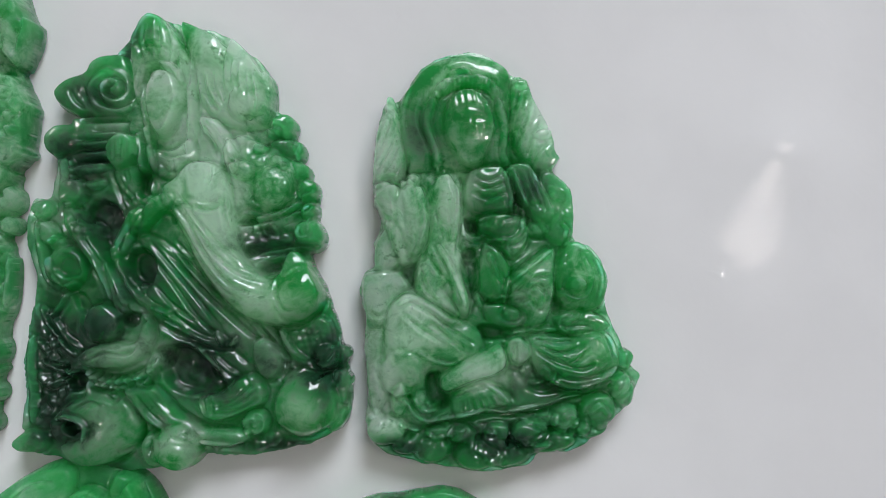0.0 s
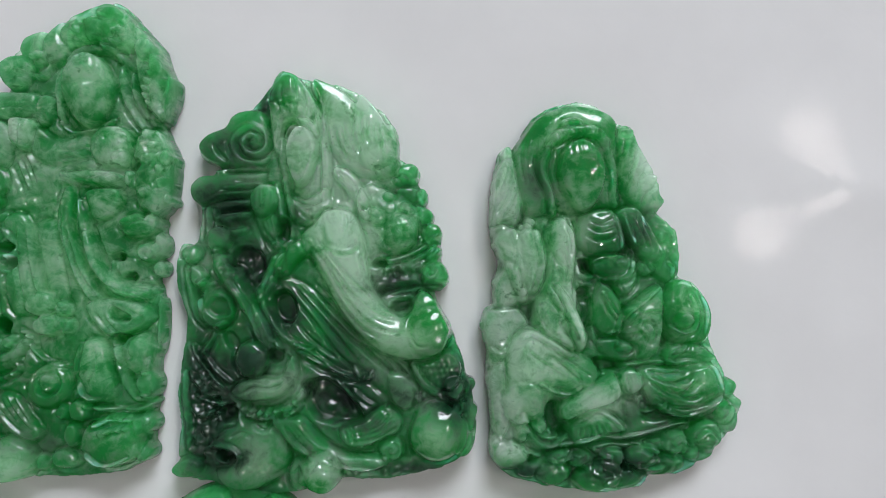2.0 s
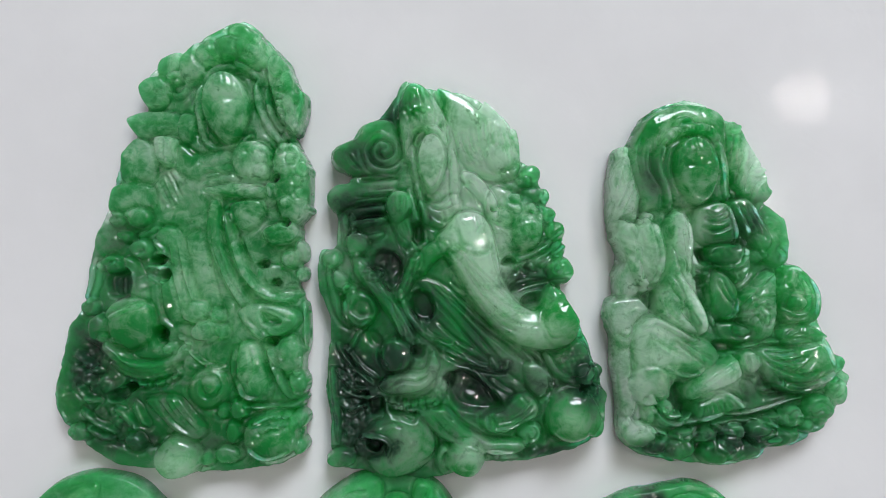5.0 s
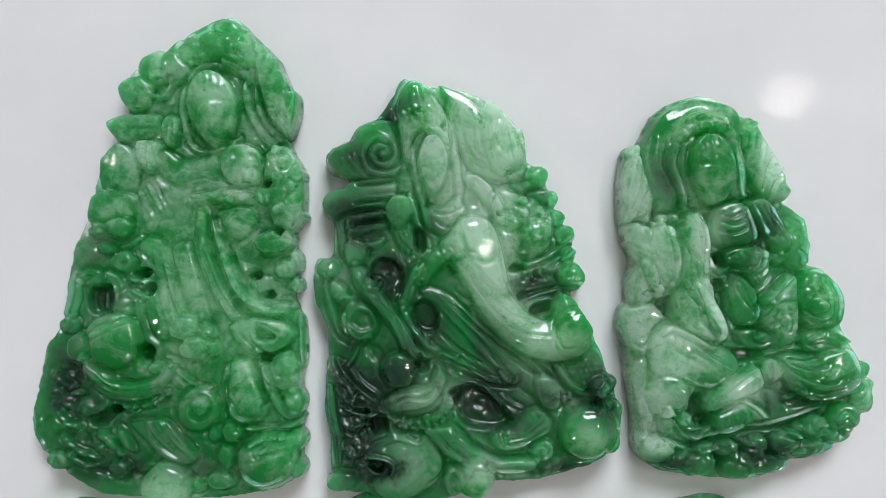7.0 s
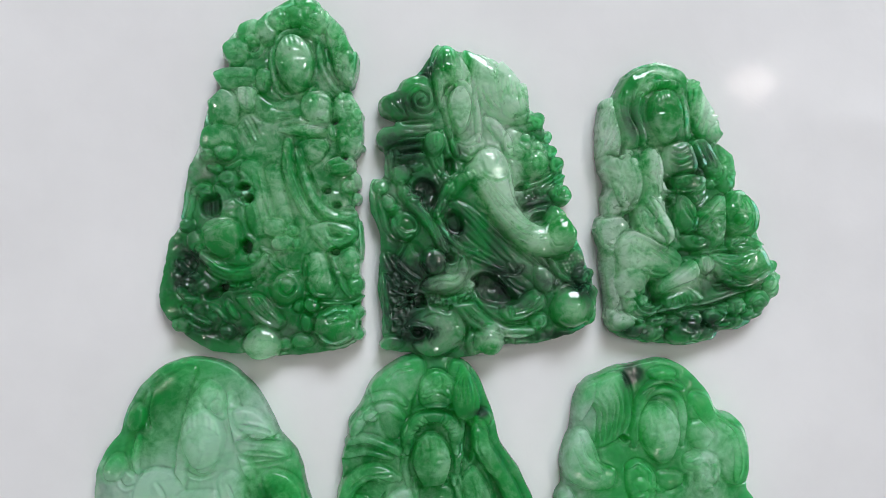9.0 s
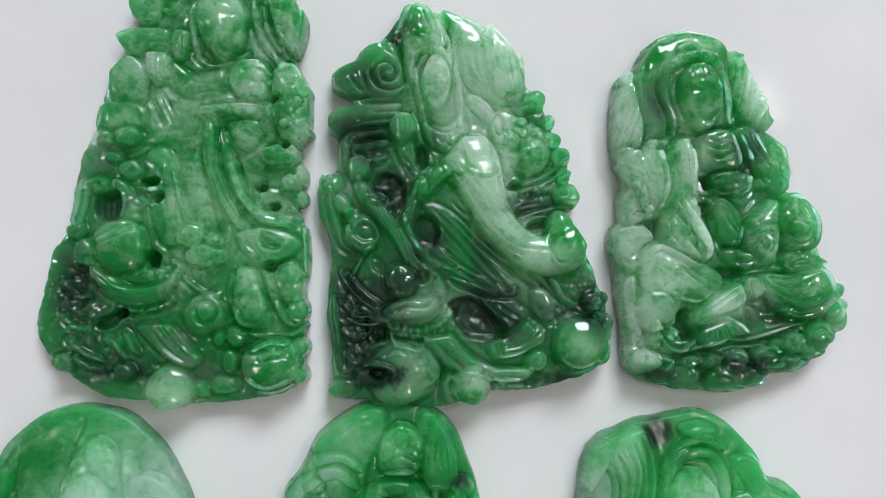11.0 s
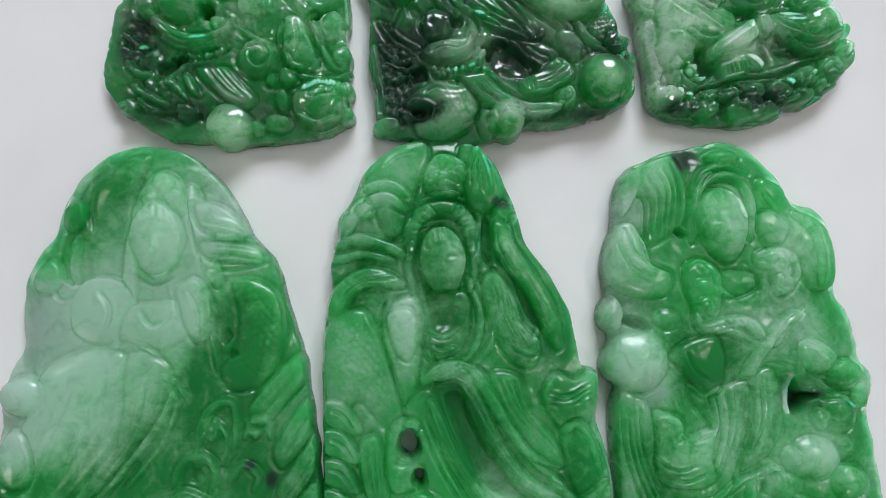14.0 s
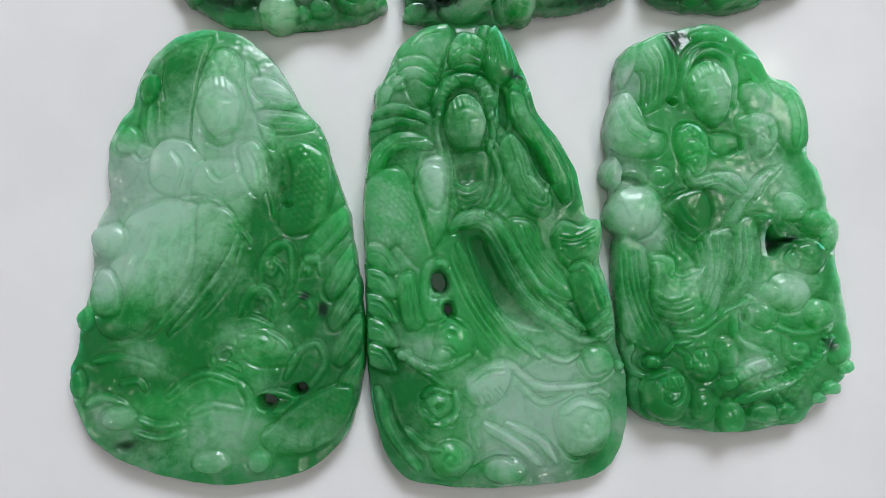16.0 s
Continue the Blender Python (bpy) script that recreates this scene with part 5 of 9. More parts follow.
    r.ball(-9.3, -10.3, 2.21, 2.21, 0, 5.4)
    r.vivid(-9.4, -10.1, 1.95, 1.82, 0, 0.5)
    r.groove([(-10.8, -8.6), (-11.3, -10.5), (-10.2, -12.2)], 0.3, 0.6)
    r.pit(-6.3, -9.8, 1.04, 0.84, 0, 1.4)
    r.pit(-12.1, -8.0, 0.91, 1.43, 30, 0.8)
    r.folds([(-7.9, -10.2), (-8.3, -12.0)], [(-6.2, -11.2), (-7.4, -12.7)], 5, 0.13, 0.35)
    r.tube([(-4.0, -8.4), (-2.8, -8.8), (-1.7, -8.8)], 0.32, 0.26, 4.8, 4.8)
    r.tube([(-4.8, -9.4), (-4.2, -10.0), (-3.7, -11.2)], 0.32, 0.32, 5.0, 5.0)
    r.sink([(-17.6, -8.8), (-15.4, -9.7), (-14.1, -12.2), (-13.2, -15.3), (-10.8, -16.1), (-10.5, -17.8), (-13.5, -19.1), (-14.3, -21.2), (-13.1, -23.3), (-14.3, -24.5), (-16.2, -24.0), (-17.0, -17.9), (-17.2, -13.5)], 2.5, 0.8)
    r.rough(-15.1, -17.1, 2.21, 7.8, 0, 1.0)
    r.lumps(-15.0, -17.8, 1.69, 6.5, 0, 26, 8, 0.5)
    r.tube([(-17.1, -8.8), (-15.3, -11.6), (-12.4, -14.1)], 0.39, 0.26, 3.9, 3.9)
    r.tube([(-16.2, -9.2), (-14.0, -11.7), (-11.7, -13.3)], 0.39, 0.26, 3.9, 3.9)
    r.tube([(-17.2, -12.3), (-15.2, -14.7), (-13.2, -14.8)], 0.39, 0.26, 3.9, 3.9)
    r.tube([(-16.3, -14.8), (-13.8, -15.9), (-11.4, -16.0)], 0.39, 0.26, 3.9, 3.9)
    r.tube([(-15.5, -17.8), (-13.7, -16.9), (-11.6, -17.2)], 0.39, 0.26, 3.9, 3.9)
    r.tube([(-15.7, -9.7), (-14.8, -8.4), (-14.2, -7.1)], 0.39, 0.26, 3.9, 3.9)
    r.tube([(-18.0, -12.3), (-17.8, -15.5), (-17.2, -18.6), (-17.0, -21.6)], 0.45, 0.39, 3.4, 3.4)
    r.sink([(-13.7, -14.7), (-12.9, -15.2), (-13.1, -15.7), (-13.9, -15.6)], 1.0, 0.4)
    r.sink([(-13.2, -16.4), (-11.3, -15.6), (-10.5, -17.6), (-12.6, -18.1)], 1.1, 0.5)
    r.ball(-16.8, -23.8, 1.95, 1.3, 10, 3.5)
    r.form([(-11.6, -14.1), (-10.2, -12.9), (-7.8, -12.4), (-5.5, -12.3), (-4.8, -10.5), (-4.1, -10.0), (-3.4, -11.7), (-4.2, -13.5), (-5.7, -14.8), (-8.1, -15.3), (-10.6, -15.2)], 5.3, 1.0, 1.2, 0.4)
    r.groove([(-10.4, -14.5), (-8.6, -13.5), (-6.1, -13.6), (-4.5, -12.2)], 0.18, 0.5)
    r.pit(-6.0, -13.3, 0.65, 0.45, 30, 0.6)
    r.form([(-11.0, -15.9), (-7.7, -16.4), (-4.8, -15.4), (-3.4, -13.4), (-2.4, -14.6), (-3.7, -17.0), (-6.9, -17.8), (-9.7, -17.3)], 4.6, 0.8, 0.9, 0.4)
    r.studs([(-9.8, -16.2), (-7.3, -16.7), (-4.7, -16.1), (-2.9, -14.7), (-2.3, -13.4)], 12, 0.52, 5.0)
    r.studs([(-9.3, -17.2), (-6.8, -17.5), (-4.1, -16.8)], 8, 0.39, 4.6)
    r.form([(-10.8, -16.4), (-9.6, -17.7), (-7.3, -17.9), (-5.2, -18.9), (-4.2, -21.3), (-4.5, -23.5), (-6.7, -25.4), (-9.8, -26.3), (-12.2, -25.5), (-13.1, -23.9), (-11.4, -23.4), (-11.0, -22.2), (-12.1, -21.5), (-14.3, -21.2), (-12.5, -19.3), (-11.0, -18.5)], 4.7, 1.3, 1.4, 0.8)
    r.groove([(-8.8, -18.1), (-7.1, -18.8), (-6.6, -17.7)], 0.2, 0.5)
    r.groove([(-11.6, -20.0), (-9.9, -19.1), (-8.5, -19.5)], 0.16, 0.4)
    r.scales(-7.5, -21.2, 2.99, 3.25, 0, 1.1, 0.16)
    r.groove([(-6.4, -24.5), (-4.2, -23.0), (-3.9, -20.7)], 0.2, 0.5)
    r.sink([(-13.4, -21.7), (-11.8, -21.5), (-11.2, -22.3), (-11.9, -23.1), (-13.0, -22.7)], 0.9, 0.4)
    r.tube([(-13.2, -20.8), (-11.3, -21.1), (-10.2, -21.9), (-10.6, -23.3)], 0.39, 0.32, 5.0, 5.0)
    r.form([(-6.4, -17.7), (-3.8, -17.2), (-2.4, -17.5), (-0.5, -19.8), (2.7, -21.5), (5.3, -21.6), (7.8, -21.8), (7.2, -23.1), (4.7, -23.7), (1.5, -23.2), (-1.7, -22.1), (-3.9, -20.8), (-5.4, -19.0)], 4.6, 0.9, 0.9, 0.3)
    r.folds([(-5.2, -18.0), (-2.9, -20.5), (0.9, -22.7), (6.3, -23.2)], [(-2.2, -17.3), (0.4, -19.7), (3.5, -21.2), (7.6, -21.8)], 6, 0.17, 0.5)
    r.form([(1.9, -18.5), (4.7, -17.4), (6.1, -16.1), (8.0, -15.5), (9.4, -17.0), (9.2, -18.6), (7.6, -19.4), (5.3, -20.5), (2.8, -20.5)], 4.9, 0.8, 1.0, 0.4)
    r.folds([(2.7, -18.8), (6.0, -18.1), (8.2, -15.9)], [(3.4, -20.1), (6.7, -19.5), (9.2, -18.1)], 3, 0.15, 0.45)
    r.folds([(2.0, -17.8), (2.8, -20.1)], [(3.6, -17.8), (4.1, -20.1)], 2, 0.14, 0.4)
    r.folds([(6.7, -15.7), (7.8, -17.0)], [(8.3, -15.2), (9.2, -16.9)], 3, 0.13, 0.35)
    r.ball(8.3, -20.9, 1.56, 1.43, 0, 5.0)
    r.spiral(8.3, -20.9, 1.17, 1.5, 0.22, 0.45)
    r.form([(10.3, -10.3), (12.6, -10.0), (14.8, -8.7), (16.3, -9.6), (16.7, -11.6), (15.5, -13.4), (13.4, -13.7), (11.6, -12.7)], 3.9, 0.8, 0.8, 0.4)
    r.scales(13.6, -11.6, 2.99, 2.08, 0, 0.95, 0.5)
    r.ball(16.8, -17.0, 1.95, 2.34, 0, 4.0)
    r.lumps(17.5, -13.7, 0.91, 2.99, 0, 7, 12, 0.5)
    r.ball(15.9, -13.3, 1.3, 1.43, 0, 4.6)
    r.ball(17.2, -20.2, 1.3, 1.56, 0, 4.0)
    r.tube([(10.7, -10.4), (11.6, -12.3), (13.5, -13.9), (15.9, -14.5), (16.9, -13.2)], 0.52, 0.52, 5.1, 5.1)
    r.tube([(11.3, -16.1), (13.1, -15.0), (15.5, -15.2), (16.7, -16.3)], 0.45, 0.39, 5.0, 5.0)
    r.tube([(15.4, -14.6), (16.9, -14.5), (16.9, -16.0), (15.8, -16.5)], 0.32, 0.32, 4.7, 4.7)
    r.ball(14.0, -18.7, 3.51, 3.64, 0, 6.5)
    r.ball(-0.2, -23.9, 2.73, 2.6, 0, 5.6)
    r.ball(-3.0, -24.2, 1.17, 2.08, 0, 4.6)
    r.pit(-2.9, -23.8, 0.52, 0.78, 0, 0.6)
    r.lumps(6.8, -23.3, 4.55, 0.91, 3, 8, 10, 0.4)
    r.folds([(-0.5, -22.1), (2.6, -23.2), (7.0, -23.8)], [(-0.4, -23.3), (2.7, -24.0), (7.0, -24.2)], 2, 0.15, 0.35)
    r.vivid(0.6, -14.8, 5.85, 3.9, -10, 0.5)
    r.dark(-15.2, -17.8, 2.6, 8.44, 0, 0.1)
    r.dark(16.9, -15.0, 1.95, 5.2, 0, 0.25)
    r.vivid(-9.4, 0.7, 2.34, 3.25, 0, 0.5)
    r.vivid(-5.2, -4.0, 1.95, 2.34, 0, 0.5)
    r.dark(9.1, -0.6, 4.55, 1.3, 5, 0.1)
    r.dark(8.7, -23.8, 9.09, 1.04, 4, 0.3)
    r.dark(-12.6, 22.6, 3.9, 1.17, 35, 0.3)
    r.pale(1.4, 17.8, 3.9, 5.85, 0, 0.3)
    r.pale(1.5, 3.7, 3.25, 5.85, 20, 0.25)
    r.dark(-14.0, 15.7, 4.55, 2.6, 0, 0.2)
    r.vivid(13.6, -6.8, 2.6, 2.6, 0, 0.5)
    r.vivid(13.8, -20.3, 2.99, 2.34, 0, 0.6)
    r.pale(-8.0, -22.4, 3.9, 3.25, 0, 0.25)
    r.dark(-12.5, 7.1, 5.2, 3.25, 0, 0.15)
    r.dark(0.6, -14.2, 11.04, 7.15, -15, 0.2)
    r.dark(14.9, -12.5, 4.55, 5.85, 0, 0.2)
    r.dark(-11.0, -9.6, 7.15, 4.55, 0, 0.18)
    r.dark(9.1, 0.1, 5.85, 3.25, 0, 0.15)
    r.dark(-10.8, 1.9, 5.85, 4.55, 0, 0.2)
    r.dark(-13.9, 8.4, 5.2, 5.2, 0, 0.18)
    r.dark(-8.7, -21.8, 7.8, 5.2, 0, 0.2)
    r.dark(-0.5, -24.1, 7.8, 3.25, 0, 0.15)
    r.dark(6.5, -19.0, 6.5, 3.9, 0, 0.15)
    r.dark(-13.4, 16.1, 4.55, 2.99, 0, 0.28)
    r.dark(-14.8, 10.7, 3.9, 2.34, 0, 0.22)
    r.dark(-9.6, 22.2, 1.56, 1.17, 40, 0.5)
    r.pale(-5.1, 17.5, 3.25, 5.2, 0, 0.2)
    r.pale(2.9, 18.2, 4.34, 6.51, -1, 0.75)
    r.pale(-3.9, 17.7, 3.23, 6.46, -1, 0.22)
    r.pale(1.7, 4.6, 3.57, 7.86, 18, 0.8)
    r.pale(-8.6, -21.5, 4.15, 3.46, -2, 0.4)
    r.pale(-4.9, -13.5, 4.19, 2.10, -2, 0.45)
    r.pale(8.5, -12.6, 4.97, 3.55, -22, 0.4)
    r.pale(7.1, 5.8, 3.60, 3.60, -2, 0.3)
    r.pale(8.7, -7.7, 4.28, 1.78, -2, 0.35)
    r.pale(0.9, 11.4, 3.59, 2.87, -1, 0.6)
    r.pale(-0.4, -24.6, 2.78, 2.09, -3, 0.35)
    r.pale(-15.4, 0.8, 1.40, 4.19, -2, 0.3)
    r.pale(5.3, -22.8, 6.31, 2.10, -2, 0.25)
    r.pale(14.3, -18.7, 2.13, 1.42, -2, 0.3)
    r.dark(-15.5, -16.2, 2.76, 7.58, 6, 0.46)
    r.dark(-13.0, -18.3, 2.48, 3.45, -22, 0.30)
    r.dark(-16.2, -12.4, 1.80, 4.14, -12, 0.22)
    # sunk fields darkened by colour as well as by depth
    r.dark(-10.1, 1.3, 3.16, 3.52, -2, 0.26)
    r.dark(-4.9, -3.7, 2.39, 2.96, -2, 0.49)
    r.dark(2.1, -14.8, 5.21, 3.38, -2, 0.38)
    r.dark(-8.5, 23.2, 3.16, 2.01, 29, 0.34)
    r.dark(-14.3, 17.1, 4.25, 2.84, -1, 0.41)
    r.dark(8.3, -0.6, 4.30, 1.86, -2, 0.60)
    r.dark(16.0, -13.6, 2.58, 5.01, -2, 0.52)
    r.dark(9.2, 11.2, 1.74, 1.30, -1, 0.68)
    r.dark(-13.4, 9.2, 4.94, 2.47, -1, 0.38)
    r.dark(-5.0, 7.6, 2.13, 1.78, -2, 0.45)
    r.dark(-10.4, -10.9, 3.48, 2.09, -2, 0.45)
    r.dark(-12.2, -22.1, 2.75, 1.51, -2, 0.68)
    r.dark(1.7, -6.8, 2.83, 2.83, -2, 0.26)
    r.dark(10.9, -23.7, 4.23, 0.99, -2, 0.45)
    r.dark(0.7, -13.0, 9.15, 8.44, -22, 0.04)
    r.dark(-8.8, 22.9, 4.30, 2.44, 24, 0.19)
    r.pale(-13.3, 15.7, 5.67, 4.96, -1, 0.12)
    r.dark(-13.2, 17.1, 4.97, 3.55, -1, 0.06)
    r.dark(-13.4, 10.3, 4.23, 2.82, -1, 0.06)
    r.dark(-10.6, -20.1, 7.60, 7.60, -2, 0.15)
    r.vivid(13.1, -6.4, 3.23, 4.30, -2, 0.9)
    r.vivid(-6.2, 2.6, 2.83, 4.24, -2, 0.8)
    r.vivid(14.6, -20.8, 2.84, 2.13, -2, 0.9)
    r.vivid(-11.6, -2.1, 3.50, 5.60, -32, 0.7)
    r.vivid(-1.7, 20.9, 1.15, 3.61, -1, 0.7)
    r.vivid(-6.4, 19.9, 2.15, 2.87, -1, 0.5)
    r.vivid(3.0, -10.3, 4.95, 3.53, -32, 0.7)
    r.vivid(-1.1, -6.0, 4.94, 4.24, -2, 0.6)
    r.vivid(7.4, -6.3, 3.56, 2.85, -2, 0.6)
    r.vivid(11.4, 5.0, 2.89, 4.34, -2, 0.5)
    r.vivid(3.6, 8.1, 1.44, 1.44, -1, 0.6)
    r.vivid(-0.4, -24.6, 1.39, 1.39, -3, 0.6)
    r.dark(-2.5, -3.8, 21.19, 26.84, -2, 0.10)
    r.dark(9.6, -13.3, 4.26, 3.55, -2, 0.34)
    r.dark(-8.9, -5.7, 4.20, 4.20, -2, 0.19)
    r.dark(15.8, -13.6, 2.58, 5.72, -2, 0.04)
    r.dark(0.2, -9.5, 6.35, 4.23, -32, 0.15)
    r.pale(4.6, -3.3, 5.70, 3.21, -40, 0.5)
    r.pale(-6.3, -13.4, 5.58, 3.14, 13, 0.35)
    r.dark(-17.2, -13.0, 1.65, 6.20, -2, 0.26)
    r.dark(-13.2, -12.5, 2.77, 2.77, -32, 0.22)
    r.dark(-14.1, -22.0, 2.06, 1.65, -2, 0.22)
    r.dark(-13.7, -2.1, 4.19, 7.68, -2, 0.15)
    r.vivid(10.9, -7.1, 2.86, 2.15, -2, 0.5)
    r.vivid(-3.9, 18.4, 3.59, 5.74, -1, 0.4)
    r.dark(-4.0, -6.6, 18.29, 15.48, -2, 0.13)
    r.dark(-13.8, -9.7, 8.33, 13.88, -2, 0.15)
    r.dark(0.7, -13.0, 9.15, 8.44, -22, 0.04)
    r.dark(-8.8, 22.9, 4.30, 2.44, 24, 0.19)
    r.pale(-13.3, 15.7, 5.67, 4.96, -1, 0.12)
    r.dark(-13.2, 17.1, 4.97, 3.55, -1, 0.06)
    r.dark(-13.4, 10.3, 4.23, 2.82, -1, 0.06)
    r.dark(-10.6, -20.1, 7.60, 7.60, -2, 0.15)
    r.dark(0.6, -16.3, 14.22, 6.09, 0, 0.03)
    r.dark(15.7, -12.7, 2.71, 5.42, 0, 0.18)
    r.dark(-15.7, -13.6, 1.9, 7.45, 0, 0.25)
    # darker along the lower rim
    r.dark(12.6, -22.9, 6.77, 0.81, 0, 0.4)
    r.dark(2.1, -10.5, 3.39, 3.39, 0, 0.08)
    r.dark(-3.8, -1.4, 2.98, 2.98, 0, 0.1)
    r.dark(3.8, -16.9, 4.74, 2.44, 10, 0.06)
    r.dark(-9.3, 2.4, 2.71, 2.03, 0, 0.15)
    r.pale(-5.1, 17.1, 2.98, 4.74, 0, 0.15)
    r.pale(1.0, -22.1, 2.44, 2.03, 0, 0.2)
    r.pale(13.7, -18.9, 2.3, 2.03, 0, 0.15)
    r.pale(-5.2, -8.1, 1.62, 1.35, 0, 0.2)
    return tagged(r.finish("jade_pendant", -0.0088, 0.0029), "dark and pale green jade pendant carved with scrolls", "pendant", "jade pendants on the sheet")


dragon_pendant()


def seated_pendant():
    r = Relief(-21.3, 21.4, -29.6, 29.6)
    r.plate([(-6.2, 24.9), (-3.0, 24.6), (0.2, 22.4), (2.1, 21.8), (2.8, 19.9), (4.1, 17.3), (5.6, 14.9), (5.9, 13.1), (6.5, 11.9), (5.4, 10.7), (7.9, 8.0), (8.3, 2.5), (10.3, 1.3), (12.5, -2.2), (12.0, -5.2), (13.5, -8.9), (14.6, -11.1), (15.5, -12.8), (16.3, -14.0), (14.7, -17.1), (12.4, -19.8), (9.8, -21.8), (7.5, -23.0), (4.7, -22.9), (2.9, -24.5), (0.3, -24.9), (-2.9, -25.4), (-5.6, -24.9), (-9.6, -24.4), (-12.6, -23.7), (-14.9, -22.3), (-15.9, -19.9), (-15.8, -16.4), (-16.5, -11.2), (-16.4, -7.9), (-17.2, -5.2), (-16.7, -2.6), (-15.6, -1.6), (-15.8, 0.9), (-15.1, 3.0), (-16.1, 6.7), (-16.4, 11.2), (-15.9, 15.3), (-15.1, 18.4), (-13.5, 18.5), (-12.1, 21.1), (-10.0, 23.4)], 2.6, 0.12, 0.8, 1.25, 2)
    r.form([(-13.4, 17.6), (-12.0, 20.4), (-10.1, 22.7), (-6.2, 24.2), (-1.8, 23.5), (0.1, 21.5), (0.0, 17.0), (0.3, 12.3), (-1.2, 10.2), (-9.4, 9.4), (-12.3, 9.7), (-13.3, 13.6)], 4.5, 1.8, 1.8, 0.6)
    r.groove([(-11.9, 19.4), (-12.5, 16.6), (-12.1, 13.2)], 0.18, 0.4)
    r.groove([(-10.6, 18.4), (-10.9, 15.0), (-9.3, 11.9), (-9.5, 9.6)], 0.22, 0.5)
    r.tube([(-9.2, 18.4), (-10.0, 15.0), (-8.8, 11.4), (-8.5, 9.5)], 0.58, 0.45, 5.2, 5.2)
    r.tube([(-1.6, 18.4), (-0.7, 15.0), (-0.8, 11.8), (0.0, 10.9)], 0.58, 0.39, 5.2, 5.2)
    r.tube([(-9.1, 18.6), (-7.5, 19.9), (-5.3, 20.5), (-3.2, 20.2), (-1.6, 18.9)], 0.84, 0.71, 6.0, 6.0)
    r.folds([(-8.3, 19.0), (-8.8, 20.4)], [(-1.8, 19.0), (-1.6, 20.7)], 13, 0.12, 0.35)
    r.tube([(-7.3, 21.1), (-6.1, 21.7), (-4.9, 21.4)], 0.52, 0.39, 6.0, 6.0)
    r.head(-5.0, 14.6, 2.99, 4.55, 6, 6.2)
    r.tube([(-9.2, 9.3), (-8.1, 9.5), (-6.4, 8.7), (-5.5, 6.8)], 0.32, 0.32, 5.2, 5.2)
    r.form([(-14.9, 18.2), (-13.8, 17.7), (-13.2, 14.2), (-12.3, 10.1), (-12.6, 7.4), (-14.0, 8.7), (-15.9, 8.2), (-16.2, 10.8), (-15.9, 14.5), (-15.0, 16.6)], 4.4, 0.8, 1.0, 0.4)
    r.groove([(-13.4, 14.2), (-14.4, 11.7), (-15.8, 9.1)], 0.16, 0.45)
    r.groove([(-13.0, 12.5), (-14.0, 10.5), (-15.2, 8.3)], 0.16, 0.45)
    r.groove([(-12.7, 10.9), (-13.3, 9.2), (-14.0, 8.3)], 0.16, 0.45)
    r.groove([(-14.1, 16.5), (-14.7, 14.1), (-15.6, 11.6)], 0.16, 0.45)
    r.ball(-14.5, 17.5, 0.65, 0.78, 0, 4.4)
    r.pit(-12.5, 9.3, 0.52, 1.69, -15, 1.0)
    r.ball(-11.4, 8.4, 0.78, 0.84, 0, 5.0)
    r.form([(0.2, 21.2), (2.0, 21.3), (2.8, 19.2), (4.0, 17.0), (5.3, 14.5), (5.6, 12.8), (6.2, 11.6), (5.1, 10.3), (3.1, 10.1), (0.8, 12.1), (0.1, 15.5)], 4.2, 1.0, 1.1, 0.5)
    r.groove([(2.5, 18.3), (1.6, 15.1), (0.6, 12.3)], 0.2, 0.4)
    r.groove([(3.7, 16.1), (2.7, 13.9), (1.9, 11.3)], 0.2, 0.4)
    r.groove([(4.9, 13.7), (3.5, 12.4), (2.7, 10.1)], 0.2, 0.4)
    r.groove([(1.2, 20.0), (0.7, 17.9), (0.2, 15.1)], 0.2, 0.4)
    r.ball(1.1, 20.5, 0.91, 0.58, 10, 4.4)
    r.ball(3.9, 14.5, 1.17, 0.58, 10, 4.4)
    r.form([(4.0, 10.2), (6.8, 8.6), (7.7, 7.2), (7.8, 2.4), (6.3, 1.4), (4.1, 2.7), (3.0, 5.3)], 4.2, 1.0, 1.0, 0.4)
    r.lumps(5.5, 5.3, 1.69, 2.6, 0, 9, 12, 0.4)
    r.tube([(6.2, 3.9), (7.0, 3.1), (6.8, 2.1)], 0.26, 0.26, 4.6, 4.6)
    r.form([(-0.3, 10.3), (2.2, 10.7), (3.9, 8.1), (5.3, 5.0), (4.1, 3.6), (1.9, 5.6), (0.1, 7.9)], 5.0, 0.8, 1.0, 0.4)
    r.folds([(-0.3, 9.7), (0.5, 7.1), (2.1, 5.0)], [(2.6, 10.1), (3.8, 7.5), (4.8, 5.1)], 5, 0.2, 0.7)
    r.ball(3.5, 3.0, 1.17, 0.91, 0, 4.4)
    r.ball(3.2, 5.2, 0.84, 0.65, 0, 4.4)
    r.form([(-4.3, 9.8), (-1.0, 10.3), (0.4, 8.2), (0.3, 5.1), (-3.4, 4.3), (-5.5, 6.2), (-5.2, 8.5)], 5.0, 1.0, 1.0, 0.4)
    r.groove([(-4.1, 9.0), (-2.5, 8.4), (-0.8, 9.3)], 0.17, 0.4)
    r.groove([(-4.3, 8.1), (-2.5, 7.5), (-0.4, 8.4)], 0.17, 0.4)
    r.groove([(-4.6, 7.0), (-2.6, 6.3), (-0.2, 7.2)], 0.17, 0.4)
    r.sink([(-5.3, 4.0), (-3.7, 3.9), (-3.4, 2.3), (-4.9, 2.2)], 1.8, 0.5)
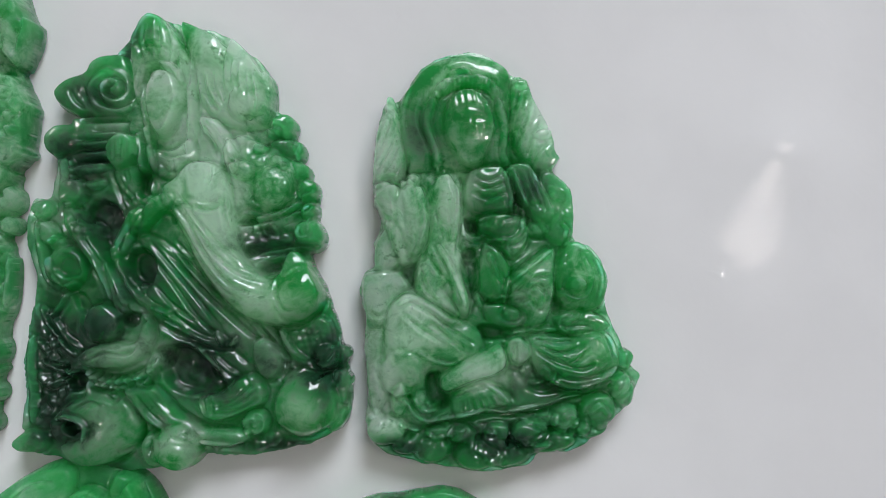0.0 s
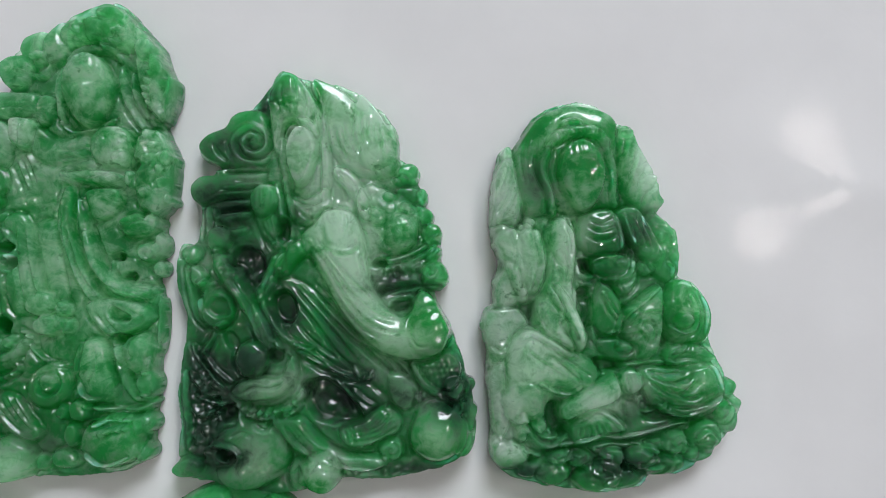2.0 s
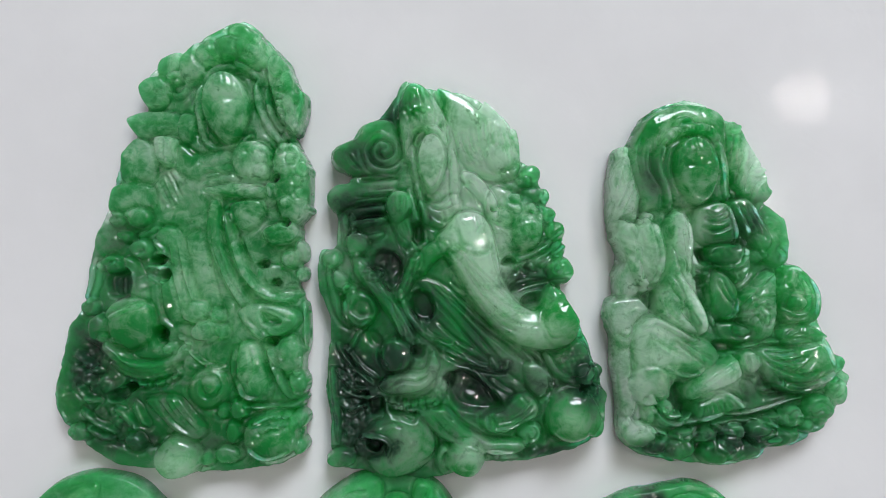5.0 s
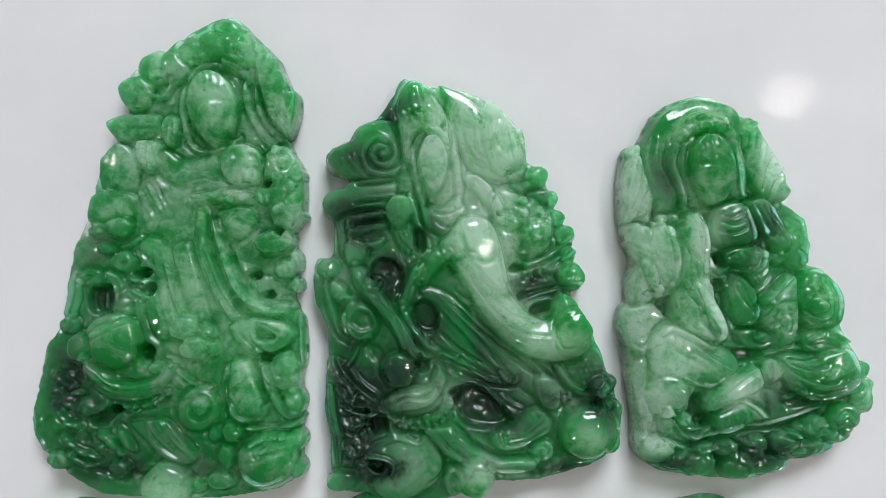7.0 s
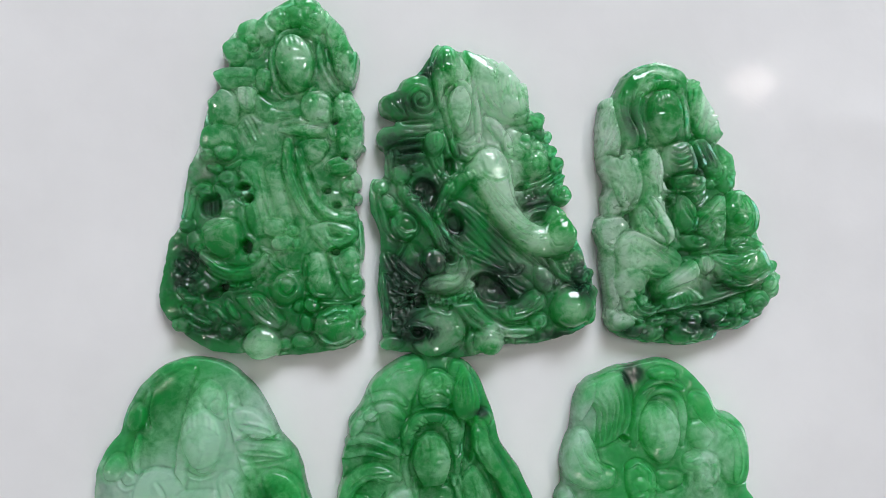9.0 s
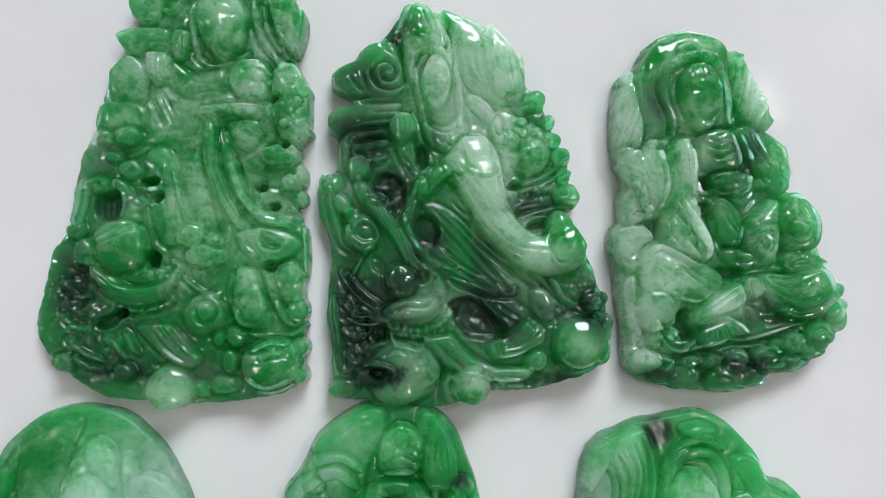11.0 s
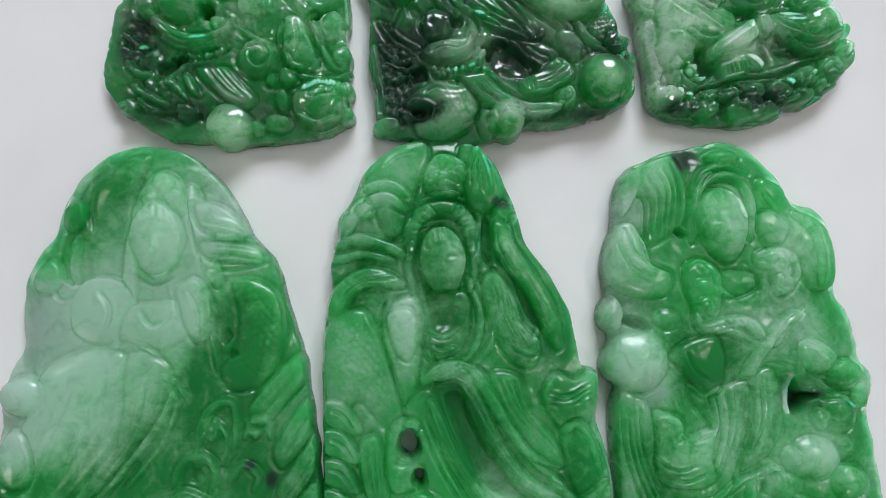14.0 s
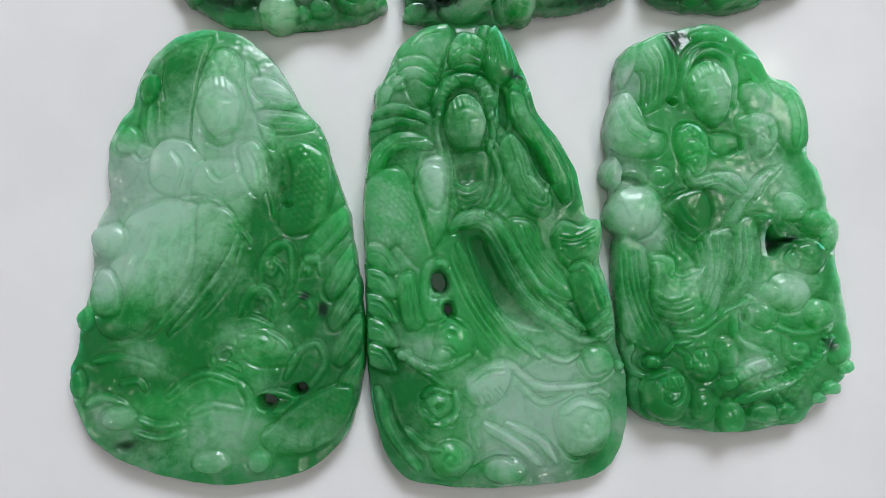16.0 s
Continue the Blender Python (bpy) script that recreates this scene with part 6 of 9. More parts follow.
    r.sink([(-5.4, 0.3), (-3.8, 0.7), (-3.2, -1.6), (-3.4, -4.8), (-4.3, -5.5), (-5.7, -2.3)], 1.7, 0.6)
    r.form([(-3.5, 4.2), (0.4, 4.7), (2.3, 3.3), (1.9, 0.6), (0.1, -0.5), (-1.8, 1.8), (-3.3, 2.3)], 4.7, 0.8, 0.8, 0.4)
    r.tube([(-5.8, 7.5), (-5.4, 3.1), (-4.4, 1.6), (-2.9, 1.9)], 0.26, 0.26, 5.1, 5.1)
    r.tube([(-3.7, 3.5), (-2.1, 4.3), (0.4, 4.4)], 0.26, 0.26, 5.3, 5.3)
    r.tube([(-5.0, 1.1), (-4.2, 0.5), (-3.2, 0.9)], 0.19, 0.19, 4.4, 4.4)
    r.tube([(-5.4, -0.5), (-4.4, -1.0), (-3.4, -0.4)], 0.26, 0.26, 4.5, 4.5)
    r.tube([(0.4, 9.6), (1.7, 6.2), (1.5, 2.3), (-0.3, 1.0)], 0.32, 0.32, 5.4, 5.4)
    r.tube([(-3.4, 2.1), (-1.5, 1.4), (0.6, 1.7), (1.6, 2.8)], 0.26, 0.26, 5.2, 5.2)
    r.tube([(-0.7, 9.6), (0.1, 7.0), (0.4, 4.6)], 0.26, 0.26, 5.3, 5.3)
    r.folds([(-2.6, 2.0), (-2.2, 0.6)], [(-0.1, 1.5), (0.7, -0.3)], 5, 0.14, 0.4)
    r.lumps(-0.8, 3.2, 1.95, 0.78, 0, 7, 9, 0.4)
    r.form([(-2.9, 0.7), (-1.3, 0.5), (0.1, -1.4), (0.3, -4.0), (-0.7, -5.4), (-2.4, -5.4), (-3.3, -3.8)], 4.9, 0.9, 1.0, 0.4)
    r.groove([(-2.2, -0.3), (-1.2, -2.1), (-0.5, -3.2)], 0.15, 0.4)
    r.tube([(-2.3, -0.2), (-1.4, -2.1), (-0.5, -3.5)], 0.26, 0.19, 5.4, 5.4)
    r.form([(0.6, -2.5), (2.4, -1.1), (5.1, 0.9), (5.6, -1.9), (5.3, -5.2), (4.3, -8.0), (1.7, -8.4), (0.4, -6.5)], 5.1, 1.1, 1.1, 0.4)
    r.groove([(2.1, -3.4), (3.5, -2.6), (5.2, -2.6)], 0.17, 0.45)
    r.groove([(2.2, -4.4), (3.4, -3.7), (4.4, -4.7)], 0.17, 0.45)
    r.groove([(1.1, -6.0), (2.4, -5.2), (3.4, -6.4)], 0.17, 0.45)
    r.groove([(2.6, -1.7), (2.1, -3.3), (0.8, -4.7)], 0.17, 0.45)
    r.tube([(-0.3, -5.5), (0.3, -3.2), (1.8, -1.8), (4.6, 0.5)], 0.39, 0.45, 5.6, 5.6)
    r.tube([(-1.8, -5.5), (0.1, -5.1), (1.9, -4.8)], 0.26, 0.26, 5.2, 5.2)
    r.tube([(3.0, -4.0), (3.9, -4.9), (3.8, -6.3)], 0.32, 0.26, 5.5, 5.5)
    r.tube([(-3.5, -4.9), (-2.8, -6.4), (-0.5, -7.7)], 0.32, 0.32, 4.8, 4.8)
    r.form([(-2.5, -6.0), (0.3, -6.0), (2.3, -7.2), (1.3, -8.6), (-1.0, -8.5), (-2.6, -7.4)], 4.5, 0.8, 0.8, 0.4)
    r.ball(0.5, -7.0, 1.04, 0.65, 0, 5.0)
    r.sink([(-3.0, -8.1), (0.6, -8.7), (0.3, -9.9), (-2.3, -10.4), (-3.3, -9.4)], 1.9, 0.6)
    r.sink([(5.1, -5.2), (6.1, -4.5), (6.8, -6.1), (5.8, -7.1), (5.1, -6.6)], 1.9, 0.5)
    r.form([(6.6, 0.6), (7.9, 1.9), (9.7, 0.9), (11.3, -1.1), (11.8, -3.3), (11.2, -5.6), (9.3, -6.8), (7.0, -6.2), (5.8, -4.5), (5.7, -1.2)], 5.2, 1.3, 1.5, 0.8)
    r.tube([(6.1, -4.2), (7.7, -5.1), (9.2, -4.5), (9.7, -2.4), (8.9, -0.3)], 0.26, 0.26, 5.5, 5.5)
    r.folds([(6.2, 0.3), (5.9, -1.4)], [(7.4, 0.7), (7.0, -1.3)], 3, 0.14, 0.4)
    r.tube([(6.6, 0.7), (7.6, 1.5), (9.1, 1.0)], 0.26, 0.26, 5.0, 5.0)
    r.ball(8.0, -3.4, 1.17, 0.91, 0, 5.6)
    r.groove([(9.9, 0.1), (10.8, -2.4), (10.3, -5.4)], 0.18, 0.4)
    r.tube([(-14.9, 7.2), (-13.3, 4.5), (-12.0, 0.0)], 1.95, 1.56, 4.6, 4.6)
    r.tube([(-11.9, 7.5), (-10.8, 4.0), (-10.7, 0.1)], 1.69, 1.3, 4.8, 4.8)
    r.tube([(-14.1, 2.6), (-13.1, -0.0), (-12.0, -1.4)], 1.17, 0.91, 4.7, 4.7)
    r.groove([(-10.1, 4.0), (-10.4, 1.4), (-11.4, -0.6)], 0.2, 0.5)
    r.groove([(-12.9, 2.8), (-12.5, 1.3), (-12.6, -0.7)], 0.16, 0.4)
    r.groove([(-14.0, 7.1), (-13.2, 4.5), (-13.5, 1.9)], 0.16, 0.35)
    r.tube([(-10.6, 7.3), (-9.8, 4.0), (-10.4, 0.7)], 0.52, 0.45, 5.0, 5.0)
    r.sink([(-12.4, -1.7), (-10.4, -1.3), (-10.1, -3.1), (-10.6, -4.7), (-11.9, -4.5), (-12.6, -3.2)], 1.5, 0.6)
    r.form([(-9.7, 6.8), (-8.5, 8.6), (-6.8, 8.9), (-5.6, 7.6), (-5.7, 3.0), (-6.1, -0.4), (-5.0, -3.6), (-4.2, -6.2), (-4.7, -7.7), (-6.4, -8.2), (-8.5, -7.3), (-10.4, -5.1), (-10.7, -2.4), (-10.1, -0.6), (-9.1, 1.6), (-9.5, 4.1)], 4.6, 1.8, 0.8, 0.4)
    r.tube([(-7.7, 8.2), (-7.3, 4.0), (-8.0, -0.6), (-8.9, -4.4)], 1.75, 1.56, 5.6, 5.4)
    r.tube([(-6.6, 0.1), (-5.4, -3.7), (-4.7, -7.0)], 1.17, 0.91, 5.6, 5.6)
    r.tube([(-9.6, -1.9), (-8.5, -5.1), (-6.1, -7.5)], 1.3, 0.91, 5.4, 5.4)
    r.groove([(-8.7, 0.6), (-7.2, -1.6), (-5.3, -4.9)], 0.2, 0.5)
    r.groove([(-9.2, -0.5), (-8.3, -2.1), (-6.5, -3.7), (-5.0, -6.2)], 0.2, 0.5)
    r.groove([(-8.9, 6.0), (-8.5, 4.1), (-6.7, 2.3)], 0.2, 0.5)
    r.groove([(-6.8, 8.0), (-6.4, 6.1), (-6.5, 3.8)], 0.2, 0.5)
    r.groove([(-10.0, -1.9), (-9.5, -4.4), (-7.0, -6.6)], 0.2, 0.5)
    r.folds([(-9.2, 7.3), (-8.7, 3.4), (-7.8, 0.2)], [(-6.7, 7.4), (-6.4, 3.5), (-6.6, 0.8)], 2, 0.2, 0.35)
    r.tube([(-8.2, 0.5), (-6.6, -1.8), (-5.0, -5.0), (-4.7, -7.0)], 0.39, 0.39, 6.1, 6.1)
    r.form([(-15.7, 0.1), (-14.4, 2.5), (-13.3, 0.2), (-12.9, -1.9), (-15.4, -2.3)], 3.8, 1.6, 0.6, 0.4)
    r.form([(-16.9, -3.9), (-15.8, -2.7), (-12.9, -2.5), (-11.5, -4.3), (-13.2, -5.8), (-13.5, -8.5), (-15.3, -10.6), (-16.3, -8.5)], 3.8, 2.2, 0.8, 0.5)
    r.form([(-16.1, -10.5), (-13.9, -9.5), (-13.3, -13.6), (-13.5, -16.8), (-14.7, -18.9), (-15.7, -16.3)], 3.6, 1.8, 0.7, 0.4)
    r.groove([(-16.0, -7.1), (-14.8, -7.8), (-13.4, -7.0)], 0.2, 0.4)
    r.groove([(-14.8, -12.8), (-14.0, -14.1), (-14.1, -16.5)], 0.2, 0.4)
    r.form([(-13.5, -6.5), (-11.7, -5.0), (-9.2, -5.7), (-6.2, -7.3), (-2.9, -9.2), (-2.8, -12.3), (-6.1, -13.6), (-8.4, -13.5), (-9.4, -16.0), (-12.3, -16.6), (-13.7, -13.6), (-14.1, -9.3)], 5.2, 1.6, 1.6, 0.9)
    r.tube([(-12.5, -6.1), (-11.2, -5.4), (-8.8, -6.5), (-6.9, -7.8), (-5.4, -8.2)], 0.52, 0.45, 6.0, 6.0)
    r.tube([(-9.9, -11.7), (-8.1, -12.7), (-6.2, -13.0), (-4.7, -12.0)], 0.26, 0.26, 5.4, 5.4)
    r.groove([(-8.8, -8.1), (-6.3, -10.1), (-4.7, -11.4)], 0.2, 0.45)
    r.groove([(-7.2, -8.3), (-5.0, -9.9), (-3.6, -10.7)], 0.15, 0.35)
    r.groove([(-12.3, -7.0), (-10.1, -8.9), (-6.9, -10.7)], 0.22, 0.3)
    r.ball(-12.0, -14.2, 2.47, 2.6, 0, 4.6)
    r.groove([(-13.0, -15.8), (-11.1, -16.0), (-9.7, -15.4)], 0.2, 0.5)
    r.sink([(-9.2, -14.1), (-7.4, -13.6), (-7.1, -15.8), (-6.0, -16.6), (-6.5, -18.3), (-8.4, -18.0), (-9.4, -16.0)], 1.3, 0.7)
    r.form([(2.4, -9.9), (4.1, -9.2), (7.4, -9.4), (9.9, -7.8), (12.1, -8.9), (13.3, -11.4), (12.7, -13.3), (10.1, -15.0), (7.4, -15.4), (4.8, -14.6), (3.1, -13.0)], 5.6, 1.5, 1.6, 0.8)
    r.groove([(3.0, -10.2), (5.9, -11.1), (8.4, -10.6)], 0.2, 0.55)
    r.groove([(5.3, -11.6), (7.4, -12.3), (9.6, -10.8)], 0.2, 0.55)
    r.groove([(2.7, -10.5), (5.6, -12.3), (8.4, -12.9), (10.1, -12.3)], 0.2, 0.55)
    r.groove([(2.8, -9.8), (5.6, -10.1), (7.9, -9.9)], 0.2, 0.55)
    r.groove([(4.0, -12.3), (6.6, -14.0), (9.8, -13.9), (12.2, -12.5)], 0.2, 0.55)
    r.groove([(9.8, -8.3), (11.6, -9.5), (12.5, -12.0)], 0.2, 0.55)
    r.tube([(4.7, -14.0), (7.2, -15.4), (10.4, -14.8), (12.7, -12.9)], 0.39, 0.39, 5.4, 5.4)
    r.tube([(9.2, -15.8), (11.8, -14.7), (13.8, -13.5)], 0.32, 0.32, 4.6, 4.6)
    r.tube([(2.0, -12.8), (2.7, -14.8), (5.0, -14.4), (5.8, -13.5)], 0.26, 0.26, 5.0, 5.0)
    r.form([(5.7, -7.3), (7.5, -6.4), (10.2, -6.5), (12.3, -8.0), (10.2, -8.9), (6.6, -9.1)], 4.6, 0.8, 0.8, 0.4)
    r.folds([(5.9, -7.9), (8.5, -7.4), (11.2, -8.1)], [(5.9, -8.9), (8.5, -8.3), (10.5, -8.6)], 2, 0.15, 0.4)
    r.tube([(6.7, -7.9), (7.9, -7.2), (8.5, -6.5)], 0.26, 0.19, 5.1, 5.1)
    r.tube([(-0.1, -9.4), (3.3, -8.7), (6.8, -8.6)], 0.32, 0.26, 5.0, 5.0)
    r.ball(14.4, -11.7, 0.97, 1.17, 0, 3.8)
    r.form([(-7.5, -15.3), (-6.8, -13.9), (-2.4, -11.2), (-0.7, -10.5), (0.1, -12.2), (-0.7, -13.7), (-4.1, -15.0), (-6.5, -16.1)], 5.8, 1.0, 1.3, 0.4)
    r.groove([(-6.1, -14.6), (-3.0, -12.5), (-0.9, -11.3)], 0.15, 0.3)
    r.ball(1.4, -11.2, 1.43, 1.69, 10, 5.2)
    r.folds([(0.5, -10.2), (1.0, -13.0)], [(2.2, -9.9), (2.4, -12.7)], 3, 0.14, 0.35)
    r.form([(-6.0, -16.6), (-4.0, -15.5), (-1.9, -15.2), (0.2, -15.9), (1.0, -17.3), (-1.4, -17.8), (-5.2, -19.1)], 4.6, 0.8, 0.9, 0.4)
    r.folds([(-5.3, -17.0), (-5.3, -18.3)], [(-1.5, -16.4), (-0.7, -17.5)], 6, 0.14, 0.45)
    r.tube([(-5.7, -16.3), (-2.9, -15.0), (-1.0, -15.6), (0.5, -17.1)], 0.32, 0.32, 5.0, 5.0)
    r.form([(0.5, -13.8), (2.2, -14.0), (3.6, -15.7), (7.1, -15.6), (9.1, -16.2), (4.5, -17.4), (0.6, -18.3), (1.1, -16.7)], 3.8, 0.8, 0.7, 0.4)
    r.tube([(-11.4, -16.9), (-10.3, -18.8), (-8.4, -19.5), (-6.5, -18.0)], 0.32, 0.32, 4.7, 4.7)
    r.tube([(-10.8, -16.5), (-9.4, -18.2), (-8.0, -18.3), (-7.3, -17.4)], 0.26, 0.26, 4.7, 4.7)
    r.tube([(-12.2, -19.1), (-11.0, -20.2), (-9.1, -20.8)], 0.32, 0.32, 4.7, 4.7)
    r.tube([(-12.4, -16.5), (-11.7, -15.9), (-11.0, -16.7)], 0.32, 0.32, 4.7, 4.7)
    r.ball(-12.0, -17.3, 0.91, 1.95, 0, 4.9)
    r.ball(-9.7, -17.0, 0.78, 0.91, 0, 4.6)
    r.tube([(-9.0, -19.8), (-6.0, -19.1), (-1.8, -18.1), (0.5, -18.2), (4.2, -17.4), (7.0, -16.4), (9.3, -15.9)], 0.26, 0.19, 4.8, 4.8)
    r.groove([(-9.0, -20.2), (-6.0, -19.5), (-1.8, -18.6), (0.4, -18.6), (4.1, -18.0), (6.9, -16.9)], 0.22, 0.6)
    r.ball(-13.4, -20.8, 2.34, 1.69, 10, 4.4)
    r.ball(-14.8, -19.6, 1.04, 1.17, 10, 3.8)
    r.ball(-10.9, -22.4, 1.69, 1.04, 10, 3.8)
    r.ball(-8.0, -22.9, 2.08, 1.3, 10, 3.9)
    r.ball(-2.5, -23.0, 2.99, 1.82, 10, 4.2)
    r.ball(0.8, -23.4, 2.6, 1.04, 10, 3.8)
    r.ball(5.8, -21.5, 2.86, 1.3, 10, 4.0)
    r.ball(7.1, -18.7, 1.69, 1.56, 10, 4.7)
    r.ball(11.0, -17.8, 2.21, 1.95, 10, 4.6)
    r.ball(14.0, -15.3, 1.3, 2.21, 10, 4.2)
    r.ball(-4.6, -20.9, 1.69, 1.04, 10, 4.5)
    r.ball(3.0, -20.4, 2.21, 1.43, 10, 4.4)
    r.ball(10.4, -20.0, 1.95, 1.04, 10, 3.8)
    r.ball(-0.8, -20.7, 1.69, 1.3, 10, 4.4)
    r.ball(-7.5, -20.9, 1.82, 0.91, 10, 4.5)
    r.ball(5.0, -19.0, 1.43, 0.91, 10, 4.5)
    r.ball(8.9, -19.7, 1.17, 1.04, 10, 4.3)
    r.tube([(-6.5, -19.6), (-5.6, -20.3), (-4.6, -20.4)], 0.26, 0.26, 4.9, 4.9)
    r.tube([(-3.6, -19.5), (-2.0, -20.4), (-1.0, -20.5)], 0.26, 0.26, 4.9, 4.9)
    r.tube([(1.9, -18.8), (4.2, -19.4), (5.2, -20.5)], 0.26, 0.26, 4.9, 4.9)
    r.tube([(-8.7, -20.8), (-7.8, -21.4), (-6.2, -21.0)], 0.26, 0.26, 4.9, 4.9)
    r.tube([(-11.9, -19.6), (-11.2, -20.3), (-9.7, -20.6)], 0.26, 0.26, 4.9, 4.9)
    r.tube([(6.7, -18.8), (7.5, -18.1), (8.2, -18.5)], 0.26, 0.26, 4.9, 4.9)
    r.tube([(9.6, -18.1), (10.9, -17.2), (12.1, -18.2)], 0.26, 0.26, 4.9, 4.9)
    r.tube([(12.6, -16.6), (13.9, -15.4), (14.5, -14.0)], 0.26, 0.26, 4.9, 4.9)
    r.tube([(2.3, -21.5), (3.9, -22.0), (5.5, -21.6)], 0.26, 0.26, 4.9, 4.9)
    r.tube([(-3.4, -22.4), (-1.7, -23.0), (-0.8, -22.7)], 0.26, 0.26, 4.9, 4.9)
    r.lumps(-1.4, -21.8, 9.74, 1.56, 3, 26, 9, 0.5)
    r.dark(-1.9, -2.2, 3.9, 7.15, 0, 0.18)
    # the sunk field by the foot, its shade tinted in
    r.dark(-6.7, -15.8, 3.9, 2.6, 0, 0.3)
    r.dark(-2.7, -22.5, 12.34, 2.21, 4, 0.22)
    r.vivid(-3.4, 4.3, 3.9, 4.55, 0, 0.5)
    r.dark(6.8, -18.5, 9.09, 2.6, 15, 0.2)
    r.vivid(-14.7, 6.9, 2.6, 1.95, 0, 0.6)
    r.vivid(-15.0, -7.8, 1.69, 3.9, 0, 0.5)
    r.vivid(-10.2, -7.7, 3.25, 1.95, 0, 0.4)
    r.dark(-11.0, 14.1, 2.34, 4.55, 0, 0.2)
    r.vivid(-3.8, 17.2, 5.2, 3.9, 0, 0.4)
    r.pale(-14.1, 2.1, 4.54, 13.63, 0, 0.65)
    r.pale(-6.1, 4.3, 2.28, 8.37, 0, 0.65)
    r.pale(-15.2, -16.5, 2.98, 6.70, -0, 0.7)
    r.pale(-1.7, -13.6, 4.50, 2.25, 19, 0.7)
    r.pale(3.5, 15.9, 3.09, 4.63, 0, 0.55)
    r.pale(-10.6, -9.2, 5.26, 4.50, -0, 0.45)
    r.pale(-15.4, 12.7, 1.68, 4.58, 0, 0.55)
    r.pale(-8.6, -6.9, 4.52, 2.26, -0, 0.35)
    r.pale(-3.6, -1.7, 3.03, 3.03, -0, 0.2)
    r.pale(-6.7, 22.8, 4.64, 1.93, 0, 0.3)
    r.pale(3.1, -4.7, 2.27, 4.55, -0, 0.2)
    r.dark(1.9, 8.1, 2.30, 3.37, -10, 0.36)
    r.dark(-1.9, -21.3, 14.16, 3.73, 8, 0.13)
    r.dark(-4.6, 15.8, 6.15, 7.69, 0, 0.16)
    r.dark(-2.2, 5.1, 4.58, 5.34, 0, 0.16)
    r.dark(-6.4, -20.2, 5.96, 2.23, -0, 0.33)
    r.dark(1.8, -21.6, 5.97, 1.94, 9, 0.33)
    r.dark(-11.2, 13.5, 3.06, 3.83, 0, 0.23)
    r.dark(-2.7, 2.8, 3.04, 3.04, 0, 0.23)
    # small sunk field at the west, shaded in the colour
    r.dark(-11.9, -3.2, 1.51, 1.36, -0, 0.39)
    r.dark(4.3, -14.3, 3.76, 2.26, -0, 0.29)
    r.dark(-12.4, -22.3, 3.71, 1.33, -10, 0.39)
    r.dark(-2.2, -6.9, 4.53, 2.26, -0, 0.23)
    r.dark(-1.5, 15.1, 8.47, 10.00, 0, 0.13)
    r.dark(0.9, -4.7, 10.60, 12.87, -0, 0.13)
    r.vivid(-8.3, 20.5, 6.17, 3.86, 0, 0.6)
    r.vivid(-3.1, 14.3, 4.61, 4.61, 0, 0.5)
    r.vivid(0.9, -4.7, 4.54, 4.54, -0, 0.5)
    r.vivid(9.2, -4.7, 3.80, 5.32, -0, 0.7)
    r.vivid(8.1, -13.6, 6.03, 3.77, -0, 0.7)
    r.vivid(1.0, -22.4, 8.95, 2.24, 9, 0.6)
    r.vivid(-2.6, 5.9, 4.58, 4.58, 0, 0.6)
    r.vivid(0.2, 20.9, 1.08, 0.62, 0, 0.9)
    r.dark(-2.1, -1.7, 19.71, 28.81, -0, 0.07)
    r.dark(1.2, -16.5, 13.49, 8.24, -0, 0.08)
    # lower rim tinted darker
    r.dark(-2.2, -22.2, 10.16, 1.76, 3, 0.2)
    r.dark(11.5, -19.3, 2.84, 1.76, 30, 0.3)
    r.dark(-12.8, -22.2, 2.84, 1.08, -20, 0.4)
    r.dark(5.7, -15.2, 7.45, 1.62, 12, 0.22)
    r.dark(-11.3, 14.9, 1.62, 4.06, 0, 0.22)
    r.dark(4.2, 8.1, 2.71, 2.44, 0, 0.3)
    r.dark(-0.7, 21.1, 1.76, 1.08, 0, 0.15)
    r.dark(-3.0, -10.5, 1.62, 1.62, 0, 0.28)
    r.dark(-4.6, 0.6, 1.22, 4.06, 0, 0.2)
    r.dark(-8.2, -20.4, 2.03, 0.81, 0, 0.18)
    r.dark(7.7, -9.2, 4.06, 1.62, 20, 0.14)
    r.dark(2.4, -19.2, 4.06, 1.22, 0, 0.12)
    r.dark(-12.8, 8.9, 0.81, 1.35, 0, 0.35)
    r.pale(3.6, 16.2, 1.62, 3.25, -10, 0.3)
    r.pale(-9.4, 19.3, 2.44, 1.49, 40, 0.28)
    r.pale(-2.9, 22.4, 2.71, 0.81, 0, 0.22)
    r.pale(6.2, 6.1, 1.22, 1.76, 0, 0.3)
    r.pale(-3.7, -14.8, 4.06, 1.35, 15, 0.3)
    r.pale(-12.4, -20.2, 2.3, 1.22, 0, 0.4)
    r.pale(8.2, -1.7, 1.49, 1.49, 0, 0.2)
    r.pale(8.4, -11.5, 2.71, 0.81, 10, 0.2)
    r.pale(-2.8, 13.8, 1.62, 1.76, 0, 0.18)
    r.pale(-9.9, -8.4, 2.03, 1.22, 0, -0.3)
    r.pale(-14.7, -11.8, 0.95, 2.44, 0, -0.3)
    r.pale(-12.2, -13.0, 1.08, 1.35, 0, -0.25)
    r.pale(-13.6, 1.3, 0.95, 1.49, 0, -0.3)
    r.pale(-6.2, -6.2, 0.81, 1.76, 0, -0.3)
    r.pale(-15.0, 6.4, 0.95, 1.49, 0, -0.3)
    r.pale(-6.5, -8.9, 1.22, 0.81, 0, -0.25)
    return tagged(r.finish("jade_pendant", 0.0276, 0.0022), "mottled white and green jade pendant carved with a seated figure", "pendant", "jade pendants on the sheet")


seated_pendant()


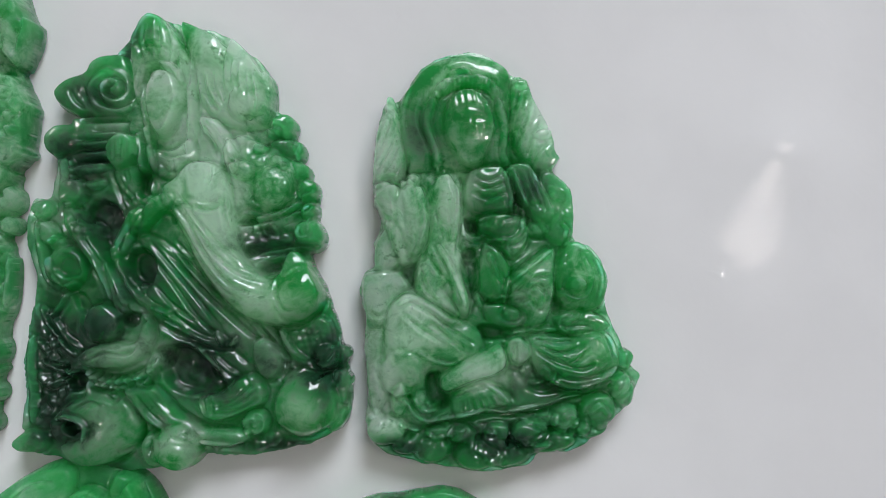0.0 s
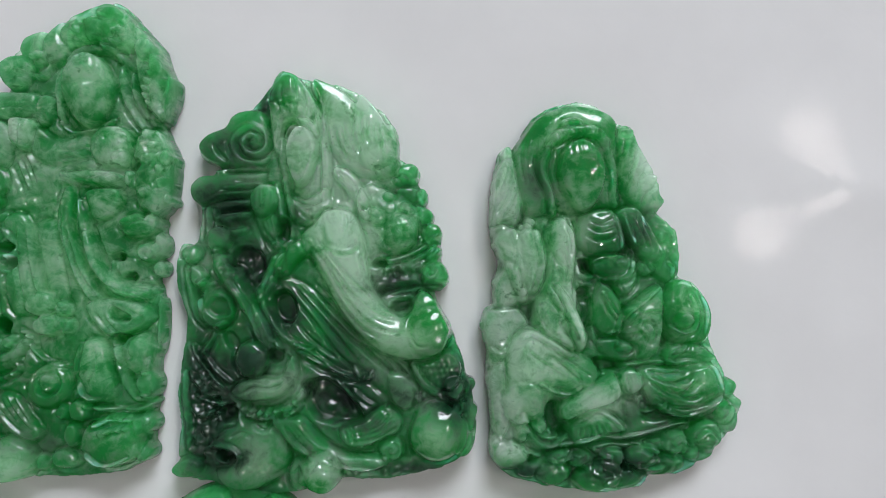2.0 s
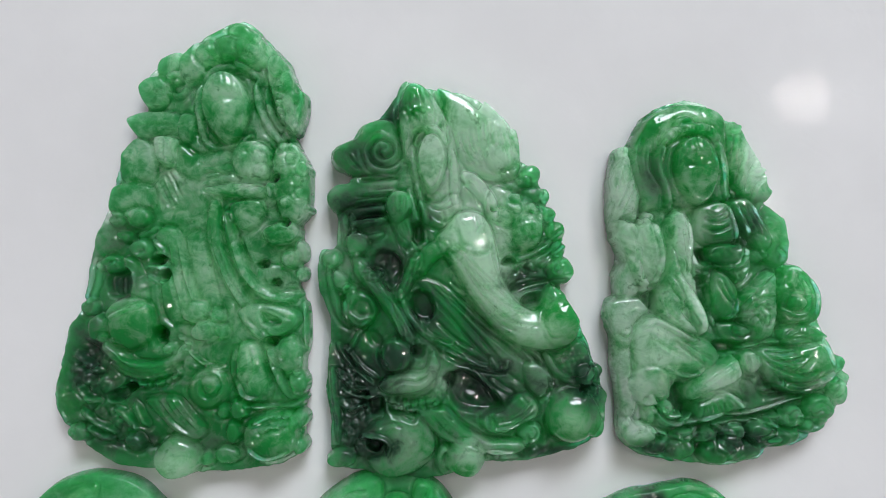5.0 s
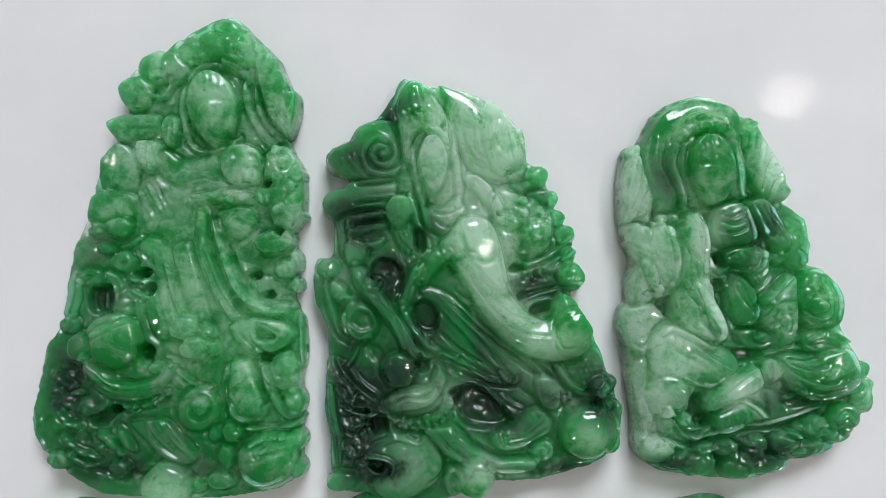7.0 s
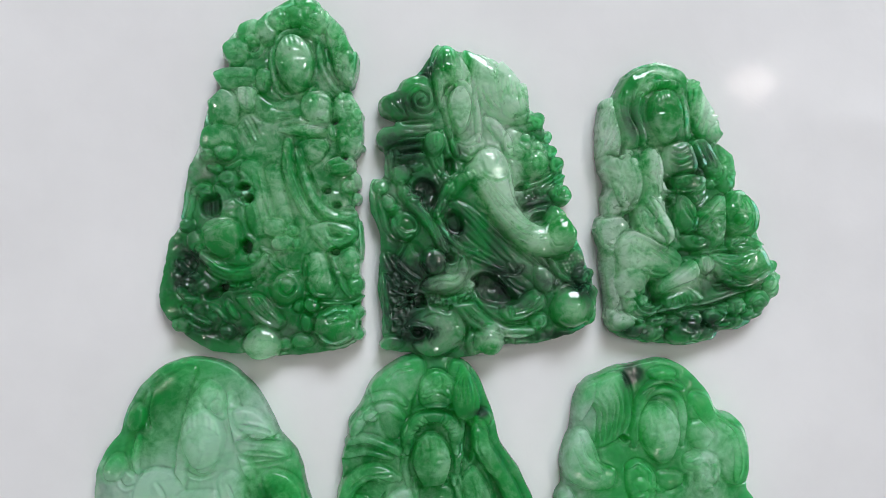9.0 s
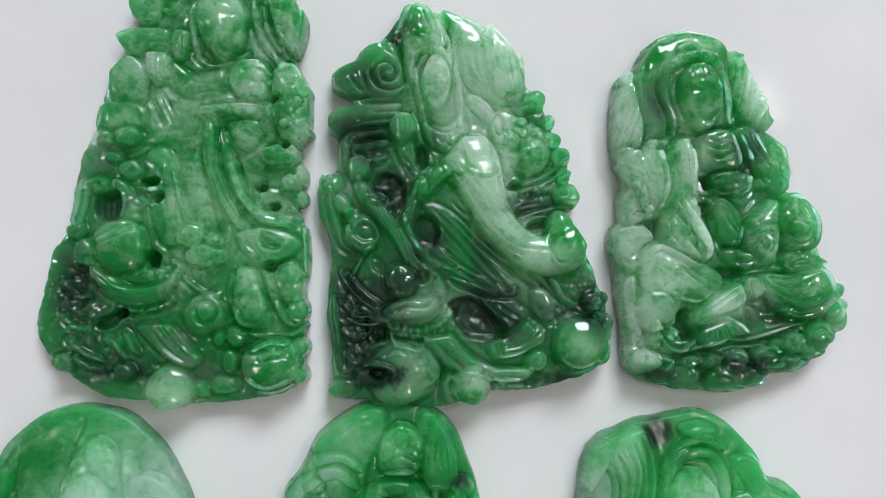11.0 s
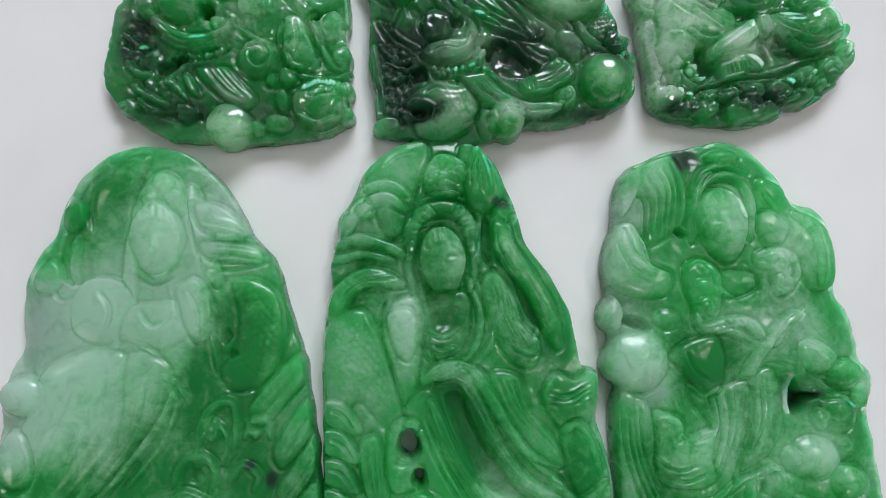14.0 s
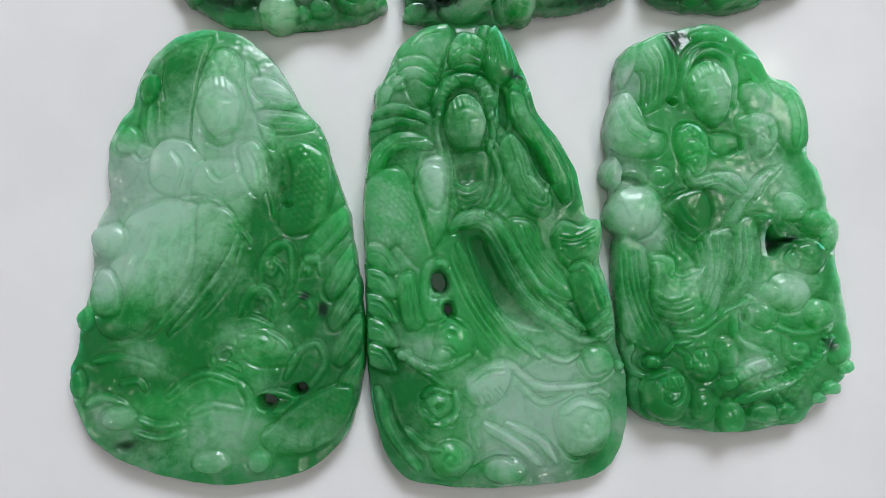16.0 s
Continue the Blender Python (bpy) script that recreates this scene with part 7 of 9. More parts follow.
def robed_pendant():
    r = Relief(-25.9, 26.0, -39.4, 39.4)
    r.plate([(-0.3, 34.2), (2.6, 33.9), (5.6, 33.1), (8.4, 30.8), (10.9, 27.9), (12.5, 24.9), (13.6, 22.4), (15.1, 20.0), (16.8, 18.0), (17.8, 15.0), (18.5, 11.5), (19.5, 8.1), (20.3, 4.6), (20.9, -0.2), (21.3, -5.3), (21.6, -10.7), (21.5, -16.1), (20.7, -21.3), (19.4, -25.7), (17.6, -29.3), (14.7, -32.0), (10.9, -33.9), (5.1, -34.6), (-1.2, -34.6), (-7.4, -33.1), (-12.0, -31.3), (-15.9, -29.2), (-18.8, -26.5), (-20.4, -23.3), (-21.4, -20.1), (-21.6, -15.9), (-20.4, -13.2), (-20.0, -10.0), (-18.8, -6.3), (-17.8, -1.8), (-17.8, 2.4), (-16.8, 5.4), (-15.2, 8.1), (-15.1, 11.1), (-15.2, 14.1), (-14.5, 17.7), (-13.0, 20.5), (-11.1, 22.8), (-10.2, 25.9), (-8.2, 29.6), (-5.5, 32.3), (-2.9, 33.6)], 3.0, 0.0, 0.4, 0.65, 2)
    r.form([(-9.1, 23.9), (-7.1, 28.7), (-3.6, 31.7), (1.3, 32.7), (-0.2, 27.4), (-1.5, 21.4), (-2.4, 16.1), (-6.9, 15.7), (-10.4, 17.9)], 4.3, 2.6, 0.9, 1.3)
    r.tube([(-1.2, 13.7), (-0.9, 19.6), (0.6, 25.5), (2.9, 29.7)], 0.99, 0.85, 4.7, 4.7)
    r.tube([(6.7, 27.9), (7.7, 22.5), (8.8, 17.7), (9.8, 15.0)], 0.99, 0.85, 4.7, 4.7)
    r.form([(-0.9, 24.5), (0.7, 28.5), (3.0, 30.4), (5.3, 28.9), (6.1, 25.5), (5.3, 24.2), (2.4, 25.7), (0.1, 24.2)], 4.9, 1.3, 1.1, 0.4)
    r.ball(3.3, 28.6, 1.31, 1.31, 0, 5.2)
    r.ball(1.7, 26.2, 1.05, 1.05, 0, 5.1)
    r.ball(4.7, 26.3, 0.99, 1.05, 0, 5.1)
    r.head(2.4, 21.0, 3.29, 5.0, 2, 5.6)
    r.groove([(-0.9, 18.1), (1.9, 16.6), (5.2, 17.7)], 0.2, 0.35)
    r.groove([(-0.7, 16.6), (1.9, 15.3), (4.9, 16.3)], 0.2, 0.35)
    r.form([(6.8, 25.7), (10.1, 25.5), (12.7, 23.3), (13.8, 21.5), (11.8, 20.9), (7.9, 22.2)], 4.3, 1.0, 0.9, 0.4)
    r.form([(7.6, 20.8), (11.7, 20.5), (15.1, 19.4), (15.5, 17.6), (11.6, 17.8), (8.1, 18.4)], 4.2, 1.0, 0.9, 0.4)
    r.groove([(7.7, 23.3), (10.9, 22.7), (13.6, 21.6)], 0.22, 0.45)
    r.groove([(8.1, 21.1), (11.5, 20.5), (14.4, 20.0)], 0.22, 0.45)
    r.groove([(8.4, 19.0), (12.0, 18.7), (15.3, 17.9)], 0.22, 0.45)
    r.groove([(8.6, 16.9), (11.8, 16.8), (14.8, 17.1)], 0.22, 0.45)
    r.tube([(9.6, 21.2), (10.9, 20.9), (12.1, 21.1)], 0.46, 0.39, 4.8, 4.8)
    r.ball(-8.1, 25.0, 1.45, 2.24, -15, 4.6)
    r.tube([(-7.7, 22.1), (-8.2, 18.7), (-8.1, 16.2)], 0.59, 0.53, 4.5, 4.5)
    r.groove([(-11.0, 15.6), (-9.8, 14.2), (-8.2, 14.6)], 0.22, 0.4)
    r.ball(-11.5, 17.2, 1.71, 2.24, -20, 4.2)
    r.groove([(-5.8, 29.1), (-6.4, 25.8), (-5.7, 22.5)], 0.25, 0.4)
    r.form([(-6.1, 16.8), (-2.1, 16.0), (-0.4, 12.6), (-1.4, 9.1), (-5.0, 8.0), (-8.3, 10.1), (-8.3, 14.4)], 4.5, 2.0, 0.7, 0.3)
    r.form([(-1.5, 12.6), (1.8, 13.3), (5.5, 12.5), (6.2, 9.1), (3.1, 7.0), (-0.5, 7.9), (-2.6, 8.7)], 4.7, 1.8, 0.7, 0.3)
    r.groove([(0.1, 12.3), (1.9, 10.2), (4.7, 11.8)], 0.25, 0.3)
    r.groove([(-5.0, 15.2), (-3.5, 12.5), (-4.4, 9.0)], 0.25, 0.25)
    r.groove([(-3.7, 8.1), (-0.7, 8.1), (1.9, 6.8), (3.0, 4.9)], 0.22, 0.4)
    r.tube([(-4.3, 7.7), (-0.9, 8.1), (1.5, 6.9), (3.1, 4.8)], 0.39, 0.33, 5.1, 5.1)
    r.form([(4.5, 14.9), (7.0, 16.1), (9.0, 13.3), (9.3, 9.3), (7.2, 7.4), (5.4, 9.5), (4.8, 12.2)], 4.8, 1.1, 1.0, 0.4)
    r.tube([(8.6, 9.8), (9.3, 6.5), (9.7, 4.2), (10.4, 5.7)], 0.39, 0.33, 4.8, 4.8)
    r.groove([(6.1, 14.5), (7.2, 11.8), (7.5, 8.5)], 0.18, 0.35)
    r.form([(-12.0, 5.5), (-7.5, 7.8), (-4.2, 7.9), (-1.1, 5.9), (-1.0, 1.4), (-2.9, -3.6), (-6.8, -8.4), (-11.4, -12.1), (-15.7, -11.7), (-17.4, -8.2), (-15.4, -2.7), (-13.6, 1.0)], 4.7, 2.2, 1.0, 0.6)
    r.form([(-1.9, 6.1), (1.4, 6.5), (3.9, 4.4), (3.3, 1.1), (0.2, -3.8), (-5.1, -9.9), (-9.7, -12.3), (-6.3, -7.8), (-2.8, -3.0)], 4.5, 1.2, 1.0, 0.3)
    r.folds([(-9.2, 4.5), (-12.3, -2.3), (-15.0, -9.0)], [(-0.9, 3.9), (-3.1, -3.0), (-10.3, -11.3)], 2, 0.3, 0.2)
    r.folds([(0.5, 4.4), (-1.2, -2.5), (-7.4, -10.9)], [(3.4, 2.9), (-0.0, -3.9), (-5.9, -10.7)], 2, 0.25, 0.25)
    r.tube([(4.4, 2.9), (2.6, -1.5), (-2.2, -7.5), (-6.6, -12.0)], 0.59, 0.46, 4.7, 4.7)
    r.tube([(4.7, 1.0), (2.9, -4.1), (-1.7, -9.5)], 0.46, 0.39, 4.5, 4.5)
    r.tube([(2.7, 3.7), (4.7, 2.2), (5.8, 0.2)], 0.39, 0.33, 4.8, 4.8)
    r.groove([(3.3, 2.3), (5.2, 0.9)], 0.2, 0.35)
    r.ball(-14.6, 2.4, 2.76, 2.63, 0, 4.7)
    r.form([(-17.9, -5.7), (-16.4, -1.9), (-14.1, -2.4), (-12.9, -5.4), (-13.5, -8.6), (-16.3, -9.0)], 4.5, 1.1, 1.2, 0.5)
    r.groove([(-14.0, -2.8), (-13.0, -5.4), (-13.7, -8.5)], 0.22, 0.4)
    r.ball(-18.9, -8.8, 1.31, 1.71, 0, 3.8)
    r.form([(11.5, 15.1), (14.2, 15.6), (17.3, 13.4), (18.1, 9.4), (17.1, 4.8), (14.6, 1.6), (11.1, 1.2), (9.6, 4.0), (11.6, 7.1), (12.2, 11.1)], 4.7, 1.3, 1.3, 0.5)
    r.scales(14.3, 8.1, 4.08, 7.36, 10, 1.2, 0.2)
    r.pit(10.7, 8.3, 1.05, 0.66, 70, 0.8)
    r.pit(11.6, 5.9, 0.72, 0.53, 0, 0.9)
    r.form([(13.1, -0.9), (17.3, 3.5), (20.0, 5.3), (20.5, 2.6), (17.3, -1.2), (14.3, -3.6)], 4.4, 0.9, 1.0, 0.3)
    r.form([(16.0, -6.3), (19.6, -1.3), (20.9, -0.8), (21.0, -4.1), (18.5, -7.8), (16.8, -9.0)], 4.4, 0.9, 1.0, 0.3)
    r.form([(16.3, -11.6), (19.9, -6.6), (21.4, -5.4), (21.5, -8.7), (18.9, -12.4), (16.9, -13.5)], 4.4, 0.9, 1.0, 0.3)
    r.form([(16.4, -16.7), (19.7, -11.8), (21.6, -11.3), (21.5, -14.6), (19.1, -18.2), (17.3, -18.7)], 4.4, 0.9, 1.0, 0.3)
    r.form([(16.7, -21.9), (19.8, -17.7), (21.4, -17.1), (20.9, -20.3), (18.8, -23.4), (17.2, -23.9)], 4.4, 0.9, 1.0, 0.3)
    r.groove([(14.3, -2.4), (17.3, 0.7), (20.1, 3.4)], 0.16, 0.4)
    r.groove([(15.3, -3.4), (18.0, -0.7), (20.5, 1.8)], 0.16, 0.4)
    r.groove([(17.0, -7.8), (19.1, -4.9), (20.8, -2.3)], 0.16, 0.4)
    r.groove([(17.5, -8.8), (19.7, -5.7), (21.1, -3.9)], 0.16, 0.4)
    r.groove([(17.2, -13.0), (19.6, -9.7), (21.4, -7.0)], 0.16, 0.4)
    r.groove([(17.8, -13.3), (20.1, -10.2), (21.6, -8.3)], 0.16, 0.4)
    r.groove([(17.4, -17.9), (19.6, -14.7), (21.5, -12.3)], 0.16, 0.4)
    r.groove([(17.8, -23.0), (19.8, -20.0), (21.3, -17.7)], 0.16, 0.4)
    r.tube([(6.7, -5.6), (7.7, -1.9), (9.6, -0.1), (11.5, -0.6), (11.5, -4.7), (10.4, -7.8)], 0.66, 0.53, 4.9, 4.9)
    r.tube([(7.6, -3.8), (8.8, -2.3), (9.2, -3.9), (8.3, -4.7)], 0.39, 0.33, 4.9, 4.9)
    r.tube([(3.7, -9.9), (4.7, -7.4), (7.1, -6.3), (9.0, -8.4), (8.2, -10.9)], 0.59, 0.53, 4.8, 4.8)
    r.pit(6.5, -8.8, 1.05, 1.05, 0, 0.6)
    r.tube([(3.1, -11.7), (5.1, -10.6), (8.2, -12.1)], 0.46, 0.39, 4.6, 4.6)
    r.tube([(12.8, -4.8), (13.6, -2.7), (15.4, -2.7), (15.8, -5.0)], 0.59, 0.46, 4.8, 4.8)
    r.ball(13.9, -4.2, 0.79, 0.79, 0, 5.0)
    r.tube([(10.6, -9.8), (12.3, -8.0), (14.1, -9.4), (13.5, -11.3)], 0.53, 0.46, 4.7, 4.7)
    r.tube([(8.8, -1.9), (10.6, -4.6), (9.7, -7.8)], 0.39, 0.39, 4.7, 4.7)
    r.form([(2.8, -13.0), (4.8, -12.2), (8.6, -13.2), (11.0, -15.0), (11.5, -17.6), (8.3, -18.0), (4.6, -17.0)], 4.7, 1.1, 1.0, 0.4)
    r.ball(6.2, -14.5, 2.1, 1.58, 0, 5.0)
    r.tube([(3.9, -12.4), (6.4, -12.4), (9.2, -13.7), (10.7, -15.5)], 0.39, 0.33, 5.0, 5.0)
    r.tube([(9.7, -19.8), (11.8, -16.2), (14.5, -15.0), (15.5, -17.8), (13.4, -20.8), (11.5, -21.3)], 0.59, 0.53, 4.9, 4.9)
    r.tube([(5.8, -22.0), (8.3, -21.6), (10.8, -22.7), (9.4, -24.2), (6.9, -24.1)], 0.53, 0.46, 4.7, 4.7)
    r.ball(0.9, -15.7, 1.58, 1.31, 30, 4.3)
    r.tube([(-0.7, -15.9), (0.1, -17.3), (1.6, -17.0), (3.1, -18.0)], 0.39, 0.33, 4.9, 4.9)
    r.lumps(7.0, -10.8, 5.26, 7.23, 0, 16, 14, 0.4)
    r.form([(7.8, -25.6), (11.8, -22.8), (17.0, -21.3), (19.5, -22.2), (17.9, -27.1), (13.2, -30.5), (7.5, -30.6), (5.1, -27.9)], 4.2, 1.3, 1.2, 0.4)
    r.scales(13.1, -25.8, 6.57, 4.6, 30, 1.2, 0.2)
    r.tube([(-13.8, -18.6), (-11.3, -18.4), (-10.3, -19.8)], 0.46, 0.39, 4.6, 4.6)
    r.tube([(-11.6, -23.6), (-9.2, -24.8), (-6.1, -25.0)], 0.53, 0.39, 4.5, 4.5)
    r.tube([(-12.4, -25.5), (-8.8, -26.8), (-5.1, -26.1)], 0.46, 0.39, 4.2, 4.2)
    r.ball(-14.3, -23.5, 2.63, 1.71, 0, 4.4)
    r.tube([(-7.2, -20.9), (-4.0, -18.7), (-0.9, -18.1), (3.3, -20.0)], 0.59, 0.46, 4.4, 4.4)
    r.tube([(-18.9, -21.2), (-16.4, -20.2), (-12.8, -21.7)], 0.59, 0.46, 4.2, 4.2)
    r.tube([(-17.5, -15.1), (-13.8, -14.8), (-9.0, -16.5)], 0.59, 0.46, 4.1, 4.1)
    r.tube([(-4.3, -23.7), (-1.2, -22.7), (3.1, -23.7)], 0.53, 0.46, 4.2, 4.2)
    r.tube([(3.3, -20.0), (4.4, -23.2), (2.9, -28.1)], 0.66, 0.53, 4.3, 4.3)
    r.ball(-1.8, -30.9, 2.89, 1.71, 0, 4.1)
    r.ball(5.1, -31.5, 1.71, 1.58, 0, 4.3)
    r.ball(-20.2, -18.2, 1.18, 1.97, 0, 3.6)
    r.pit(-13.6, -27.6, 1.58, 0.66, 10, 0.8)
    r.pit(1.3, -15.7, 0.92, 0.79, 0, 0.5)
    r.hole(11.6, -21.4, 0.66, 0.53, 0)
    r.hole(6.8, -22.9, 0.99, 0.72, 0)
    r.vivid(-17.3, -15.1, 5.92, 7.23, 0, 0.6)
    r.vivid(-0.3, -6.4, 4.6, 5.92, 30, 0.6)
    r.dark(-15.0, -19.0, 8.55, 5.92, 0, 0.12)
    r.dark(13.9, -11.3, 5.92, 14.46, 0, 0.12)
    r.vivid(15.2, 9.4, 3.94, 7.23, 0, 0.5)
    r.vivid(-8.1, 30.1, 4.6, 4.6, 30, 0.5)
    r.vivid(-14.2, -27.7, 5.92, 2.63, 0, 0.4)
    r.dark(-20.1, -8.6, 3.94, 10.52, 0, 0.1)
    r.pale(2.1, 21.9, 7.47, 9.13, -3, 0.42)
    r.pale(9.6, 21.5, 6.71, 5.87, -3, 0.46)
    r.pale(-7.0, 2.9, 9.71, 12.14, -29, 0.77)
    r.pale(-14.3, 1.0, 4.00, 8.00, -4, 0.61)
    r.pale(-12.6, 14.2, 4.05, 6.47, -4, 0.31)
    r.pale(5.7, 11.4, 3.31, 4.97, -4, 0.46)
    r.pale(-3.6, -28.4, 8.74, 4.77, -5, 0.27)
    r.pale(7.3, 26.0, 5.03, 5.87, -3, 0.34)
    r.pale(6.0, -13.8, 4.07, 2.44, -5, 0.23)
    r.pale(-16.0, -23.3, 3.92, 3.92, -5, 0.31)
    r.pale(-6.5, 13.0, 5.71, 4.89, -4, 0.53)
    r.pale(13.4, -26.7, 4.07, 4.89, -5, 0.12)
    r.dark(15.7, -10.1, 0.74, 1.07, -4, 1.1)
    r.dark(13.2, -8.0, 0.66, 0.58, -4, 1.1)
    # a hole and two pits, with their shade tinted into the stone
    r.dark(11.7, -21.6, 0.82, 0.73, -5, 0.7)
    r.dark(-14.1, -27.6, 1.41, 0.78, -5, 0.7)
    r.dark(1.2, -15.0, 0.97, 1.45, -5, 0.4)
    r.vivid(-5.0, 28.4, 5.78, 4.96, -3, 0.7)
    r.vivid(10.5, 7.6, 4.99, 5.82, -4, 1.0)
    r.vivid(8.2, -3.2, 7.40, 6.58, -4, 0.7)
    r.vivid(-3.5, -8.9, 7.25, 6.45, 47, 0.8)
    r.vivid(17.5, -13.9, 4.96, 9.92, -5, 0.7)
    r.vivid(-11.0, -15.7, 9.53, 3.18, -5, 0.8)
    r.vivid(-5.3, 21.5, 2.46, 6.57, -3, 0.5)
    r.vivid(13.5, -25.1, 7.34, 6.53, -5, 0.7)
    r.vivid(-11.5, -27.6, 4.72, 3.15, -5, 0.6)
    r.vivid(-11.0, -15.7, 8.73, 3.97, -5, 0.6)
    r.vivid(14.1, -15.3, 7.40, 11.51, -5, 0.4)
    r.dark(-6.5, -3.8, 20.95, 33.84, -4, 0.05)
    r.dark(-5.0, -24.2, 17.50, 8.75, -5, 0.14)
    r.dark(12.5, -20.9, 8.99, 12.26, -5, 0.12)
    r.vivid(12.5, -20.9, 8.99, 12.26, -5, 0.2)
    r.pale(-10.1, -9.2, 5.25, 4.5, 0, -0.25)
    r.pale(-10.3, 18.9, 1.95, 4.5, 0, -0.25)
    r.vivid(3.5, -10.3, 4.5, 4.5, 0, 0.2)
    r.dark(9.7, -9.5, 6.0, 4.5, 0, 0.08)
    r.pale(0.3, -25.8, 5.94, 3.73, 0, 0.3)
    r.pale(-8.0, -16.7, 5.09, 2.2, -15, 0.28)
    r.pale(-11.8, -11.5, 3.39, 2.04, -30, 0.2)
    r.pale(6.6, -20.3, 2.54, 1.7, 0, 0.22)
    r.pale(-4.7, -21.8, 2.2, 1.7, 0, 0.2)
    r.pale(-10.8, 23.8, 2.54, 1.7, 0, 0.22)
    r.vivid(-10.7, 26.8, 5.09, 3.05, -30, 0.45)
    r.pale(10.1, -28.7, 2.2, 1.7, 0, 0.2)
    r.pale(-15.0, -22.5, 2.54, 1.36, 0, 0.22)
    r.dark(16.7, -26.9, 2.04, 5.09, 15, 0.12)
    return tagged(r.finish("jade_pendant", -0.0583, -0.0563), "smooth milky green jade pendant carved with a flowing robe", "pendant", "jade pendants on the sheet")


robed_pendant()


def lotus_pendant():
    r = Relief(-24.2, 24.1, -41.2, 41.2)
    r.plate([(-3.0, 35.8), (1.4, 35.1), (4.5, 33.8), (6.5, 30.7), (7.8, 27.0), (8.8, 23.8), (9.4, 20.6), (11.5, 17.4), (13.4, 14.2), (14.9, 10.3), (15.4, 6.6), (15.9, 3.5), (17.8, 2.8), (17.8, -1.1), (17.2, -3.9), (18.2, -7.8), (18.7, -11.8), (18.6, -16.3), (19.5, -20.1), (19.5, -25.7), (18.3, -30.7), (16.2, -34.5), (13.0, -36.1), (8.6, -36.7), (2.5, -36.7), (-4.3, -36.4), (-10.2, -35.5), (-14.4, -34.3), (-16.9, -32.2), (-18.6, -28.3), (-19.5, -23.2), (-19.8, -17.3), (-19.7, -10.5), (-19.4, -3.6), (-19.1, 3.4), (-18.6, 10.3), (-17.4, 15.6), (-17.3, 19.1), (-16.0, 22.6), (-16.0, 25.1), (-14.1, 27.8), (-12.2, 31.5), (-10.2, 33.4), (-6.6, 35.3)], 2.9, 0.0, 0.4, 0.9, 1)
    r.form([(-12.3, 30.7), (-9.0, 34.0), (-4.0, 35.2), (-3.2, 32.3), (-5.3, 27.8), (-6.5, 23.2), (-9.4, 21.8), (-11.2, 26.4)], 4.0, 1.2, 1.2, 0.4)
    r.groove([(-9.6, 31.6), (-7.6, 33.3), (-5.1, 33.7)], 0.18, 0.4)
    r.tube([(-15.5, 22.9), (-13.1, 26.2), (-9.4, 27.5), (-6.9, 25.6)], 1.02, 0.76, 4.7, 4.7)
    r.tube([(-14.0, 26.0), (-12.1, 28.7), (-8.7, 29.3), (-6.4, 27.7)], 0.76, 0.59, 4.5, 4.5)
    r.tube([(-16.5, 21.6), (-12.9, 22.2), (-9.2, 20.8), (-7.2, 19.5)], 0.76, 0.68, 4.6, 4.6)
    r.tube([(-16.8, 19.6), (-13.0, 20.1), (-9.0, 19.1)], 0.68, 0.59, 4.3, 4.3)
    r.ball(-12.2, 25.9, 1.19, 1.02, 0, 5.0)
    r.tube([(-17.3, 12.1), (-15.4, 15.4), (-11.9, 17.1), (-7.9, 15.8)], 1.53, 1.1, 4.8, 4.8)
    r.scales(-12.2, 14.1, 4.07, 3.05, 0, 1.1, 0.16)
    r.groove([(-16.5, 13.9), (-13.3, 16.4), (-8.5, 16.6)], 0.16, 0.4)
    r.form([(1.5, 34.6), (3.9, 33.7), (3.7, 31.9), (2.4, 30.1), (0.9, 29.3), (0.7, 32.1)], 4.0, 0.8, 0.9, 0.4)
    r.form([(-3.8, 27.5), (-3.9, 30.9), (-2.1, 33.0), (0.1, 32.7), (1.9, 30.6), (0.7, 27.3)], 5.2, 0.9, 1.1, 0.3)
    r.tube([(-3.8, 29.1), (-1.3, 30.2), (1.2, 29.0)], 0.51, 0.51, 5.6, 5.6)
    r.ball(-1.1, 31.5, 0.85, 1.19, 0, 5.6)
    r.ball(-3.1, 30.4, 0.68, 0.85, 0, 5.3)
    r.ball(0.7, 30.2, 0.68, 0.85, 0, 5.3)
    r.tube([(-4.9, 26.7), (-1.5, 27.4), (1.5, 26.5)], 0.42, 0.42, 5.7, 5.7)
    r.tube([(-6.4, 20.3), (-6.0, 23.5), (-3.6, 25.5), (-0.3, 25.3), (1.6, 23.3), (1.6, 19.8)], 1.1, 1.02, 5.9, 5.9)
    r.folds([(-6.3, 22.3), (-3.7, 23.3)], [(-3.8, 26.7), (-2.2, 24.3)], 5, 0.12, 0.35)
    r.folds([(-1.2, 24.4), (0.1, 26.8)], [(0.2, 22.6), (2.3, 22.3)], 5, 0.12, 0.35)
    r.tube([(-6.3, 21.0), (-6.9, 17.5), (-6.1, 14.0)], 0.59, 0.51, 5.2, 5.2)
    r.tube([(1.8, 20.5), (1.8, 17.0), (0.8, 14.3)], 0.59, 0.51, 5.2, 5.2)
    r.head(-2.4, 18.3, 3.14, 4.75, 2, 6.2)
    r.form([(1.3, 29.8), (2.3, 32.1), (3.4, 33.9), (5.2, 30.7), (5.9, 26.7), (4.4, 25.0), (2.1, 25.2), (1.2, 27.3)], 5.4, 1.0, 1.3, 0.3)
    r.folds([(1.6, 28.3), (2.0, 30.8), (3.2, 32.9)], [(5.1, 26.6), (4.7, 30.0), (3.7, 32.7)], 4, 0.14, 0.4)
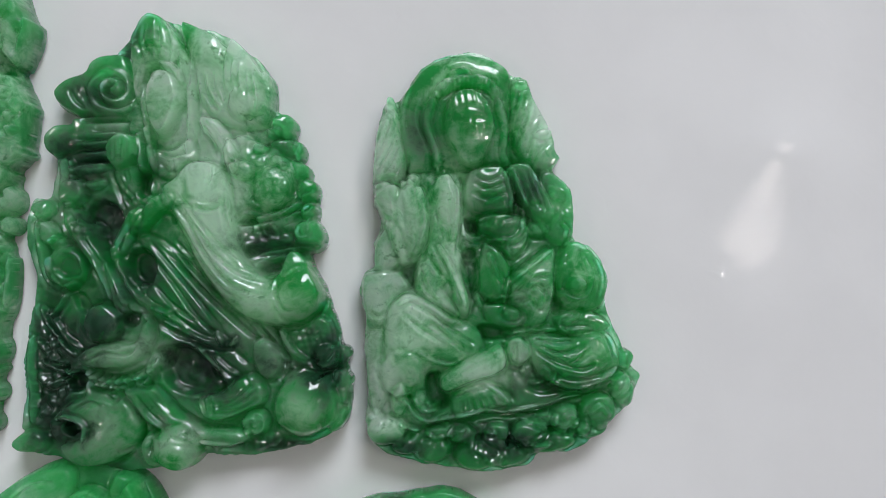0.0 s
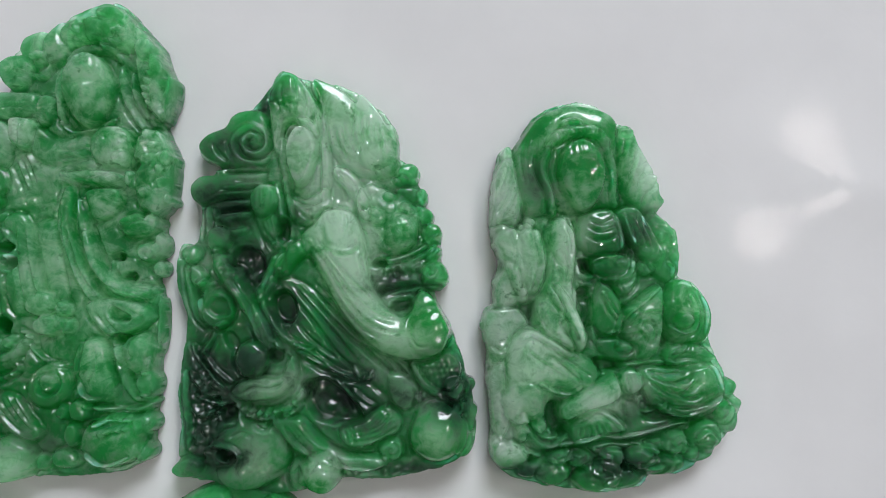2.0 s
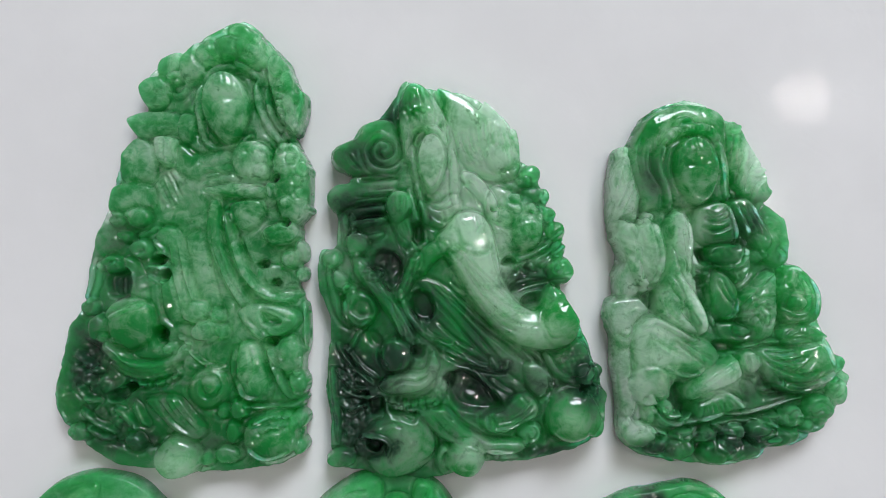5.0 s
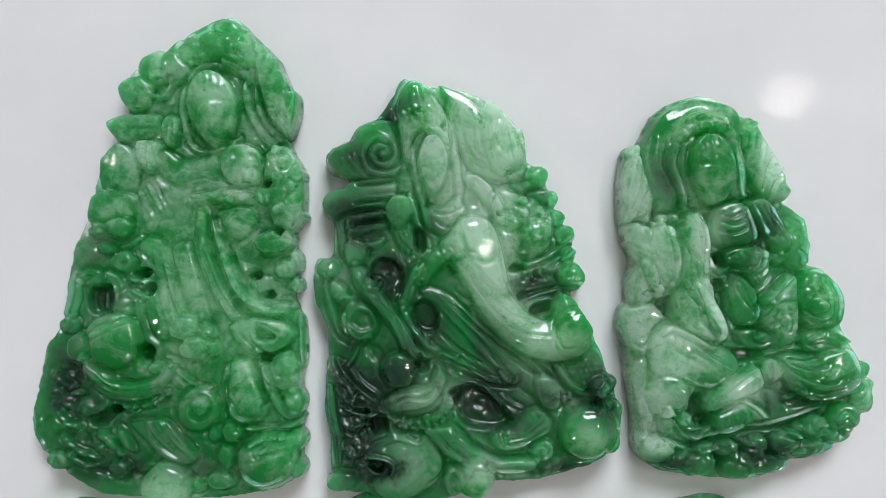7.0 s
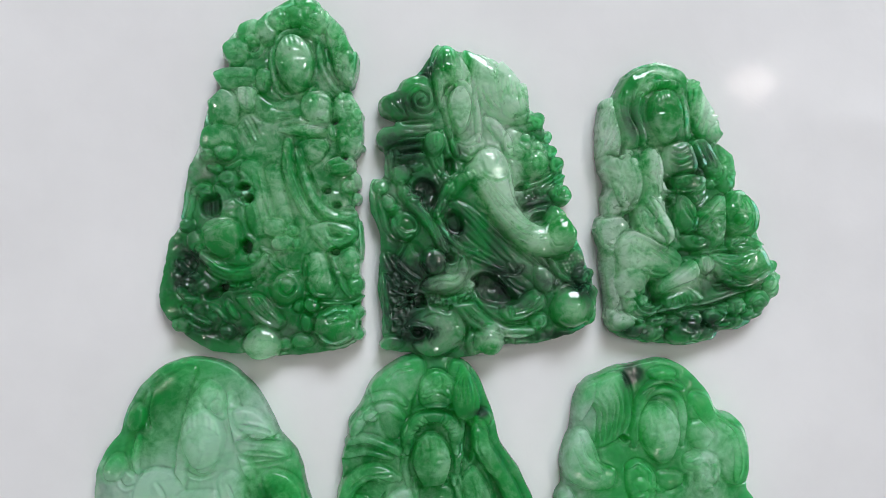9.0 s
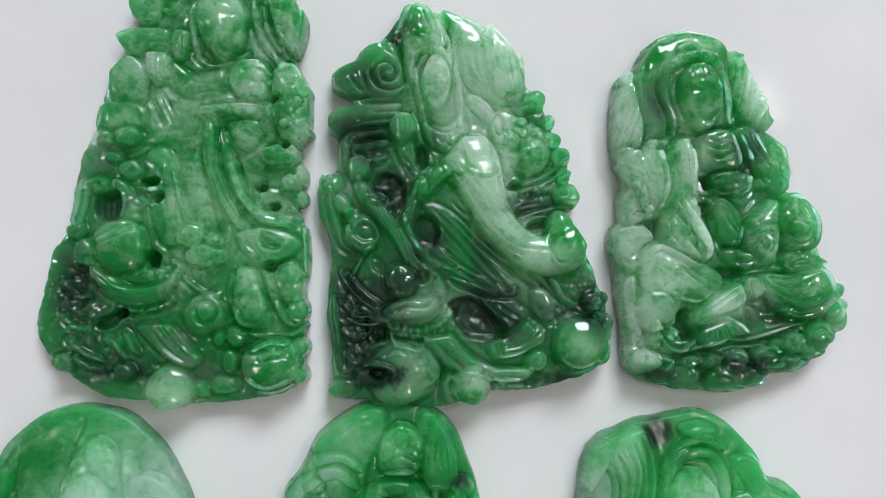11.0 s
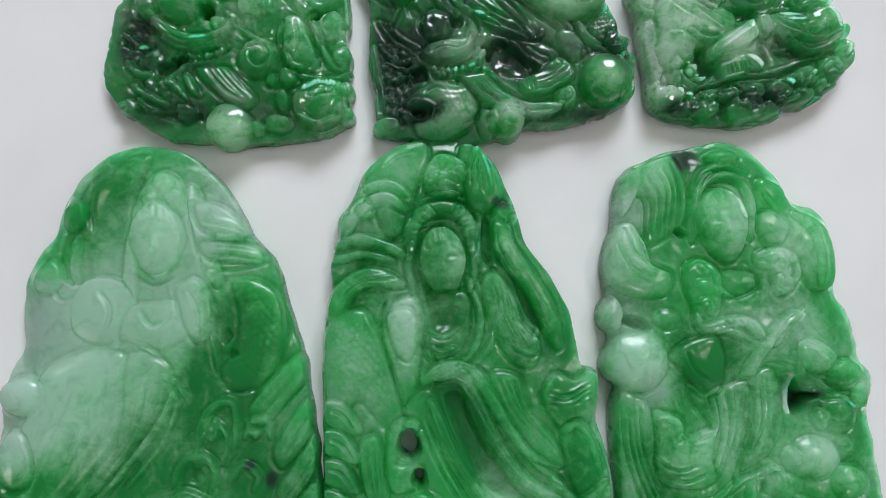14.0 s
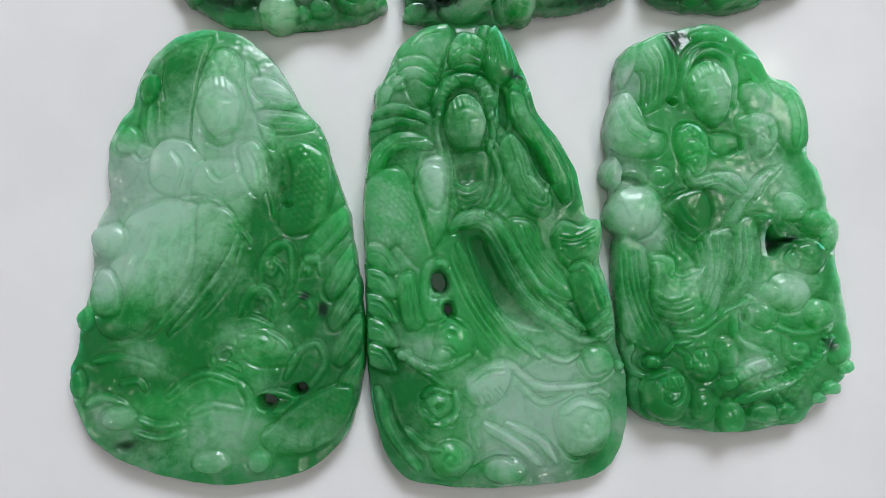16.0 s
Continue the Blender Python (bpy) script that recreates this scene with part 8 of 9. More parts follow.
    r.tube([(2.9, 25.0), (3.0, 21.5), (2.4, 18.0)], 0.51, 0.42, 4.6, 4.6)
    r.ball(6.5, 24.9, 1.53, 1.36, -30, 5.0)
    r.tube([(5.7, 23.8), (6.1, 20.3), (8.4, 16.4), (10.9, 11.7), (12.4, 6.6)], 1.61, 1.44, 5.2, 4.8)
    r.groove([(5.0, 23.0), (5.6, 19.5), (7.7, 15.7), (10.1, 11.3)], 0.16, 0.4)
    r.groove([(7.3, 21.1), (8.9, 17.9), (11.5, 14.0)], 0.16, 0.35)
    r.lumps(3.9, 15.3, 1.19, 2.2, 20, 7, 8, 0.4)
    r.form([(-5.0, 14.1), (0.6, 14.3), (0.8, 10.2), (-1.1, 6.0), (-4.9, 5.9), (-5.7, 10.0)], 4.7, 1.0, 0.9, 0.4)
    r.sink([(-4.5, 12.3), (-0.6, 12.7), (-0.5, 9.7), (-2.7, 8.7), (-4.7, 9.5)], 3.5, 1.4)
    r.tube([(-4.9, 9.7), (-2.9, 8.7), (-0.8, 9.6)], 0.34, 0.34, 5.0, 5.0)
    r.tube([(-4.9, 7.5), (-3.3, 6.7), (-1.3, 7.2)], 0.34, 0.34, 4.8, 4.8)
    r.tube([(-5.5, 15.5), (-5.3, 11.4), (-5.4, 7.8), (-4.6, 5.5)], 0.51, 0.51, 5.3, 5.3)
    r.tube([(0.7, 16.0), (2.2, 11.7), (1.4, 7.3), (-1.4, 4.4)], 0.59, 0.51, 5.4, 5.4)
    r.tube([(1.9, 15.6), (3.7, 10.8), (3.3, 7.2), (0.2, 3.8)], 0.51, 0.42, 5.2, 5.2)
    r.form([(2.7, 15.3), (4.6, 16.9), (6.9, 13.3), (8.0, 9.0), (9.9, 6.9), (9.1, 4.0), (6.5, 4.2), (4.2, 7.3), (3.0, 11.9)], 5.1, 1.0, 1.2, 0.4)
    r.folds([(3.8, 15.2), (5.1, 9.9), (6.8, 5.3)], [(6.1, 14.0), (7.1, 8.9), (8.9, 6.0)], 3, 0.15, 0.4)
    r.tube([(6.5, 9.9), (8.0, 8.9), (9.6, 7.3)], 0.42, 0.34, 5.5, 5.5)
    r.tube([(6.1, 7.0), (7.6, 6.0), (9.1, 5.6)], 0.42, 0.34, 5.4, 5.4)
    r.tube([(9.8, 8.7), (9.1, 7.2), (8.7, 5.6)], 0.42, 0.34, 5.2, 5.2)
    r.form([(-9.2, 13.4), (-6.2, 14.2), (-5.1, 10.7), (-6.0, 5.4), (-7.6, 0.4), (-9.3, 0.7), (-10.8, 4.0), (-10.9, 9.2)], 5.3, 1.2, 1.4, 0.5)
    r.form([(-10.0, 12.1), (-7.9, 12.9), (-6.3, 11.9), (-6.3, 9.0), (-7.2, 5.9), (-8.9, 6.4), (-10.0, 9.2)], 5.7, 0.9, 0.8, 0.4)
    r.groove([(-10.2, 7.5), (-9.4, 4.0), (-8.5, 0.9)], 0.16, 0.35)
    r.sink([(-11.0, 12.9), (-9.9, 13.7), (-10.6, 10.2), (-11.5, 10.3)], 2.6, 0.5)
    r.sink([(3.3, 24.3), (4.7, 23.4), (4.8, 19.3), (3.8, 17.4), (2.7, 19.5)], 2.2, 0.6)
    r.sink([(6.8, 16.0), (8.3, 15.0), (10.2, 11.1), (10.9, 8.6), (8.9, 9.4), (7.4, 12.6)], 2.3, 0.7)
    r.form([(-8.7, -0.4), (-4.7, 2.1), (-2.1, -6.0), (1.8, -12.9), (4.9, -17.4), (1.2, -19.0), (-3.6, -15.0), (-7.7, -8.4)], 4.5, 1.1, 1.0, 0.4)
    r.folds([(-7.3, -2.1), (-4.2, -9.9), (0.2, -16.9)], [(-4.6, 0.3), (-1.5, -7.6), (3.7, -16.3)], 3, 0.18, 0.4)
    r.sink([(-3.6, 1.0), (-0.5, 1.3), (1.7, -3.7), (4.7, -9.1), (7.4, -13.2), (4.2, -13.1), (0.3, -10.2), (-2.0, -5.0)], 2.6, 1.0)
    r.tube([(-0.3, 0.0), (1.9, -5.3), (6.0, -11.7)], 0.59, 0.42, 4.0, 4.0)
    r.tube([(-5.0, 0.3), (-2.3, -6.7), (1.6, -13.0), (6.0, -17.4)], 0.76, 0.59, 5.0, 5.0)
    r.tube([(-5.8, 3.0), (-2.6, 4.7), (0.8, 3.4), (3.8, -1.4), (7.0, -6.2), (11.2, -9.0)], 1.02, 0.85, 5.6, 5.0)
    r.tube([(-4.1, 3.3), (-1.3, 3.6), (1.1, -0.3), (3.2, -5.6), (6.8, -10.7), (12.3, -14.2)], 0.93, 0.76, 5.3, 4.9)
    r.groove([(-5.2, 3.9), (-2.2, 5.2), (1.4, 3.6), (4.6, -1.4), (8.5, -6.6)], 0.14, 0.4)
    r.groove([(-3.3, 2.6), (-0.6, 2.2), (2.0, -2.6), (4.9, -8.0), (10.0, -12.7)], 0.14, 0.4)
    r.groove([(-4.6, 4.4), (-2.0, 5.7), (2.0, 4.1), (5.5, -1.1), (9.7, -5.9)], 0.14, 0.4)
    r.form([(3.1, 3.6), (6.8, 2.9), (8.0, -1.6), (11.1, -5.9), (11.9, -9.4), (7.6, -6.7), (4.4, -1.3)], 4.6, 1.0, 0.9, 0.4)
    r.folds([(3.8, 2.6), (5.8, -2.2), (9.6, -7.2)], [(6.2, 2.6), (7.7, -2.0), (11.0, -7.0)], 3, 0.16, 0.4)
    r.tube([(4.8, -3.0), (7.8, -8.3), (11.3, -11.1)], 0.51, 0.42, 5.1, 5.1)
    r.form([(9.7, 0.7), (11.7, 2.9), (14.2, 2.0), (17.2, 2.9), (16.8, -1.2), (15.1, -4.3), (11.9, -4.3), (10.0, -1.7)], 4.9, 0.9, 1.2, 0.4)
    r.folds([(10.4, 0.9), (12.9, 0.4), (16.2, 1.7)], [(10.3, -1.3), (12.7, -1.8), (16.0, -0.3)], 3, 0.16, 0.4)
    r.ball(12.7, -1.5, 1.87, 1.7, 0, 5.1)
    r.form([(12.0, -3.9), (14.8, -3.3), (17.0, -7.3), (17.9, -12.5), (16.7, -16.0), (13.8, -13.9), (12.0, -8.6)], 4.5, 1.1, 1.1, 0.4)
    r.tube([(12.0, -4.7), (13.9, -4.0), (15.6, -6.3), (16.6, -10.6)], 0.51, 0.42, 4.9, 4.9)
    r.tube([(10.2, -10.6), (13.3, -13.6), (17.2, -11.5)], 0.68, 0.51, 5.0, 5.0)
    r.tube([(8.8, -12.9), (13.4, -15.6), (17.5, -14.1)], 0.59, 0.51, 4.8, 4.8)
    r.ball(14.7, -19.0, 2.88, 2.54, 0, 4.6)
    r.groove([(12.4, -17.9), (13.6, -20.5), (16.2, -20.2)], 0.2, 0.45)
    r.tube([(5.9, -16.4), (9.5, -18.3), (12.1, -17.5)], 0.51, 0.42, 4.9, 4.9)
    r.ball(18.5, -19.8, 0.76, 0.85, 0, 3.8)
    r.form([(-18.2, 10.3), (-13.5, 13.0), (-11.0, 9.3), (-9.1, 2.3), (-8.6, -2.1), (-11.2, -2.7), (-14.4, 0.9), (-18.0, -2.2)], 4.3, 1.1, 1.1, 0.4)
    r.scales(-14.1, 4.4, 3.9, 7.29, 10, 1.2, 0.17)
    r.form([(-18.6, 1.4), (-16.1, 1.1), (-14.1, -2.7), (-15.5, -3.1), (-18.6, -1.5)], 4.2, 0.8, 0.9, 0.2)
    r.groove([(-18.1, 0.2), (-16.5, -0.4), (-15.1, -2.5)], 0.15, 0.35)
    r.form([(-18.9, -2.3), (-16.3, -2.7), (-14.4, -6.4), (-15.8, -6.8), (-18.9, -5.2)], 4.2, 0.8, 0.9, 0.2)
    r.groove([(-18.3, -3.4), (-16.7, -4.1), (-15.4, -6.2)], 0.15, 0.35)
    r.form([(-19.1, -6.0), (-16.6, -6.4), (-14.7, -10.1), (-16.0, -10.5), (-19.1, -8.9)], 4.2, 0.8, 0.9, 0.2)
    r.groove([(-18.6, -7.1), (-17.0, -7.7), (-15.6, -9.8)], 0.15, 0.35)
    r.form([(-19.4, -9.7), (-16.9, -10.1), (-14.9, -13.8), (-16.3, -14.2), (-19.4, -12.6)], 4.2, 0.8, 0.9, 0.2)
    r.groove([(-18.8, -10.7), (-17.2, -11.3), (-15.9, -13.4)], 0.15, 0.35)
    r.form([(-19.6, -13.4), (-17.1, -13.8), (-15.2, -17.5), (-16.6, -17.8), (-19.6, -16.3)], 4.2, 0.8, 0.9, 0.2)
    r.groove([(-19.1, -14.3), (-17.5, -14.9), (-16.1, -17.0)], 0.15, 0.35)
    r.form([(-14.4, -4.2), (-12.1, -3.4), (-11.4, -7.6), (-10.9, -11.2), (-13.4, -11.9), (-14.4, -8.4)], 4.7, 0.8, 1.0, 0.4)
    r.folds([(-13.9, -4.8), (-13.4, -10.8)], [(-11.9, -4.6), (-11.4, -10.6)], 3, 0.14, 0.35)
    r.form([(-10.5, -2.5), (-8.2, -1.3), (-7.0, -2.4), (-7.7, -3.7), (-9.3, -4.4), (-9.7, -6.9), (-7.3, -7.3), (-6.6, -8.7), (-7.9, -10.4), (-10.5, -10.7), (-11.3, -7.7)], 4.9, 0.8, 1.0, 0.4)
    r.ball(-7.7, -2.5, 1.1, 1.02, 0, 5.1)
    r.ball(-7.5, -8.4, 1.1, 1.02, 0, 5.0)
    r.sink([(-9.3, -4.1), (-7.2, -3.7), (-6.5, -5.1), (-7.1, -6.6), (-9.2, -6.5)], 1.2, 0.4)
    r.hole(-8.1, -5.0, 1.02, 1.44, 0)
    r.hole(-7.0, -9.3, 0.51, 0.76, 20)
    r.ball(-6.6, -14.0, 3.05, 3.56, 10, 5.0)
    r.ball(-8.4, -16.2, 1.7, 1.53, 0, 4.8)
    r.groove([(-8.6, -11.6), (-6.8, -10.8), (-4.8, -12.2)], 0.18, 0.4)
    r.pit(-7.0, -12.8, 0.68, 0.51, 0, 0.4)
    r.tube([(-15.5, -14.8), (-12.8, -16.8), (-8.9, -20.3)], 0.68, 0.51, 4.8, 4.8)
    r.tube([(-13.9, -15.7), (-10.7, -17.6), (-7.3, -17.3), (-4.6, -16.2)], 0.59, 0.51, 4.9, 4.9)
    r.ball(-14.3, -15.4, 1.19, 0.93, 30, 4.8)
    r.ball(-9.9, -23.4, 2.37, 2.2, 0, 4.9)
    r.pit(-9.8, -23.4, 0.85, 0.68, 0, 0.9)
    r.tube([(-12.6, -23.7), (-10.0, -25.9), (-6.9, -24.9)], 0.68, 0.51, 4.8, 4.8)
    r.tube([(-12.0, -21.8), (-10.1, -20.7), (-7.7, -21.7)], 0.51, 0.42, 4.8, 4.8)
    r.tube([(-7.1, -21.3), (-6.8, -23.8), (-8.0, -26.1)], 0.51, 0.42, 4.4, 4.4)
    r.form([(-5.0, -19.2), (-0.4, -17.1), (1.7, -18.0), (1.1, -21.3), (-1.0, -23.6), (-4.2, -24.1), (-5.6, -21.7)], 4.8, 1.0, 1.0, 0.4)
    r.folds([(-4.3, -22.6), (-3.7, -24.3)], [(-0.4, -21.0), (0.8, -22.5)], 6, 0.14, 0.45)
    r.groove([(-4.6, -20.6), (-2.0, -19.0), (0.8, -18.9)], 0.16, 0.35)
    r.tube([(1.2, -17.8), (5.0, -21.5), (9.4, -22.2), (14.6, -22.1)], 0.68, 0.51, 4.6, 4.6)
    r.tube([(2.7, -21.3), (5.8, -24.2), (10.6, -23.1)], 0.51, 0.42, 4.4, 4.4)
    r.tube([(-3.0, -26.7), (1.9, -30.3), (5.0, -33.4)], 0.85, 0.68, 4.5, 4.5)
    r.tube([(0.4, -26.9), (5.2, -29.8), (7.4, -33.3)], 0.68, 0.51, 4.3, 4.3)
    r.tube([(-2.6, -21.7), (-4.6, -26.5), (-4.1, -29.8)], 0.59, 0.51, 4.2, 4.2)
    r.ball(11.8, -28.1, 4.41, 4.92, 0, 4.9)
    r.tube([(8.6, -26.0), (11.4, -24.6), (14.9, -25.7)], 0.59, 0.51, 5.1, 5.1)
    r.spiral(12.1, -28.3, 2.71, 1.4, 0.35, 0.2)
    r.groove([(7.6, -29.9), (9.8, -32.9), (13.3, -32.2)], 0.2, 0.4)
    r.tube([(13.4, -23.4), (15.0, -23.2), (16.4, -24.3)], 0.51, 0.42, 4.6, 4.6)
    r.tube([(-18.5, -20.4), (-17.1, -26.3), (-13.3, -32.5)], 0.85, 0.68, 3.9, 3.9)
    r.groove([(-17.2, -20.3), (-15.8, -25.7), (-12.4, -31.0)], 0.22, 0.5)
    r.ball(-8.4, -31.2, 3.22, 2.88, 0, 4.6)
    r.spiral(-8.4, -31.1, 2.2, 1.4, 0.3, 0.2)
    r.ball(-0.5, -33.7, 3.22, 2.04, 0, 4.2)
    r.tube([(-14.7, -26.4), (-12.2, -29.1), (-9.9, -29.8)], 0.68, 0.51, 4.2, 4.2)
    r.groove([(-6.1, -33.5), (-1.8, -31.5), (1.4, -32.6)], 0.2, 0.35)
    r.vivid(-2.0, 18.3, 9.33, 10.18, 0, 0.5)
    r.vivid(-14.2, -20.7, 5.09, 10.18, 0, 0.5)
    r.vivid(11.4, 11.3, 5.09, 10.18, 0, 0.4)
    r.vivid(0.4, -5.2, 4.24, 8.48, 25, 0.6)
    r.dark(-16.3, -27.0, 5.09, 8.48, 0, 0.1)
    r.dark(6.5, 25.3, 1.02, 0.68, 0, 0.8)
    r.vivid(12.0, -29.6, 1.87, 4.24, 0, 0.5)
    r.pale(3.8, -27.3, 10.18, 7.64, -5, 0.85)
    r.pale(-7.7, 10.9, 2.23, 5.15, -4, 0.65)
    r.pale(6.7, -13.3, 7.74, 3.44, -44, 0.35)
    r.pale(-0.7, -20.2, 5.93, 3.39, -5, 0.5)
    r.pale(-10.5, -16.1, 5.03, 3.36, -5, 0.3)
    r.pale(-14.4, 0.2, 3.38, 9.28, -4, 0.3)
    r.pale(9.4, -21.9, 7.72, 3.43, -5, 0.5)
    r.pale(-12.8, 23.5, 4.30, 6.88, -3, 0.25)
    r.pale(-1.3, 3.6, 3.44, 1.72, -4, 0.35)
    r.pale(11.7, 3.5, 4.38, 1.75, -4, 0.3)
    r.pale(-2.2, 30.9, 5.26, 3.51, -3, 0.15)
    r.pale(-8.8, -4.5, 1.70, 5.09, -4, 0.25)
    r.dark(5.6, 26.2, 1.94, 0.79, 7, 1.0)
    # tint for the shade in the drilled hole
    r.dark(-8.2, -5.2, 1.02, 1.19, -4, 0.3)
    r.vivid(3.3, 28.8, 5.29, 5.29, -3, 0.6)
    r.vivid(10.3, 16.8, 4.41, 5.29, -3, 1.0)
    r.vivid(14.3, -11.3, 4.35, 6.96, -4, 0.9)
    r.vivid(-0.5, -2.5, 3.43, 6.01, 26, 0.9)
    r.vivid(-15.8, -19.0, 4.16, 4.99, -5, 0.6)
    r.vivid(12.5, -30.5, 2.06, 3.43, -5, 0.9)
    r.vivid(-3.4, 9.8, 5.17, 4.31, -4, 0.6)
    r.vivid(-13.2, 17.4, 3.42, 5.13, -3, 0.5)
    r.vivid(14.0, -0.1, 4.38, 3.51, -4, 0.6)
    r.vivid(-2.7, 19.4, 4.34, 5.21, -3, 0.4)
    r.vivid(-14.7, -27.3, 4.14, 4.14, -5, 0.5)
    r.vivid(-2.9, 16.7, 5.20, 7.80, -3, 0.4)
    r.vivid(8.7, 9.0, 6.13, 9.63, -4, 0.4)
    r.dark(-14.6, -19.9, 4.99, 12.48, -5, 0.1)
    r.pale(7.3, 7.0, 1.95, 2.25, 0, 0.2)
    r.pale(-16.0, -10.7, 1.8, 3.0, 0, 0.2)
    r.dark(-2.8, 13.7, 2.25, 4.5, 0, 0.08)
    r.dark(-2.0, -6.9, 2.25, 6.0, 20, 0.08)
    r.dark(6.3, 26.0, 1.05, 0.67, 0, 0.4)
    r.pale(0.4, 15.5, 11.02, 15.26, 0, 0.1)
    r.pale(-12.6, 25.9, 3.39, 3.39, 0, 0.15)
    r.pale(7.4, -4.0, 3.39, 2.54, 40, 0.15)
    r.pale(-12.9, -13.4, 3.39, 2.54, 0, 0.15)
    return tagged(r.finish("jade_pendant", -0.0169, -0.0586), "rounded bright green jade pendant carved with a lotus bud", "pendant", "jade pendants on the sheet")


lotus_pendant()


def bird_pendant():
    r = Relief(-23.6, 23.7, -37.3, 37.3)
    r.plate([(0.0, 32.6), (3.3, 31.7), (6.0, 29.6), (8.5, 26.3), (9.9, 23.4), (12.7, 22.4), (14.6, 20.3), (15.4, 16.7), (15.3, 13.1), (14.7, 10.2), (16.3, 7.0), (17.0, 3.5), (17.1, 0.8), (18.4, -0.9), (18.3, -3.5), (17.3, -6.9), (17.8, -10.8), (18.0, -16.0), (18.3, -19.5), (17.9, -22.6), (16.2, -25.9), (12.5, -28.4), (10.6, -29.8), (8.1, -32.1), (4.4, -32.2), (0.3, -32.7), (-4.4, -32.4), (-7.5, -31.8), (-11.9, -30.8), (-16.0, -29.3), (-18.1, -26.9), (-18.4, -24.1), (-17.5, -21.1), (-18.8, -18.5), (-18.7, -14.7), (-17.8, -10.3), (-17.8, -6.5), (-17.3, -2.7), (-17.1, 0.6), (-18.0, 2.9), (-17.9, 5.8), (-17.3, 9.0), (-17.9, 12.3), (-17.5, 15.5), (-16.6, 18.7), (-15.8, 23.2), (-14.9, 27.0), (-12.8, 29.5), (-10.4, 30.4), (-7.6, 31.5), (-4.0, 31.9)], 3.0, 0.0, 0.45, 0.95, 1)
    r.form([(4.4, 26.1), (7.8, 25.7), (9.5, 22.5), (13.7, 19.7), (14.7, 15.4), (13.8, 11.0), (10.3, 11.1), (6.8, 15.9), (4.3, 18.0)], 4.2, 1.3, 1.1, 0.4)
    r.form([(3.5, 21.4), (6.5, 22.1), (8.4, 19.8), (6.7, 17.1), (4.0, 17.9)], 4.6, 1.0, 0.9, 0.4)
    r.groove([(4.7, 24.7), (6.4, 22.0), (8.7, 19.3)], 0.2, 0.4)
    r.tube([(9.2, 21.4), (11.6, 19.3), (12.5, 15.3), (12.0, 11.5)], 0.61, 0.55, 4.5, 4.5)
    r.tube([(-5.4, 19.4), (-4.8, 24.5), (-2.2, 27.1), (1.5, 26.8), (3.0, 23.4), (2.3, 18.3)], 0.73, 0.67, 5.2, 5.2)
    r.tube([(-5.9, 18.3), (-5.9, 22.8), (-3.6, 27.3), (0.1, 29.0), (3.3, 27.6)], 0.61, 0.61, 4.6, 4.6)
    r.ball(-0.1, 30.0, 2.42, 1.09, 0, 4.4)
    r.head(-1.6, 20.3, 3.51, 5.09, 6, 5.9)
    r.form([(-14.6, 27.7), (-11.8, 29.2), (-7.6, 30.5), (-6.0, 27.2), (-6.2, 21.9), (-8.9, 19.3), (-12.4, 18.3), (-10.6, 23.5)], 4.5, 1.0, 1.1, 0.4)
    r.folds([(-14.5, 26.4), (-12.3, 23.7), (-12.8, 18.6)], [(-8.5, 29.3), (-7.6, 25.4), (-8.9, 19.3)], 5, 0.16, 0.45)
    r.tube([(-7.7, 29.6), (-6.9, 27.3), (-6.8, 23.4), (-7.7, 20.3)], 0.36, 0.36, 4.9, 4.9)
    r.form([(-15.4, 24.6), (-13.4, 28.4), (-11.8, 29.0), (-12.5, 25.7), (-14.7, 22.6)], 4.0, 0.8, 0.8, 0.4)
    r.form([(-16.6, 20.2), (-14.3, 21.5), (-12.6, 18.7), (-11.5, 15.6), (-9.2, 14.2), (-9.9, 11.5), (-13.2, 11.1), (-16.8, 12.6), (-18.1, 15.3)], 5.1, 1.4, 1.5, 0.6)
    r.tube([(-15.9, 20.2), (-15.0, 16.9), (-12.1, 14.4)], 0.73, 0.55, 5.5, 5.5)
    r.groove([(-13.4, 19.3), (-12.1, 16.0), (-9.5, 14.6)], 0.2, 0.4)
    r.groove([(-16.1, 18.2), (-14.9, 14.9), (-12.2, 12.7)], 0.18, 0.35)
    r.sink([(-8.5, 20.2), (-7.3, 20.3), (-6.5, 19.4), (-7.2, 18.7), (-8.2, 19.2)], 2.0, 0.5)
    r.pit(-14.5, 7.8, 2.06, 0.97, -20, 1.3)
    r.ball(-17.7, 9.1, 1.57, 2.42, 0, 4.0)
    r.ball(-10.5, 8.0, 1.7, 1.45, 0, 4.2)
    r.ball(-14.9, 2.6, 4.36, 4.12, 0, 5.3)
    r.groove([(-18.5, -0.5), (-15.5, -1.8), (-12.3, -0.9)], 0.22, 0.4)
    r.form([(-7.4, 15.2), (-4.7, 15.8), (-2.6, 13.6), (-2.7, 9.9), (-3.7, 7.9), (-5.3, 7.5), (-6.8, 9.4), (-7.7, 12.0)], 5.3, 1.0, 1.3, 0.4)
    r.lumps(-5.0, 12.2, 2.06, 2.67, 0, 10, 12, 0.5)
    r.tube([(-7.4, 14.9), (-5.7, 15.7), (-3.8, 14.2), (-3.6, 12.2)], 0.3, 0.3, 5.6, 5.6)
    r.tube([(-6.7, 9.9), (-5.0, 10.4), (-4.3, 8.7)], 0.3, 0.3, 5.6, 5.6)
    r.tube([(-6.4, 9.1), (-5.7, 6.6), (-2.6, 7.1), (0.6, 7.0), (2.6, 4.8)], 0.85, 0.67, 5.4, 5.0)
    r.tube([(-5.6, 5.9), (-2.0, 6.0), (0.8, 4.3), (3.1, 3.5)], 0.55, 0.48, 5.1, 5.1)
